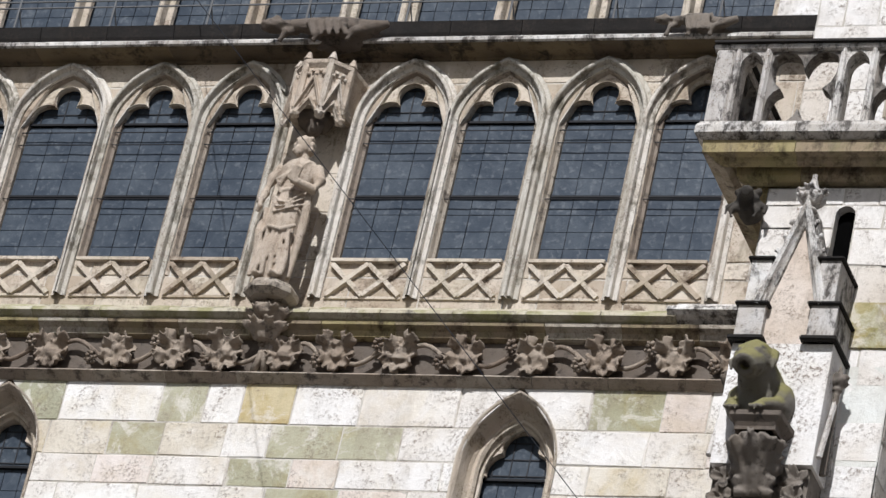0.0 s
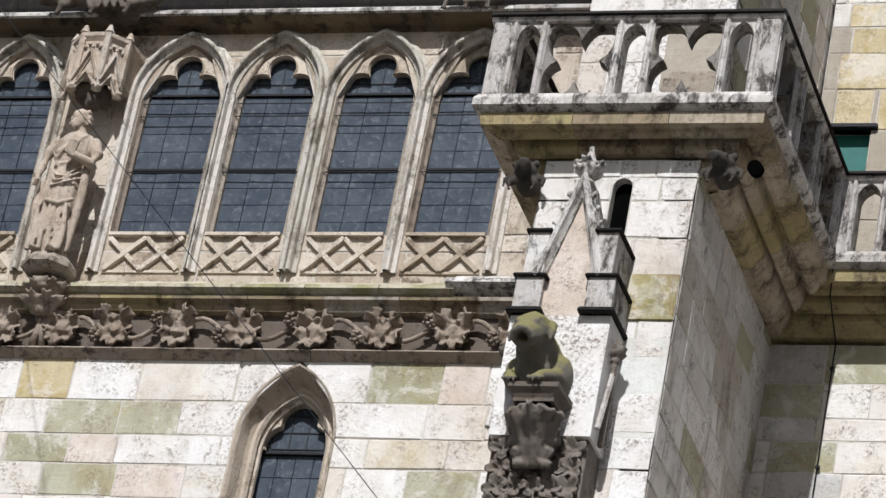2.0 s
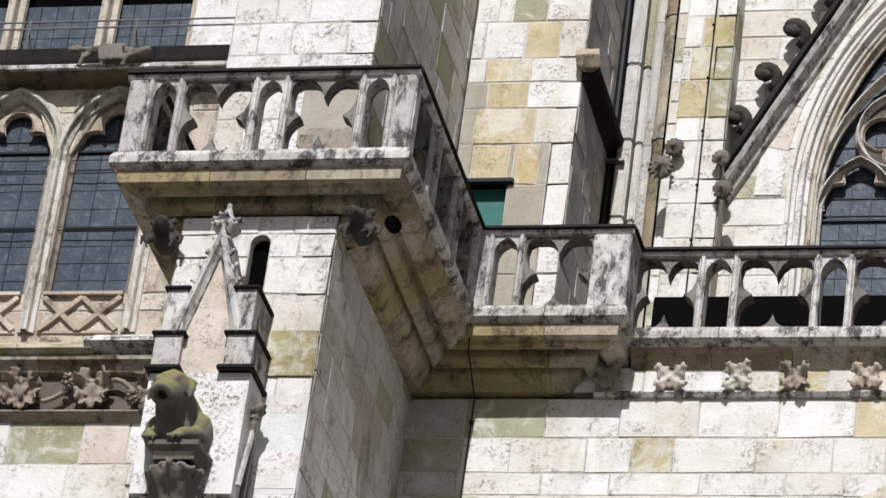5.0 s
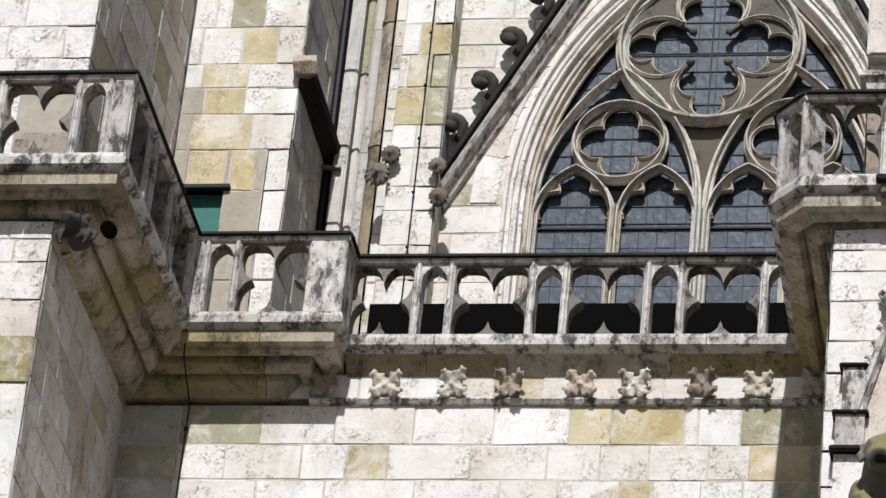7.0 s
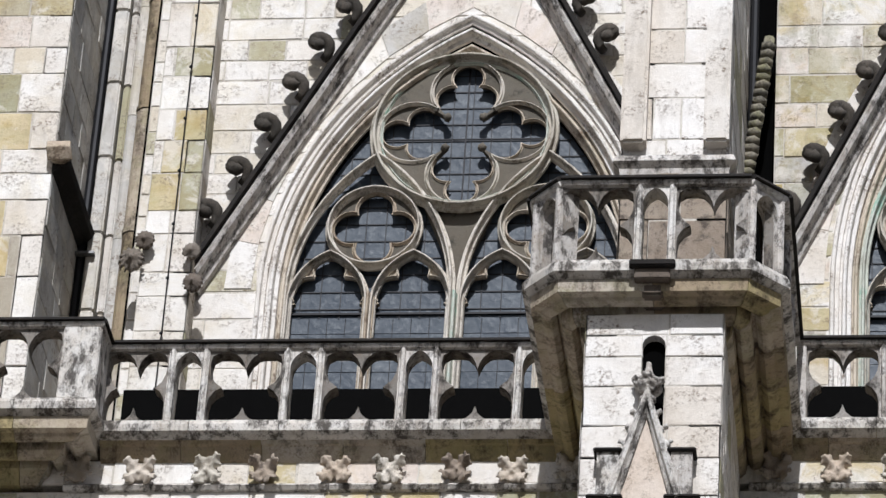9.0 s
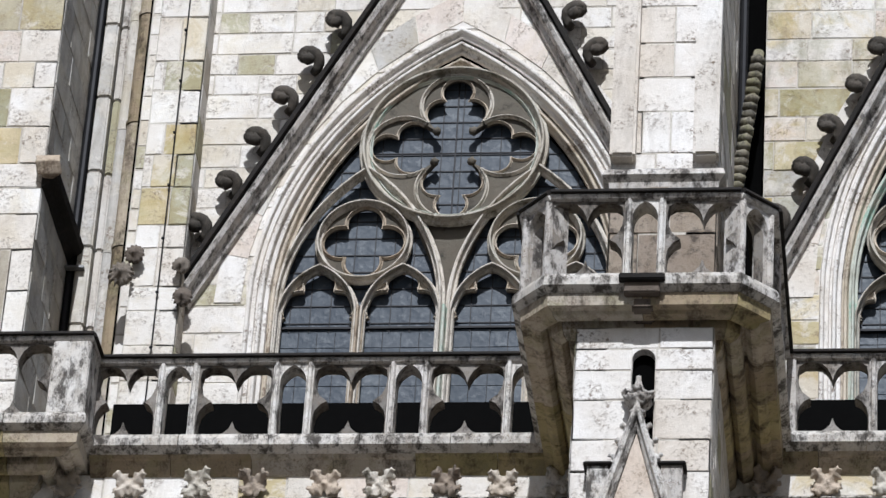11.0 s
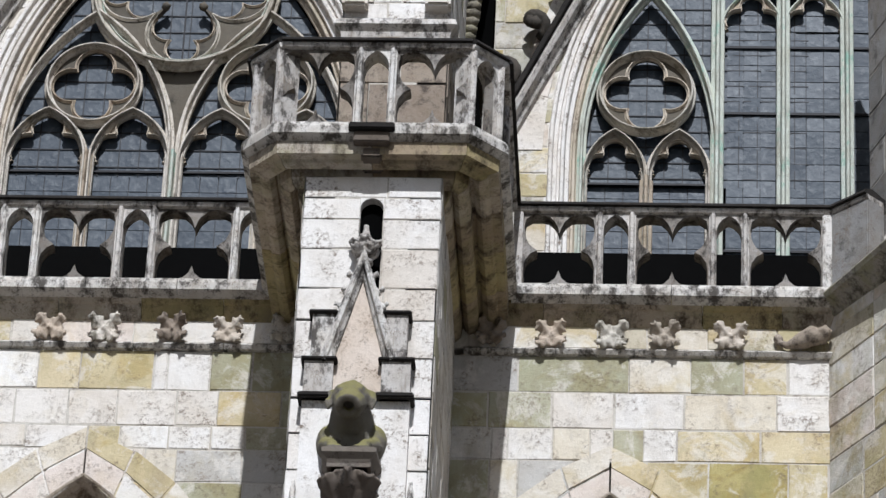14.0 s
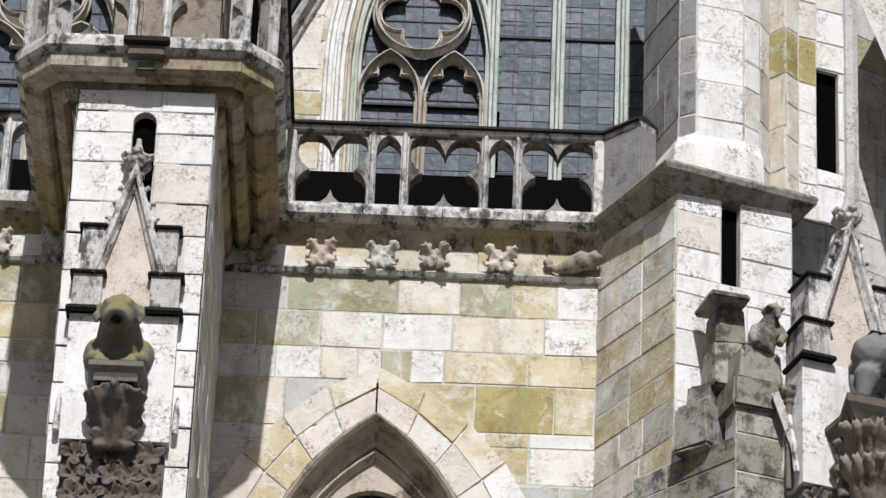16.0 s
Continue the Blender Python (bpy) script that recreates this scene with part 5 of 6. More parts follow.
def robed_figure(x, y, z, h):
    """A bearded saint in a belted robe and cloak, one arm hanging, the other holding a book to the chest."""
    bm = bmesh.new()
    P = lambda u, d, f: (x + u, y - d, z + f * h)
    rows = [(0.0, 0.2, 0.13, 0.0), (0.1, 0.19, 0.14, 0.0), (0.25, 0.19, 0.15, -0.02), (0.4, 0.2, 0.16, -0.03), (0.5, 0.19, 0.15, -0.02), (0.6, 0.165, 0.13, 0.0), (0.7, 0.2, 0.145, 0.02), (0.78, 0.22, 0.14, 0.02), (0.815, 0.17, 0.11, 0.02), (0.835, 0.08, 0.075, 0.02), (0.87, 0.06, 0.065, 0.02)]
    fine, prev, n = [], None, 56
    for (f0, a0, b0, c0), (f1, a1, b1, c1) in zip(rows, rows[1:]):
        fine += [tuple(p + (q - p) * i / 6 for p, q in ((f0, f1), (a0, a1), (b0, b1), (c0, c1))) for i in range(6)]
    for f, rx, ry, sway in fine + rows[-1:]:
        deep = max(0.0, 0.5 - f) * 0.34
        ring_v = []
        for i in range(n):
            a = math.tau * i / n
            fold = 1 + deep * (abs(math.sin(4.5 * a + 0.8 + f)) - 0.55) + 0.02 * math.sin(13 * a + 5 * f)
            ring_v.append(bm.verts.new((x + sway + rx * fold * math.cos(a), y + ry * fold * math.sin(a), z + f * h)))
        if prev:
            for i in range(n):
                j = (i + 1) % n
                bm.faces.new((prev[i], prev[j], ring_v[j], ring_v[i]))
        else:
            bm.faces.new(ring_v[::-1])
        prev = ring_v
    bm.faces.new(prev)
    # head: skull, brow, nose, beard, waved hair
    hx = 0.0
    blob(bm, P(hx, 0.03, 0.925), 0.115, 0.02, 1, (0.82, 0.95, 1.2))
    blob(bm, P(hx - 0.02, 0.13, 0.925), 0.026, 0.05, 2, (0.7, 1, 1.8))
    blob(bm, P(hx - 0.01, 0.11, 0.945), 0.05, 0.05, 2, (1.4, 0.6, 0.35))
    blob(bm, P(hx - 0.015, 0.1, 0.873), 0.065, 0.2, 5, (0.85, 0.9, 1.3))
    for k in range(9):
        a = math.radians(-10 + 25 * k)
        for lift in (0.975, 0.935, 0.9):
            r = 0.105 if lift < 0.96 else 0.075
            blob(bm, P(hx + r * math.cos(a), -0.01 - 0.08 * math.sin(a) + 0.02, lift), 0.034, 0.25, k)
    # hanging arm with a pouch, bent arm with the book
    tube(bm, [P(-0.2, 0.0, 0.79), P(-0.29, 0.02, 0.7), P(-0.31, 0.06, 0.6), P(-0.3, 0.13, 0.53)], [0.07, 0.068, 0.055, 0.04], 10)
    blob(bm, P(-0.3, 0.16, 0.515), 0.045, 0.15, 4)
    tube(bm, [P(-0.3, 0.16, 0.55), P(-0.27, 0.19, 0.47), P(-0.3, 0.17, 0.44)], [0.02, 0.035, 0.03], 8)
    tube(bm, [P(0.22, 0.0, 0.78), P(0.31, 0.04, 0.68), P(0.3, 0.12, 0.6), P(0.14, 0.23, 0.62), P(0.06, 0.25, 0.63)], [0.075, 0.075, 0.065, 0.045, 0.04], 10)
    box(bm, (-0.06, -0.03, -0.09), (0.06, 0.03, 0.09), pose(*P(0.1, 0.27, 0.665), 15, 10, 20))
    # folds across the chest, the belt, the cloak's apron with its hem, long folds to the feet
    for k in range(5):
        tube(bm, [P(0.17 - 0.05 * k, 0.1, 0.8 - 0.01 * k), P(0.04 - 0.05 * k, 0.165, 0.72 - 0.015 * k), P(-0.14 + 0.01 * k, 0.13, 0.66 - 0.02 * k)], 0.016, 8)
    tube(bm, [P(0.17 * math.cos(q), 0.135 * math.sin(q), 0.6) for q in [math.pi * i / 10 for i in range(11)]], 0.02, 8)
    for k in range(3):
        f = k / 2
        tube(bm, [P(-0.18, 0.12, 0.57 - 0.02 * f), P(-0.06 - 0.02 * k, 0.17, 0.51 - 0.07 * f), P(0.05, 0.18, 0.5 - 0.04 * f), P(0.2, 0.1, 0.6 - 0.09 * f)], 0.013, 8)
    tube(bm, [P(-0.24, 0.08, 0.3), P(-0.1, 0.18, 0.34), P(0.06, 0.21, 0.31), P(0.2, 0.13, 0.36)], [0.028, 0.032, 0.032, 0.026], 8)
    for k, u in enumerate((-0.2, -0.13, -0.05, 0.03, 0.1, 0.16)):
        tube(bm, [P(u + 0.02 * math.sin(k + 4 * q), 0.13 + 0.05 * math.cos(u * 6) * (1 - 0.3 * q), 0.32 - 0.3 * q) for q in [i / 7 for i in range(8)]], [0.02 + 0.014 * math.sin(2.6 * i / 7) for i in range(8)], 8)
    tube(bm, [P(0.22, 0.04, 0.6), P(0.25, 0.06, 0.42), P(0.22, 0.03, 0.2), P(0.2, 0.02, 0.04)], [0.045, 0.055, 0.045, 0.03], 8)
    tube(bm, [P(-0.25, 0.06, 0.5), P(-0.27, 0.06, 0.34), P(-0.24, 0.03, 0.12)], [0.03, 0.05, 0.03], 8)
    for u in (-0.11, 0.1):
        blob(bm, P(u, 0.19, 0.02), 0.055, 0.1, 7, (0.75, 1.7, 0.7))
    return fused("statue", bm, figure_stone, (x, y, z), "weathered sandstone statue of a robed bearded figure holding a book", "statue", 0.012, 1)


robed_figure(-19.66, 37.68, 24.12, 1.96)


def prism(bm, cx, cy, r0, z0, r1, z1, sides=8, turn=0.3927, flat=1.0):
    a = [bm.verts.new((cx + r0 * math.cos(turn + k * math.tau / sides), cy + flat * r0 * math.sin(turn + k * math.tau / sides), z0)) for k in range(sides)]
    b = [bm.verts.new((cx + r1 * math.cos(turn + k * math.tau / sides), cy + flat * r1 * math.sin(turn + k * math.tau / sides), z1)) for k in range(sides)]
    bm.faces.new(a[::-1])
    bm.faces.new(b)
    for k in range(sides):
        bm.faces.new((a[k], a[(k + 1) % sides], b[(k + 1) % sides], b[k]))
    return bm


# console under the statue
t = thing("statue_console", (-19.64, 37.75, 23.4), "polygonal carved stone console with curled leaves", "console")
bm = bmesh.new()
prism(bm, -19.65, 37.75, 0.24, 23.94, 0.31, 24.0)
prism(bm, -19.65, 37.75, 0.31, 24.0, 0.31, 24.06)
prism(bm, -19.65, 37.75, 0.31, 24.06, 0.27, 24.12)
part("slab", bm, carved, t)
bm = bmesh.new()
prism(bm, -19.64, 37.86, 0.09, 23.5, 0.2, 23.94)
for k in range(8):
    a = math.pi + math.pi * (k % 4 + 0.5) / 4
    out = Vector((math.cos(a), math.sin(a), 0))
    frond(bm, Vector((-19.64, 37.86, 23.66 if k < 4 else 23.5)) + out * 0.08, Vector((0, 0, 1)) + out * 0.5, out, 0.26, 0.1, 0.7, k)
blob(bm, (-19.64, 37.66, 23.8), 0.09, 0.25, 5)
melt(part("leaf_collar", bm, carved, t, smooth=True), 0.014)
bm = bmesh.new()
for s in (-1, 0, 1):
    tube(bm, [(-19.62 + s * 0.03, 37.92, 23.6), (-19.62 + s * 0.05, 37.9, 23.35), (-19.6 + s * 0.13, 37.93, 23.17)], [0.06, 0.045, 0.04], 8)
part("stem", bm, carved, t, smooth=True)

# canopy over the statue
t = thing("statue_canopy", (-19.7, 37.8, 26.2), "carved stone canopy with small gables over the statue", "canopy")
bm = bmesh.new()
OCT = [(-20.06, 38.1), (-20.02, 37.76), (-19.84, 37.58), (-19.54, 37.58), (-19.36, 37.76), (-19.32, 38.1)]
plan_sweep(bm, OCT, [(0.0, 26.45), (0.02, 26.5), (0.0, 26.55), (0.0, 26.95), (0.04, 27.0), (0.04, 27.05), (-0.06, 27.08), (-0.08, 26.45)])
part("drum", bm, figure_stone, t)
for (ax, ay), (bx, by) in zip(OCT[1:], OCT[2:-1]):
    d = Vector((bx - ax, by - ay))
    pl = Plane(ax, ay, math.degrees(math.atan2(d.y, d.x)))
    L = d.length
    bm = bmesh.new()
    sweep(bm, pl, [(0.0, 26.4), (L / 2, 26.8), (L, 26.4)], roll(0.06, 0.07, 0.0))
    sweep(bm, pl, [(0.02, 26.32), (L / 2, 26.52), (L - 0.02, 26.32)], roll(0.05, 0.05, 0.0))
    for k in range(5):
        blob(bm, pl.at(L * (0.2 + 0.15 * k), 26.86 + 0.04 * (k % 2), 0.02), 0.025, 0.2, k, sub=1)
    part("gablet", bm, figure_stone, t)
for k, (ax, ay) in enumerate(OCT[1:-1]):
    bm = bmesh.new()
    prism(bm, ax, ay, 0.05, 26.35, 0.045, 27.06, 6)
    prism(bm, ax, ay, 0.06, 27.06, 0.02, 27.16, 6)
    blob(bm, (ax, ay, 26.33), 0.06, 0.3, k)
    part("pinnacle", bm, figure_stone, t)
bm = bmesh.new()
blob(bm, (-19.69, 37.85, 26.42), 0.22, 0.3, 5, (1, 0.8, 0.7))
blob(bm, (-19.66, 37.8, 26.28), 0.11, 0.3, 6)
part("boss", bm, dark_carved, t, "dark carved boss", smooth=True)


def beast(x, y, z, s, label, mat=None, turn=0.0, seed=0):
    """A crouching water-spout beast that leans out over its bracket, facing -y before it is turned."""
    bm = bmesh.new()
    m = pose(x, y, z, 0, 0, turn)
    P = lambda a, b, c: m @ Vector((a * s, b * s, c * s * 0.88))
    R = m.to_3x3()
    # barrel body, deep chest, thick neck
    tube(bm, [P(0, 0.85, 0.3), P(0, 0.5, 0.42), P(0, 0.15, 0.42), P(0, -0.15, 0.36), P(0, -0.28, 0.3)], [0.26 * s, 0.31 * s, 0.31 * s, 0.27 * s, 0.17 * s], 20)
    tube(bm, [P(0, 0.05, 0.46), P(0, -0.22, 0.6), P(0, -0.4, 0.72)], [0.29 * s, 0.25 * s, 0.2 * s], 18)
    # round head bowed down, muzzle with a round hollow mouth
    blob(bm, P(0, -0.44, 0.76), 0.23 * s, 0.04, seed, (1.0, 1.0, 0.92), R)
    for k in range(14):
        a = k * math.tau / 14
        u, e = math.cos(a), math.sin(a)
        ax = lambda f, r: P(u * r, -0.46 - 0.77 * f + 0.64 * e * r, 0.7 - 0.64 * f - 0.77 * e * r)
        tube(bm, [ax(0.0, 0.13), ax(0.18, 0.12), ax(0.34 - 0.05 * (e > 0.3), 0.105)], [0.07 * s, 0.058 * s, 0.042 * s], 8)
    blob(bm, P(0, -0.76, 0.6), 0.05 * s, 0.05, seed + 2, (1.4, 0.8, 0.8), R)
    for k in (-1, 1):
        # brow, eye, small hanging ear
        blob(bm, P(k * 0.1, -0.63, 0.77), 0.045 * s, 0.05, seed + k)
        blob(bm, P(k * 0.11, -0.58, 0.83), 0.06 * s, 0.05, seed + k, (1, 1, 0.6), R)
        tube(bm, [P(k * 0.17, -0.38, 0.9), P(k * 0.23, -0.42, 0.84), P(k * 0.255, -0.47, 0.7), P(k * 0.24, -0.48, 0.58)], [0.04 * s, 0.05 * s, 0.045 * s, 0.02 * s], 8)
        # shoulder, foreleg and paw gripping the slab, haunch
        blob(bm, P(k * 0.27, -0.05, 0.34), 0.18 * s, 0.06, seed + 8 + k, (0.75, 1.1, 1.3), R)
        tube(bm, [P(k * 0.28, -0.08, 0.3), P(k * 0.26, -0.26, 0.2), P(k * 0.19, -0.4, 0.12), P(k * 0.15, -0.48, 0.03)], [0.1 * s, 0.085 * s, 0.075 * s, 0.06 * s], 10)
        for q in (-0.055, 0.0, 0.055):
            tube(bm, [P(k * 0.15 + q, -0.46, 0.05), P(k * 0.15 + q * 1.2, -0.53, 0.02), P(k * 0.15 + q * 1.2, -0.54, -0.05)], [0.035 * s, 0.032 * s, 0.02 * s], 6)
        blob(bm, P(k * 0.26, 0.5, 0.26), 0.2 * s, 0.08, seed + 6 + k, (0.65, 1.2, 1.2), R)
    ob = fused("gargoyle", bm, mat or mossy, P(0, 0.2, 0), label, "gargoyle", 0.016, 2, "gargoyles")
    return ob


def finial(bm, x, y, z, s, seed=0):
    prism(bm, x, y, 0.05 * s, z, 0.04 * s, z + 0.16 * s, 8)
    prism(bm, x, y, 0.09 * s, z + 0.12 * s, 0.09 * s, z + 0.16 * s, 8)
    for k in range(8):
        a = k * math.tau / 8
        out = Vector((math.cos(a), math.sin(a), 0))
        frond(bm, Vector((x, y, z + (0.2 if k % 2 else 0.28) * s)) + out * 0.05 * s, Vector((0, 0, 1)) + out * 0.5, out - Vector((0, 0, 0.3)), 0.14 * s, 0.085 * s, 0.7, seed + k, 0.02)
    blob(bm, (x, y, z + 0.3 * s), 0.075 * s, 0.2, seed)
    prism(bm, x, y, 0.08 * s, z + 0.36 * s, 0.025 * s, z + 0.54 * s, 6)
    blob(bm, (x, y, z + 0.55 * s), 0.035 * s, 0.1, seed, sub=1)


def pinnacle(x, y, F, back, label, drop=2.6):
    """A gabled pinnacle standing against a buttress: x its middle, y its front, F the finial's top."""
    t = thing("pinnacle", (x, y, F - 4.2), label, "pinnacle", "buttress pinnacles")
    pl = Plane(x, y)
    bm = bmesh.new()
    hw, z0, z1 = 0.27, F - 1.48, F - 0.52
    q = [(-hw, F - 1.9), (hw, F - 1.9), (hw, z0), (0, z1), (-hw, z0)]
    f, b = [bm.verts.new(pl.at(u, z, -0.06)) for u, z in q], [bm.verts.new(pl.at(u, z, -back)) for u, z in q]
    bm.faces.new(f)
    for i in range(5):
        bm.faces.new((f[i], b[i], b[(i + 1) % 5], f[(i + 1) % 5]))
    part("gable_panel", bm, stone_pink, t, "pinkish rough gable panel")
    bm = bmesh.new()
    sweep(bm, pl, [(-hw - 0.03, z0 - 0.02), (0, z1 + 0.08), (hw + 0.03, z0 - 0.02)], [(0.07, -back), (0.07, 0.02), (0.03, 0.06), (0.0, 0.05), (-0.02, 0.0), (-0.05, -0.03), (-0.06, -0.07)])
    part("gable_moulding", bm, weathered, t)
    for s in (-1, 1):
        for k in range(6):
            f_ = (k + 0.6) / 6.5
            bm = bmesh.new()
            u, z = s * (hw + 0.07) * (1 - f_), z0 + (z1 - z0 + 0.08) * f_
            blob(bm, pl.at(u + s * 0.04, z + 0.01, -0.02), 0.042, 0.4, k, sub=1)
            blob(bm, pl.at(u + s * 0.08, z + 0.04, -0.02), 0.03, 0.4, k + 3, sub=1)
            part("crocket", bm, weathered, t, smooth=True)
        for lo, hi, c, w in ((F - 1.5, F - 1.0, 0.345, 0.2), (F - 1.9, F - 1.5, 0.36, 0.27)):
            bm = bmesh.new()
            box(bm, (x + s * c - w / 2, y - 0.02, lo), (x + s * c + w / 2, y + back, hi))
            part("shaft", bm, weathered, t)
            bm = bmesh.new()
            box(bm, (x + s * c - w / 2 - 0.035, y - 0.06, hi), (x + s * c + w / 2 + 0.035, y + back, hi + 0.035), bevel=0.01)
            part("shaft_cap", bm, black_crust, t, "black weathered cap")
        bm = bmesh.new()
        box(bm, (x + s * 0.36 - 0.18, y - 0.08, F - 1.9), (x + s * 0.36 + 0.18, y + back, F - 1.85), bevel=0.012)
        part("shaft_cap", bm, black_crust, t)
    bm = bmesh.new()
    box(bm, (x - 0.5, y + 0.02, F - 3.2), (x + 0.5, y + back, F - 1.9))
    part("body", bm, ashlar_pier, t)
    for k in (-1, 1):
        bm = bmesh.new()
        X = x + k * 0.54
        tube(bm, [(X, y + 0.24, F - 3.2), (X, y + 0.24, F - 2.3)], 0.035, 8)
        finial(bm, X, y + 0.24, F - 2.36, 0.6, 3 + k)
        melt(part("side_finial", bm, dark_carved, t, "dark side finial", smooth=True), 0.013)
        bm = bmesh.new()
        for e in (0, 1):
            tube(bm, [(X, y + 0.24, F - 2.4), (X, y + (0.06 if e else 0.42), F - 3.1)], 0.03, 6)
        part("side_gablet", bm, weathered, t)
    # brown lower stage, coloured darker for its shade under the body
    bm = bmesh.new()
    box(bm, (x - 0.47, y + 0.1, F - 4.2), (x + 0.47, y + back + 0.1, F - 3.2))
    part("lower_body", bm, dark_carved, t)
    bm = bmesh.new()
    finial(bm, x, y + 0.06, F - 0.52, 0.95)
    melt(part("finial", bm, weathered, t, "leafy stone finial", smooth=True), 0.013)
    # bracket with a leaf under the water-spout
    B = F - drop
    bm = bmesh.new()
    plan_sweep(bm, [(x - 0.25, y + 0.1), (x - 0.22, y - 0.36), (x + 0.22, y - 0.36), (x + 0.25, y + 0.1)], [(-0.02, B - 0.1), (0.03, B - 0.05), (0.03, B), (-0.2, B), (-0.2, B - 0.17), (-0.06, B - 0.17)])
    box(bm, (x - 0.2, y - 0.32, B - 0.17), (x + 0.2, y + 0.05, B))
    part("bracket", bm, dark_carved, t)
    bm = bmesh.new()
    q = [(0.17, -0.32, -0.14), (0.08, 0.0, -0.85)]
    v = [bm.verts.new((x + sx * q[0][0], yy, B + q[0][2])) for sx, yy in ((-1, y - 0.26), (1, y - 0.26), (1, y + 0.1), (-1, y + 0.1))]
    u = [bm.verts.new((x + sx * q[1][0], yy, B + q[1][2])) for sx, yy in ((-1, y + 0.0), (1, y + 0.0), (1, y + 0.3), (-1, y + 0.3))]
    for e in range(4):
        bm.faces.new((u[e], u[(e + 1) % 4], v[(e + 1) % 4], v[e]))
    for k in range(7):
        a = (k - 3) / 3
        frond(bm, (x + a * 0.06, y - 0.02 + 0.03 * abs(a), B - 0.72 + 0.02 * abs(a)), Vector((a * 0.3, -0.48, 1)), Vector((a * 0.6, -1, -0.2)), 0.62 - 0.08 * abs(a), 0.12, 0.1 + 0.12 * (k % 2), k, 0.03, 12)
    for k in (-1, 1):
        for f in (0.1, 0.28, 0.46, 0.64, 0.82):
            blob(bm, (x + k * (0.12 + 0.13 * f), y - 0.05 - 0.16 * f, B - 0.76 + 0.62 * f), 0.055, 0.35, int(f * 20) + k, (1.2, 0.8, 1))
    melt(part("bracket_leaf", bm, dark_carved, t, "dark curled leaf bracket", smooth=True), 0.017)
    # brown leaves in the same darkened tone as the stage behind
    bm = bmesh.new()
    pb = Plane(x, y + 0.1)
    for k in range(25):
        leaf(bm, pb, (k % 5 - 2) * 0.175, F - 3.32 - 0.2 * (k // 5), 0.13, 4, k, 0.5, k * 1.3)
    part("leaf_band", bm, dark_carved, t, "brown carved leaf band", smooth=True)
    return t


pinnacle(-12.33, 34.1, 23.3, 0.5, "weathered gabled pinnacle with leafy finial before the buttress", 2.85)
pinnacle(-3.18, 34.85, 22.93, 0.32, "gabled pinnacle with black caps before the white buttress")
beast(-12.42, 34.12, 20.46, 0.84, "mossy stone dog gargoyle with open mouth on a bracket", None, -4, seed=1)
beast(-3.2, 34.94, 20.34, 0.82, "mossy-headed stone gargoyle crouching on a leaf bracket", None, 0, seed=2)

# small carved beasts under the square balcony, and a drain hole in its corbel
for x, y, z, k0 in ((-13.08, 34.45, 23.16, -1), (-11.08, 34.45, 23.24, 1)):
    bm = bmesh.new()
    blob(bm, (x, y, z + 0.05), 0.12, 0.12, 3, (1, 1.1, 0.95))
    tube(bm, [(x, y - 0.08, z + 0.06), (x - 0.04 * k0, y - 0.18, z + 0.05), (x - 0.05 * k0, y - 0.25, z + 0.01)], [0.08, 0.065, 0.05], 10)
    for k in (-1, 1):
        blob(bm, (x + k * 0.1, y - 0.02, z + 0.13), 0.045, 0.2, k)
        blob(bm, (x + k * 0.05, y - 0.12, z + 0.1), 0.025, 0.1, k)
        tube(bm, [(x + k * 0.07, y, z - 0.02), (x + k * 0.14, y - 0.05, z - 0.1), (x + k * 0.11, y - 0.08, z - 0.19)], [0.05, 0.035, 0.022], 8)
        tube(bm, [(x + k * 0.1, y + 0.02, z + 0.02), (x + k * 0.2, y, z - 0.03), (x + k * 0.2, y - 0.02, z - 0.12)], [0.045, 0.03, 0.018], 8)
    tube(bm, [(x, y, z), (x + 0.02, y + 0.08, z - 0.04), (x + 0.04, y + 0.16, z - 0.08)], [0.11, 0.12, 0.1], 12)
    fused("carved_mask", bm, crocket_stone, (x, y, z), "dark crouching carved beast under the balcony corner", "carving", 0.014, 1)
t = thing("drain_spout", (-10.78, 34.5, 23.3), "dark round drain mouth in the balcony corbel", "drain")
# solid black plug drawn for the shaded hole
bm = bmesh.new()
tube(bm, [(-10.8, 34.66, 23.36), (-10.78, 34.5, 23.3)], 0.075, 14)
part("mouth", bm, darkness, t)
# ---- bosses of the string course ----
for k, x in enumerate((-9.26, -8.62, -7.92, -7.33, -6.6, -6.03, -5.35, -4.78, -4.2, -2.12, -1.52, -0.9, -0.38, 0.29)):
    bm = bmesh.new()
    rng = random.Random(k)
    for j in range(4):
        a = 0.785 + j * 1.571 + rng.uniform(-0.2, 0.2)
        frond(bm, A.at(x, 23.46, 0.04), A.u * math.cos(a) + Vector((0, 0, math.sin(a))) + A.n * 0.3, A.n, rng.uniform(0.19, 0.22), 0.082, 0.3 + 0.35 * (k % 3 == 0), k * 5 + j, 0.02)
    blob(bm, A.at(x, 23.45, 0.06), 0.05, 0.3, k)
    ob = melt(solid("carved_boss", bm, (carved, figure_stone, tracery_light)[k % 3], smooth=True), 0.012)
    ob.data.transform(Matrix.Translation((-x, -FRONT, -23.46)))
    ob.location = (x, FRONT, 23.46)
    tagged(ob, "four-petalled carved stone boss on the string course", "carving", "string course bosses")
bm = bmesh.new()
tube(bm, [A.at(0.75, 23.42, 0.05), A.at(0.85, 23.36, 0.09), A.at(0.98, 23.4, 0.1), A.at(1.1, 23.46, 0.12), A.at(1.25, 23.45, 0.1)], [0.03, 0.04, 0.09, 0.11, 0.07], 10)
blob(bm, A.at(1.22, 23.48, 0.14), 0.08, 0.2, 2)
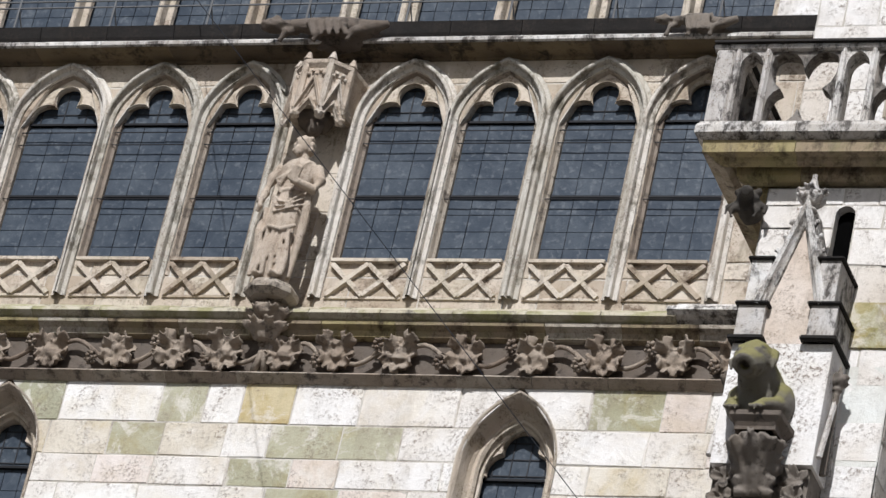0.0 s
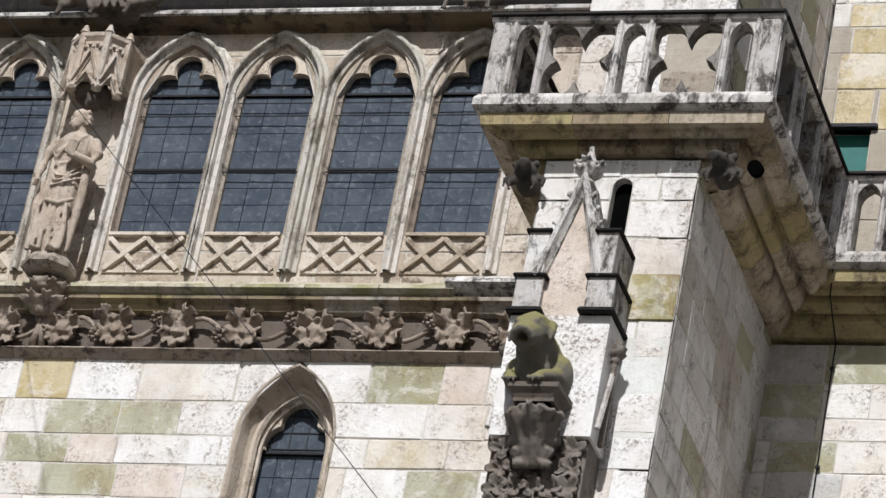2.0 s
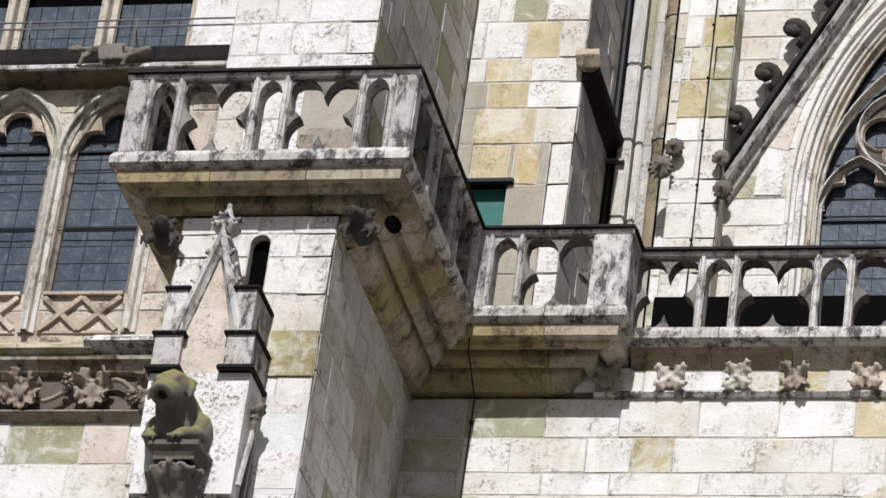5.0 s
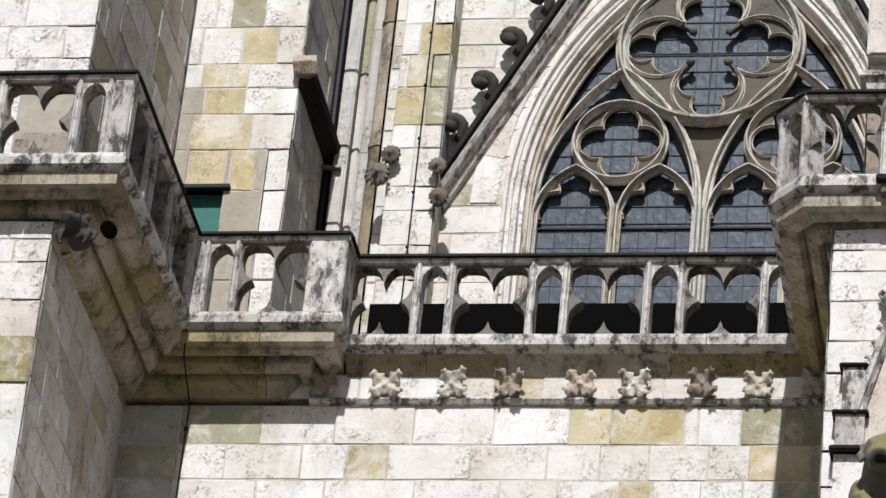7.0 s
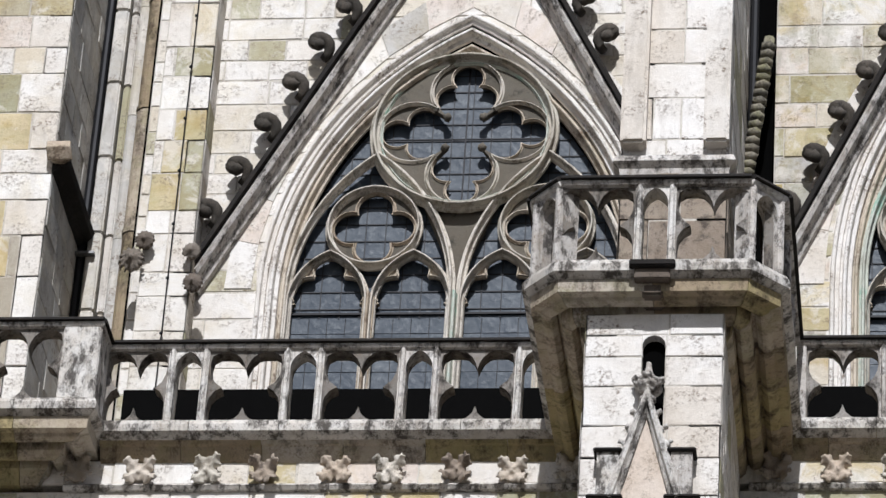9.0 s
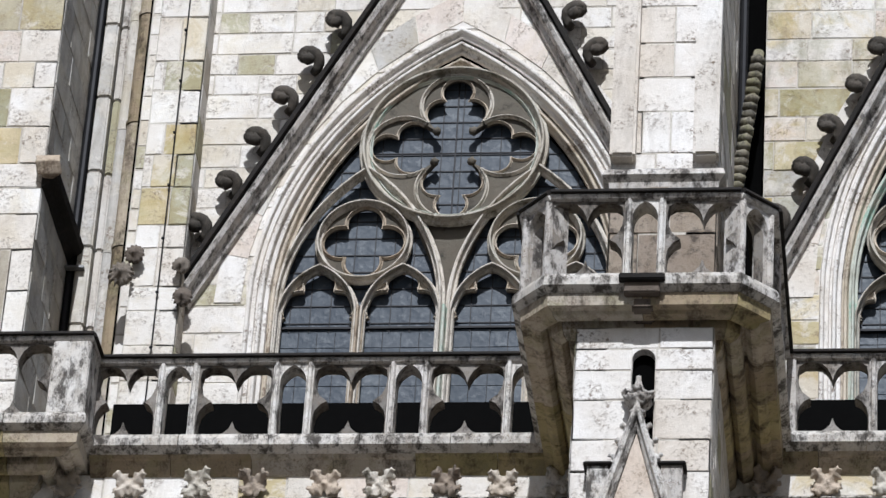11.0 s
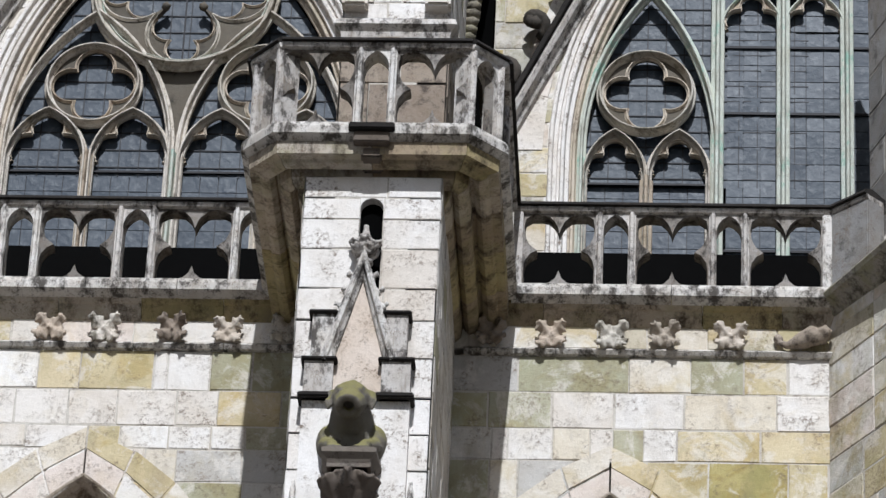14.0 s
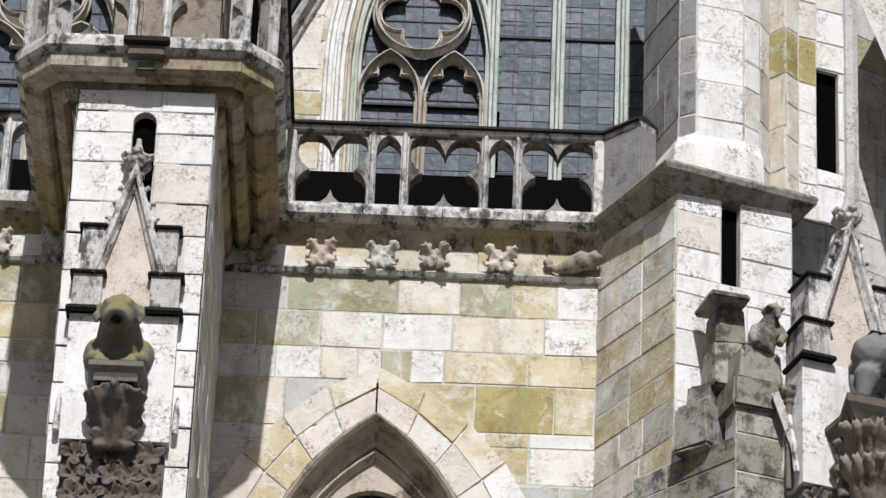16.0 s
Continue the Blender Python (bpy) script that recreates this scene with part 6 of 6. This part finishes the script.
blob(bm, A.at(0.76, 23.45, 0.06), 0.05, 0.2, 3)
fused("carved_beast", bm, carved, A.at(1.0, 23.4), "small crouching carved beast on the string course", "carving", 0.015, 1)

# beasts sprawling over the edge of the gallery cornice
for x, s in ((-19.7, 1.0), (-15.25, 0.6)):
    bm = bmesh.new()
    y, z = 37.74, 27.46
    tube(bm, [(x - 0.62 * s, y - 0.12, z + 0.1), (x - 0.4 * s, y - 0.1, z + 0.12), (x - 0.12 * s, y - 0.02, z + 0.14), (x + 0.2 * s, y, z + 0.13), (x + 0.45 * s, y - 0.04, z + 0.11), (x + 0.68 * s, y - 0.02, z + 0.18)], [0.07 * s, 0.08 * s, 0.13 * s, 0.14 * s, 0.1 * s, 0.04], 12)
    blob(bm, (x - 0.66 * s, y - 0.16, z + 0.08), 0.12 * s, 0.25, 3, (1.2, 1, 0.8))
    blob(bm, (x - 0.74 * s, y - 0.24, z + 0.03), 0.07 * s, 0.2, 4)
    # folded wings
    for k in range(5):
        u = x + (-0.28 + 0.1 * k) * s
        tube(bm, [(u, y + 0.02, z + 0.26), (u + 0.05 * s, y - 0.16, z + 0.12), (u + 0.14 * s, y - 0.2, z - 0.08)], [0.05 * s, 0.05 * s, 0.025], 8)
    for k in range(3):
        u = x + (-0.45 + 0.42 * k) * s
        tube(bm, [(u, y - 0.05, z + 0.1), (u - 0.06 * s, y - 0.18, z - 0.02), (u - 0.12 * s, y - 0.16, z - 0.14)], [0.08 * s, 0.055 * s, 0.035], 8)
    blob(bm, (x + 0.1 * s, y + 0.1, z + 0.05), 0.3 * s, 0.2, 6, (1.4, 0.6, 0.5))
    fused("cornice_beast", bm, dark_carved, (x, y, z), "sprawling winged stone beast on the cornice", "gargoyle", 0.016, 1)

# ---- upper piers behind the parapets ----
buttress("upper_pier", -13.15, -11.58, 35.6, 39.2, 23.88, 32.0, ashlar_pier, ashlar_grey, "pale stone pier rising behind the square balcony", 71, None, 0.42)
bm = bmesh.new()
box(bm, (-12.2, 35.42, 23.88), (-11.52, 35.7, 25.08), bevel=0.08)
tagged(solid("stone_block", bm, carved), "brown weathered stone block behind the square balcony", "stone")
# beige panel added so that the foot of the pier looks shaded
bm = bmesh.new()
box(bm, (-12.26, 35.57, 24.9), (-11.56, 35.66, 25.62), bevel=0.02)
tagged(solid("plaster_panel", bm, SHADE["b"]), "smooth beige panel that stands for shade low on the pale pier", "plaster")
t = thing("stair_turret", (-11.5, 39.0, 23.9), "patched stone turret with a green shutter", "turret")
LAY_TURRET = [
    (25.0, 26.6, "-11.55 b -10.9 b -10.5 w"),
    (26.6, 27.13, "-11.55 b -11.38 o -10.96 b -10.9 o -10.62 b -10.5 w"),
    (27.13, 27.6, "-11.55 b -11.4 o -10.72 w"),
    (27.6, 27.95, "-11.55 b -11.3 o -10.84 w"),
    (27.95, 28.27, "-11.55 w -11.36 o -10.84 w"),
    (28.27, 28.77, "-11.55 w -11.42 w -10.95 o -10.55 w"),
    (28.77, 29.3, "-11.55 w -11.3 w -11.12 g -10.74 w"),
    (29.3, 29.66, "-11.55 w -11.1 w -10.86 c -10.5 w"),
    (29.66, 30.1, "-11.55 w -11.2 p -10.7 w"),
]
op = (-11.18, 0.24, 25.0, 26.6, 0.001)
ashlar("front_face", Plane(0, 39.0), -11.55, -10.25, 23.9, 34, ashlar_patch, "", [op], 0.45, 81, back=0.25, parent=t, breaks=(25.0, 26.6), lay=LAY_TURRET)
ashlar("side_face", Plane(-10.25, 39.0, 90), 0, 1.75, 23.9, 34, SHADE["y"], "", (), 0.42, 82, back=0.25, parent=t)
bm = bmesh.new()
box(bm, (-11.45, 39.1, 25.0), (-10.9, 39.14, 26.62))
part("shutter", bm, shutter_green, t, "green wooden shutter")
bm = bmesh.new()
box(bm, (-11.48, 38.93, 26.6), (-10.86, 39.1, 26.66), bevel=0.01)
part("shutter_head", bm, iron, t)
bm = bmesh.new()
plan_sweep(bm, cut_path([(-10.25, 38.97), (-10.25, 40.7)], 0.6), [(0.0, 28.34), (0.15, 28.22), (0.19, 28.14), (0.17, 28.06), (0.08, 28.03), (0.04, 27.97), (0.0, 27.95)])
part("side_cornice", bm, black_crust, t, "dark overhanging side cornice")
bm = bmesh.new()
blob(bm, (-10.17, 38.95, 28.16), 0.12, 0.12, 3, (1.0, 0.9, 1.0))
for k in range(7):
    x = -10.29 + 0.04 * k
    tube(bm, [(x + 0.02, 38.9, 28.06), (x, 38.82, 28.18), (x - 0.02, 38.9, 28.3)], 0.024, 6)
melt(part("corbel_head", bm, tracery_stone, t, "small carved head with combed hair", smooth=True), 0.012)

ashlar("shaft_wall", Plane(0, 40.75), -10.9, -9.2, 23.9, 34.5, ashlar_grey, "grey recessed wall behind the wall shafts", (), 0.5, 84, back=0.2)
t = thing("wall_shafts", (-9.8, 40.6, 23.9), "cluster of grey wall shafts in the recess beside the turret", "shafts")
for x0, x1, y0, m in ((-10.13, -9.97, 40.5, SHADE["y"]), (-9.95, -9.86, 40.58, ashlar_grey)):
    for k in range(10):
        bm = bmesh.new()
        box(bm, (x0, y0, 24.0 + k * 1.04), (x1, 40.75, 25.03 + k * 1.04), bevel=0.02)
        part("strip_stone", bm, m, t)
for x, y, r, m in ((-9.78, 40.55, 0.07, SHADE["y"]), (-9.6, 40.46, 0.12, corbel_stone), (-9.44, 40.55, 0.06, SHADE["y"])):
    for k, (lo, hi) in enumerate(((24.0, 26.4), (26.41, 28.05), (28.06, 29.75), (29.76, 31.3), (31.31, 34.4))):
        bm = bmesh.new()
        tube(bm, [(x, y, lo), (x, y, hi)], r, 14)
        if r > 0.1 and k:
            prism(bm, x, y, r * 1.12, lo, r * 1.12, lo + 0.05, 12)
        part("shaft_stone", bm, m, t, smooth=False)
for k in range(5):
    bm = bmesh.new()
    z = 28.12 + 0.78 * k
    tube(bm, [(-9.54, 40.42, z - 0.1), (-9.47, 40.36, z + 0.02), (-9.44, 40.32, z + 0.1), (-9.46, 40.28, z + 0.14)], [0.05, 0.06, 0.06, 0.04], 8)
    part("crocket", bm, dark_carved, t, smooth=True)
t = thing("downpipe", (-10.2, 40.5, 23.9), "dark metal downpipe in the recess beside the turret", "pipe")
bm = bmesh.new()
tube(bm, [(-10.2, 40.55, 23.9), (-10.2, 40.55, 34.4)], 0.05, 10)
part("pipe", bm, iron, t)
bm = bmesh.new()
box(bm, (-10.26, 40.42, 27.82), (-10.02, 40.5, 27.85))
part("bracket", bm, zinc, t)

t = thing("pilaster", (-9.12, 38.95, 23.9), "slender lit pilaster of patched stone with a lightning cable", "pilaster")
LAY_PILASTER = [
    (26.6, 27.4, "-9.12 w -8.85 w"), (27.4, 27.9, "-9.12 o -8.78 g"), (27.9, 28.33, "-9.12 w -9.02 o -8.75 g"),
    (28.33, 28.75, "-9.12 w -8.92 o"), (28.75, 29.2, "-9.12 w -8.8 w"), (29.2, 29.6, "-9.12 w -9.0 g"), (29.6, 30.2, "-9.12 w -8.85 c"),
]
ashlar("front_face", Plane(0, 38.95), -9.12, -8.56, 23.9, 32.5, ashlar_upper, "", (), 0.5, 86, back=0.3, parent=t, long=(0.6, 1.0), lay=LAY_PILASTER)
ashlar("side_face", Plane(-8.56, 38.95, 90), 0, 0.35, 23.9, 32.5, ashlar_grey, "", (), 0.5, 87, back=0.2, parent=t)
bm = bmesh.new()
tube(bm, [(-8.8, 38.91, 24.0), (-8.79, 38.91, 32.4)], 0.008, 6)
for k in range(12):
    blob(bm, (-8.8, 38.9, 24.4 + 0.7 * k), 0.022, 0.1, k, sub=1)
part("cable", bm, iron, t)
for x, z, s in ((-9.2, 26.7, 0.15), (-9.08, 26.95, 0.12), (-8.55, 26.8, 0.11), (-8.5, 26.4, 0.12)):
    bm = bmesh.new()
    y = 38.85
    blob(bm, (x, y, z), s * 0.8, 0.15, int(z * 10), (0.9, 1, 1.1))
    blob(bm, (x, y - s * 0.75, z - s * 0.15), s * 0.22, 0.1, 2, (0.7, 1, 1.2))
    for k in (-1, 1):
        blob(bm, (x + k * s * 0.28, y - s * 0.62, z + s * 0.12), s * 0.12, 0.1, 3)
    for k in range(13):
        a = k * math.tau / 13
        c, e = math.cos(a), math.sin(a)
        tube(bm, [(x + s * 0.5 * c, y - s * 0.4, z + s * 0.55 * e), (x + s * 0.85 * c, y - s * 0.3, z + s * 0.9 * e), (x + s * (0.95 * c + 0.12 * e), y, z + s * (1.0 * e - 0.15))], [s * 0.13, s * 0.13, s * 0.07], 6)
    fused("carved_mask", bm, dark_carved, (x, y, z), "small carved stone head with curling hair", "carving", 0.014, 0, "carved heads")

buttress("upper_pier", -3.66, -2.58, 36.2, 39.3, 23.88, 25.98, carved, carved, "brown stone foot of the pier behind the polygonal balcony", 95, None, 0.45)
buttress("upper_pier", -3.66, -2.58, 36.2, 39.3, 25.98, 33.0, ashlar_pier, ashlar_grey, "pale pier rising behind the polygonal balcony", 91, None, 0.45)
bm = bmesh.new()
plan_sweep(bm, [(-3.66, 39.0), (-3.66, 36.2), (-2.58, 36.2), (-2.58, 39.0)], [(0.0, 26.2), (0.06, 26.15), (0.08, 26.08), (0.02, 26.02), (0.0, 25.9), (-0.1, 25.9), (-0.1, 26.2)])
tagged(solid("pier_base", bm, weathered), "grey moulded base of the upper pier", "moulding", kind="structure")
for s in (-1, 1):
    x = -3.12 + s * 0.42
    bm = bmesh.new()
    box(bm, (x - 0.13, 36.02, 26.25), (x + 0.13, 36.25, 33.0), bevel=0.03)
    tagged(solid("pier_rib", bm, ashlar_pier), "flat pale rib on the upper pier", "moulding", kind="structure")
t = thing("rope_column", (-2.45, 38.5, 27.5), "twisted beaded stone colonnette beside the pier", "column")
bm = bmesh.new()
for k in range(17):
    f = k / 16
    blob(bm, (-2.54 + 0.19 * f, 38.55, 27.55 + 1.65 * f), 0.085, 0.12, k, (1.1, 1, 0.75), sub=1)
tube(bm, [(-2.55, 38.6, 27.4), (-2.34, 38.6, 29.35)], 0.06, 8)
part("shaft", bm, ashlar_dark, t, smooth=True)
# shade of the recess added as a black slab
slab("recess_dark", [(-2.58, 38.9), (-2.3, 38.9), (-2.3, 39.25), (-2.58, 39.25)], 24, 33, darkness, "black slab standing in for shade in the recess beside the pier", "recess")
t = thing("downpipe", (-2.5, 38.6, 24), "dark metal downpipe beside the upper pier", "pipe")
bm = bmesh.new()
tube(bm, [(-2.52, 38.8, 24.0), (-2.52, 38.8, 33)], 0.05, 10)
part("pipe", bm, iron, t)

# ---- east buttress, set askew ----
t = thing("buttress", (1.99, 36.71, 18), "askew pale stone buttress under a sloping cap", "buttress")
ashlar("side_face", Plane(1.27, 37.87, -58.2), 0, 1.365, 18, 23.75, ashlar_right, "", (), 0.36, 101, back=0.2, parent=t)
ashlar("front_face", Plane(1.99, 36.71, 19.3), 0, 1.24, 18, 23.75, ashlar_pier, "", [(0.58, 0.1, 22.75, 23.76, 0.001)], 0.36, 102, back=0.2, parent=t, long=(0.4, 0.8), breaks=(22.75,))
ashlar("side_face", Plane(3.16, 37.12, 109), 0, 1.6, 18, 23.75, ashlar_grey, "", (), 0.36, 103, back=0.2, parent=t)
# black filling that makes the askew slot look unlit
bm = bmesh.new()
box(bm, (-0.16, 0.09, 0), (0.16, 0.16, 1.1), pose(1.99 + 0.547, 36.71 + 0.192, 22.6, 0, 0, 19.3))
part("dark_recess", bm, darkness, t)
bm = bmesh.new()
CAP3 = [(1.16, 37.72), (1.87, 36.43), (3.4, 37.06), (2.95, 38.2)]
plan_sweep(bm, CAP3, [(0.0, 23.9), (0.02, 23.86), (0.0, 23.81), (-0.06, 23.79), (-0.14, 23.72), (-0.22, 23.66), (-0.6, 23.66), (-0.6, 24.12)])
part("cap", bm, ashlar_dark, t, "sloping dark grey cap")
U3 = [(1.7, 37.9), (2.02, 37.06), (2.19, 36.98), (2.68, 37.1), (2.85, 37.25), (2.96, 37.46), (3.12, 37.3), (3.26, 37.46), (3.45, 37.54), (3.75, 37.66)]
# first two faces coloured darker as the side turned from the sun
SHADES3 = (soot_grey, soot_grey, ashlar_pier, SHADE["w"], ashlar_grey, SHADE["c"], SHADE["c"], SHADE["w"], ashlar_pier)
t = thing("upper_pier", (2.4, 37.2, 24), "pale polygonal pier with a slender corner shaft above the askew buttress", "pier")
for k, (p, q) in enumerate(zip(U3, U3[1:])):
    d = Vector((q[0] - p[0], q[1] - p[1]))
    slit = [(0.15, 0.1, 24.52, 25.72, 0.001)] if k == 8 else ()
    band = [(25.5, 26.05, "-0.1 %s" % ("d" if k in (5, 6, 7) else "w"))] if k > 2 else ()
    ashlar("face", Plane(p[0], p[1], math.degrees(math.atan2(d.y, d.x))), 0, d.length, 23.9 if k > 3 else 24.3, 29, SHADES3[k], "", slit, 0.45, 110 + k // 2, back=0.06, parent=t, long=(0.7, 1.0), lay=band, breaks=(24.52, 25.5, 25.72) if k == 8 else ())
bm = bmesh.new()
plan_sweep(bm, U3[:5], [(0.0, 24.56), (0.02, 24.48), (0.05, 24.4), (0.07, 23.95), (-0.1, 23.95), (-0.1, 24.56)])
part("base", bm, ashlar_pier, t)
# black strip inside the slit for its shade
bm = bmesh.new()
box(bm, (-0.02, 0.1, 24.4), (0.32, 0.14, 25.8), pose(3.45, 37.54, 0, 0, 0, 21.8))
part("slot", bm, darkness, t)
bm = bmesh.new()
prism(bm, 3.82, 37.92, 0.1, 23.9, 0.1, 29.0, 8)
part("corner_shaft", bm, SHADE["y"], t, "slender grey corner shaft")
bm = bmesh.new()
f = [bm.verts.new(p) for p in ((3.88, 38.0, 27.1), (4.6, 38.0, 25.1), (5.6, 38.7, 26.4), (4.7, 38.7, 29.0))]
g = [bm.verts.new(v.co + Vector((0.05, 0.12, 0.05))) for v in f]
bm.faces.new(f)
bm.faces.new(g[::-1])
for k in range(4):
    bm.faces.new((f[k], g[k], g[(k + 1) % 4], f[(k + 1) % 4]))
tagged(solid("raking_coping", bm, SHADE["y"]), "sloping grey stone coping of the apse buttress", "coping", kind="structure")
ashlar("wall_apse", Plane(2.8, 38.25, 33), 0, 3.5, 18, 30, ashlar_grey, "grey shaded wall of the apse", (), 0.42, 120, back=0.3)
parapet("parapet", (3.02, 37.4), (4.5, 38.5), "dark pierced parapet beyond the askew buttress", "wnwn", 22.3, 23.2)

# raking lower buttress of loose weathered blocks with a small crouching figure
t = thing("raking_buttress", (2.5, 36.2, 18), "dark weathered raking buttress of worn blocks below the askew pier", "buttress")
ashlar("side_face", Plane(1.62, 36.98, -47), 0, 1.34, 18, 20.62, ashlar_dark, "", (), 0.34, 131, back=0.25, parent=t)
ashlar("front_face", Plane(2.53, 36.0, 19), 0, 0.5, 18, 20.95, ashlar_dark, "", (), 0.36, 133, back=0.25, parent=t)
for k, (x, y, z, w, d, h, r) in enumerate(((2.66, 36.24, 20.92, 0.52, 0.5, 0.34, 19), (2.7, 36.3, 21.26, 0.46, 0.46, 0.36, 24), (2.44, 36.5, 21.3, 0.34, 0.44, 0.5, 12), (2.47, 36.56, 21.8, 0.32, 0.4, 0.42, 16), (2.26, 36.44, 20.6, 0.42, 0.5, 0.5, -40), (2.3, 36.52, 21.1, 0.3, 0.4, 0.26, -30))):
    rng = random.Random(k)
    bm = bmesh.new()
    box(bm, (-w / 2, -d / 2, 0), (w / 2, d / 2, h), pose(x, y, z, 0, 0, r), taper=0.025, bevel=0.025)
    for v in bm.verts:
        v.co += Vector((rng.uniform(-1, 1), rng.uniform(-1, 1), rng.uniform(-1, 1))) * 0.014
    part("worn_block", bm, ashlar_dark, t)
bm = bmesh.new()
box(bm, (-0.2, -0.3, 0), (0.2, 0.25, 0.07), pose(2.42, 36.46, 22.22, 4, 0, 14), bevel=0.02)
part("cap_slab", bm, ashlar_dark, t, "mossy overhanging cap slab")
bm = bmesh.new()
tube(bm, [(2.9, 36.0, 21.08), (3.2, 36.02, 20.15)], 0.05, 4)
part("slanting_moulding", bm, weathered, t)
bm = bmesh.new()
x, y, z = 2.84, 36.18, 21.62
tube(bm, [(x - 0.08, y, z), (x - 0.02, y, z + 0.2), (x + 0.04, y - 0.02, z + 0.36)], [0.16, 0.13, 0.08], 8)
blob(bm, (x + 0.06, y - 0.05, z + 0.43), 0.09, 0.4, 2, (1.1, 1, 0.8))
tube(bm, [(x + 0.08, y - 0.1, z + 0.4), (x + 0.1, y - 0.16, z + 0.3)], [0.05, 0.025], 6)
for s in (-1, 1):
    tube(bm, [(x + s * 0.11, y, z + 0.26), (x + s * 0.15, y - 0.1, z + 0.12), (x + s * 0.1, y - 0.15, z + 0.01)], [0.055, 0.05, 0.045], 8)
fused("crouching_figure", bm, ashlar_dark, (x, y, z), "small weathered crouching stone figure on the buttress", "statue", 0.02, 0)
p3 = pinnacle(3.62, 36.0, 23.29, 0.4, "dark gabled pinnacle with crockets beside the askew buttress")
p3.rotation_euler = (0, 0, radians(20))
bm = bmesh.new()
tube(bm, [(4.1, 36.1, 21.3), (3.92, 35.7, 21.35), (3.78, 35.45, 21.2), (3.7, 35.35, 20.95), (3.66, 35.36, 20.72)], [0.24, 0.24, 0.2, 0.13, 0.07], 12)
blob(bm, (3.75, 35.4, 21.2), 0.2, 0.1, 3)
for k in (-1, 1):
    tube(bm, [(3.82 + 0.16 * k, 35.65, 21.2), (3.8 + 0.18 * k, 35.5, 20.95), (3.78 + 0.14 * k, 35.42, 20.72)], [0.11, 0.08, 0.07], 8)
fused("gargoyle", bm, plain("grey_stone", (0.2, 0.19, 0.18), 0.85, 0, 0.5), (3.8, 35.8, 20.5), "grey smooth gargoyle bending down over a carved bracket", "gargoyle", 0.02, 1, "gargoyles")

# ---- cables ----
t = thing("overhead_wire", (-21.6, 37.8, 28.1), "thin black wire strung across the facade", "wire")
bm = bmesh.new()
tube(bm, [(-21.6, 37.8, 28.1), (-8.25, 20, 12.2), (1.99, 6.35, 0)], [0.0055, 0.003, 0.001], 6)
part("strand", bm, iron, t)
t = thing("lightning_cable", (-10.6, 37.8, 18), "black lightning cable fixed to the wall", "cable")
bm = bmesh.new()
tube(bm, [(-10.62, 37.15, 24.0), (-10.64, 37.3, 23.5), (-10.66, 37.84, 23.25), (-10.68, 37.84, 19.6)], 0.009, 6)
part("cable", bm, iron, t)
for z in (22.95, 21.8, 20.7):
    bm = bmesh.new()
    blob(bm, (-10.66, 37.83, z), 0.03, 0.1, 1, sub=1)
    part("clip", bm, iron, t)

t = thing("carved_bracket", (3.82, 35.7, 19.8), "grey carved leaf bracket carrying a gargoyle", "bracket")
bm = bmesh.new()
plan_sweep(bm, [(3.52, 36.0), (3.56, 35.32), (4.06, 35.5), (4.1, 36.1)], [(0.0, 20.56), (0.06, 20.64), (0.06, 20.72), (-0.24, 20.72), (-0.24, 20.46), (-0.05, 20.46)])
box(bm, (3.6, 35.5, 19.4), (4.0, 36.2, 20.7))
part("slab", bm, dark_carved, t)
bm = bmesh.new()
for k in range(14):
    a = (k % 7 - 3) / 3
    frond(bm, (3.8 + a * 0.14, 35.5 + 0.05 * abs(a), 20.0 - 0.35 * (k // 7)), Vector((a * 0.3, -0.4, 1)), Vector((a * 0.7, -1, -0.1)), 0.5, 0.09, 0.35, k, 0.03)
part("leaf", bm, carved, t, smooth=True)
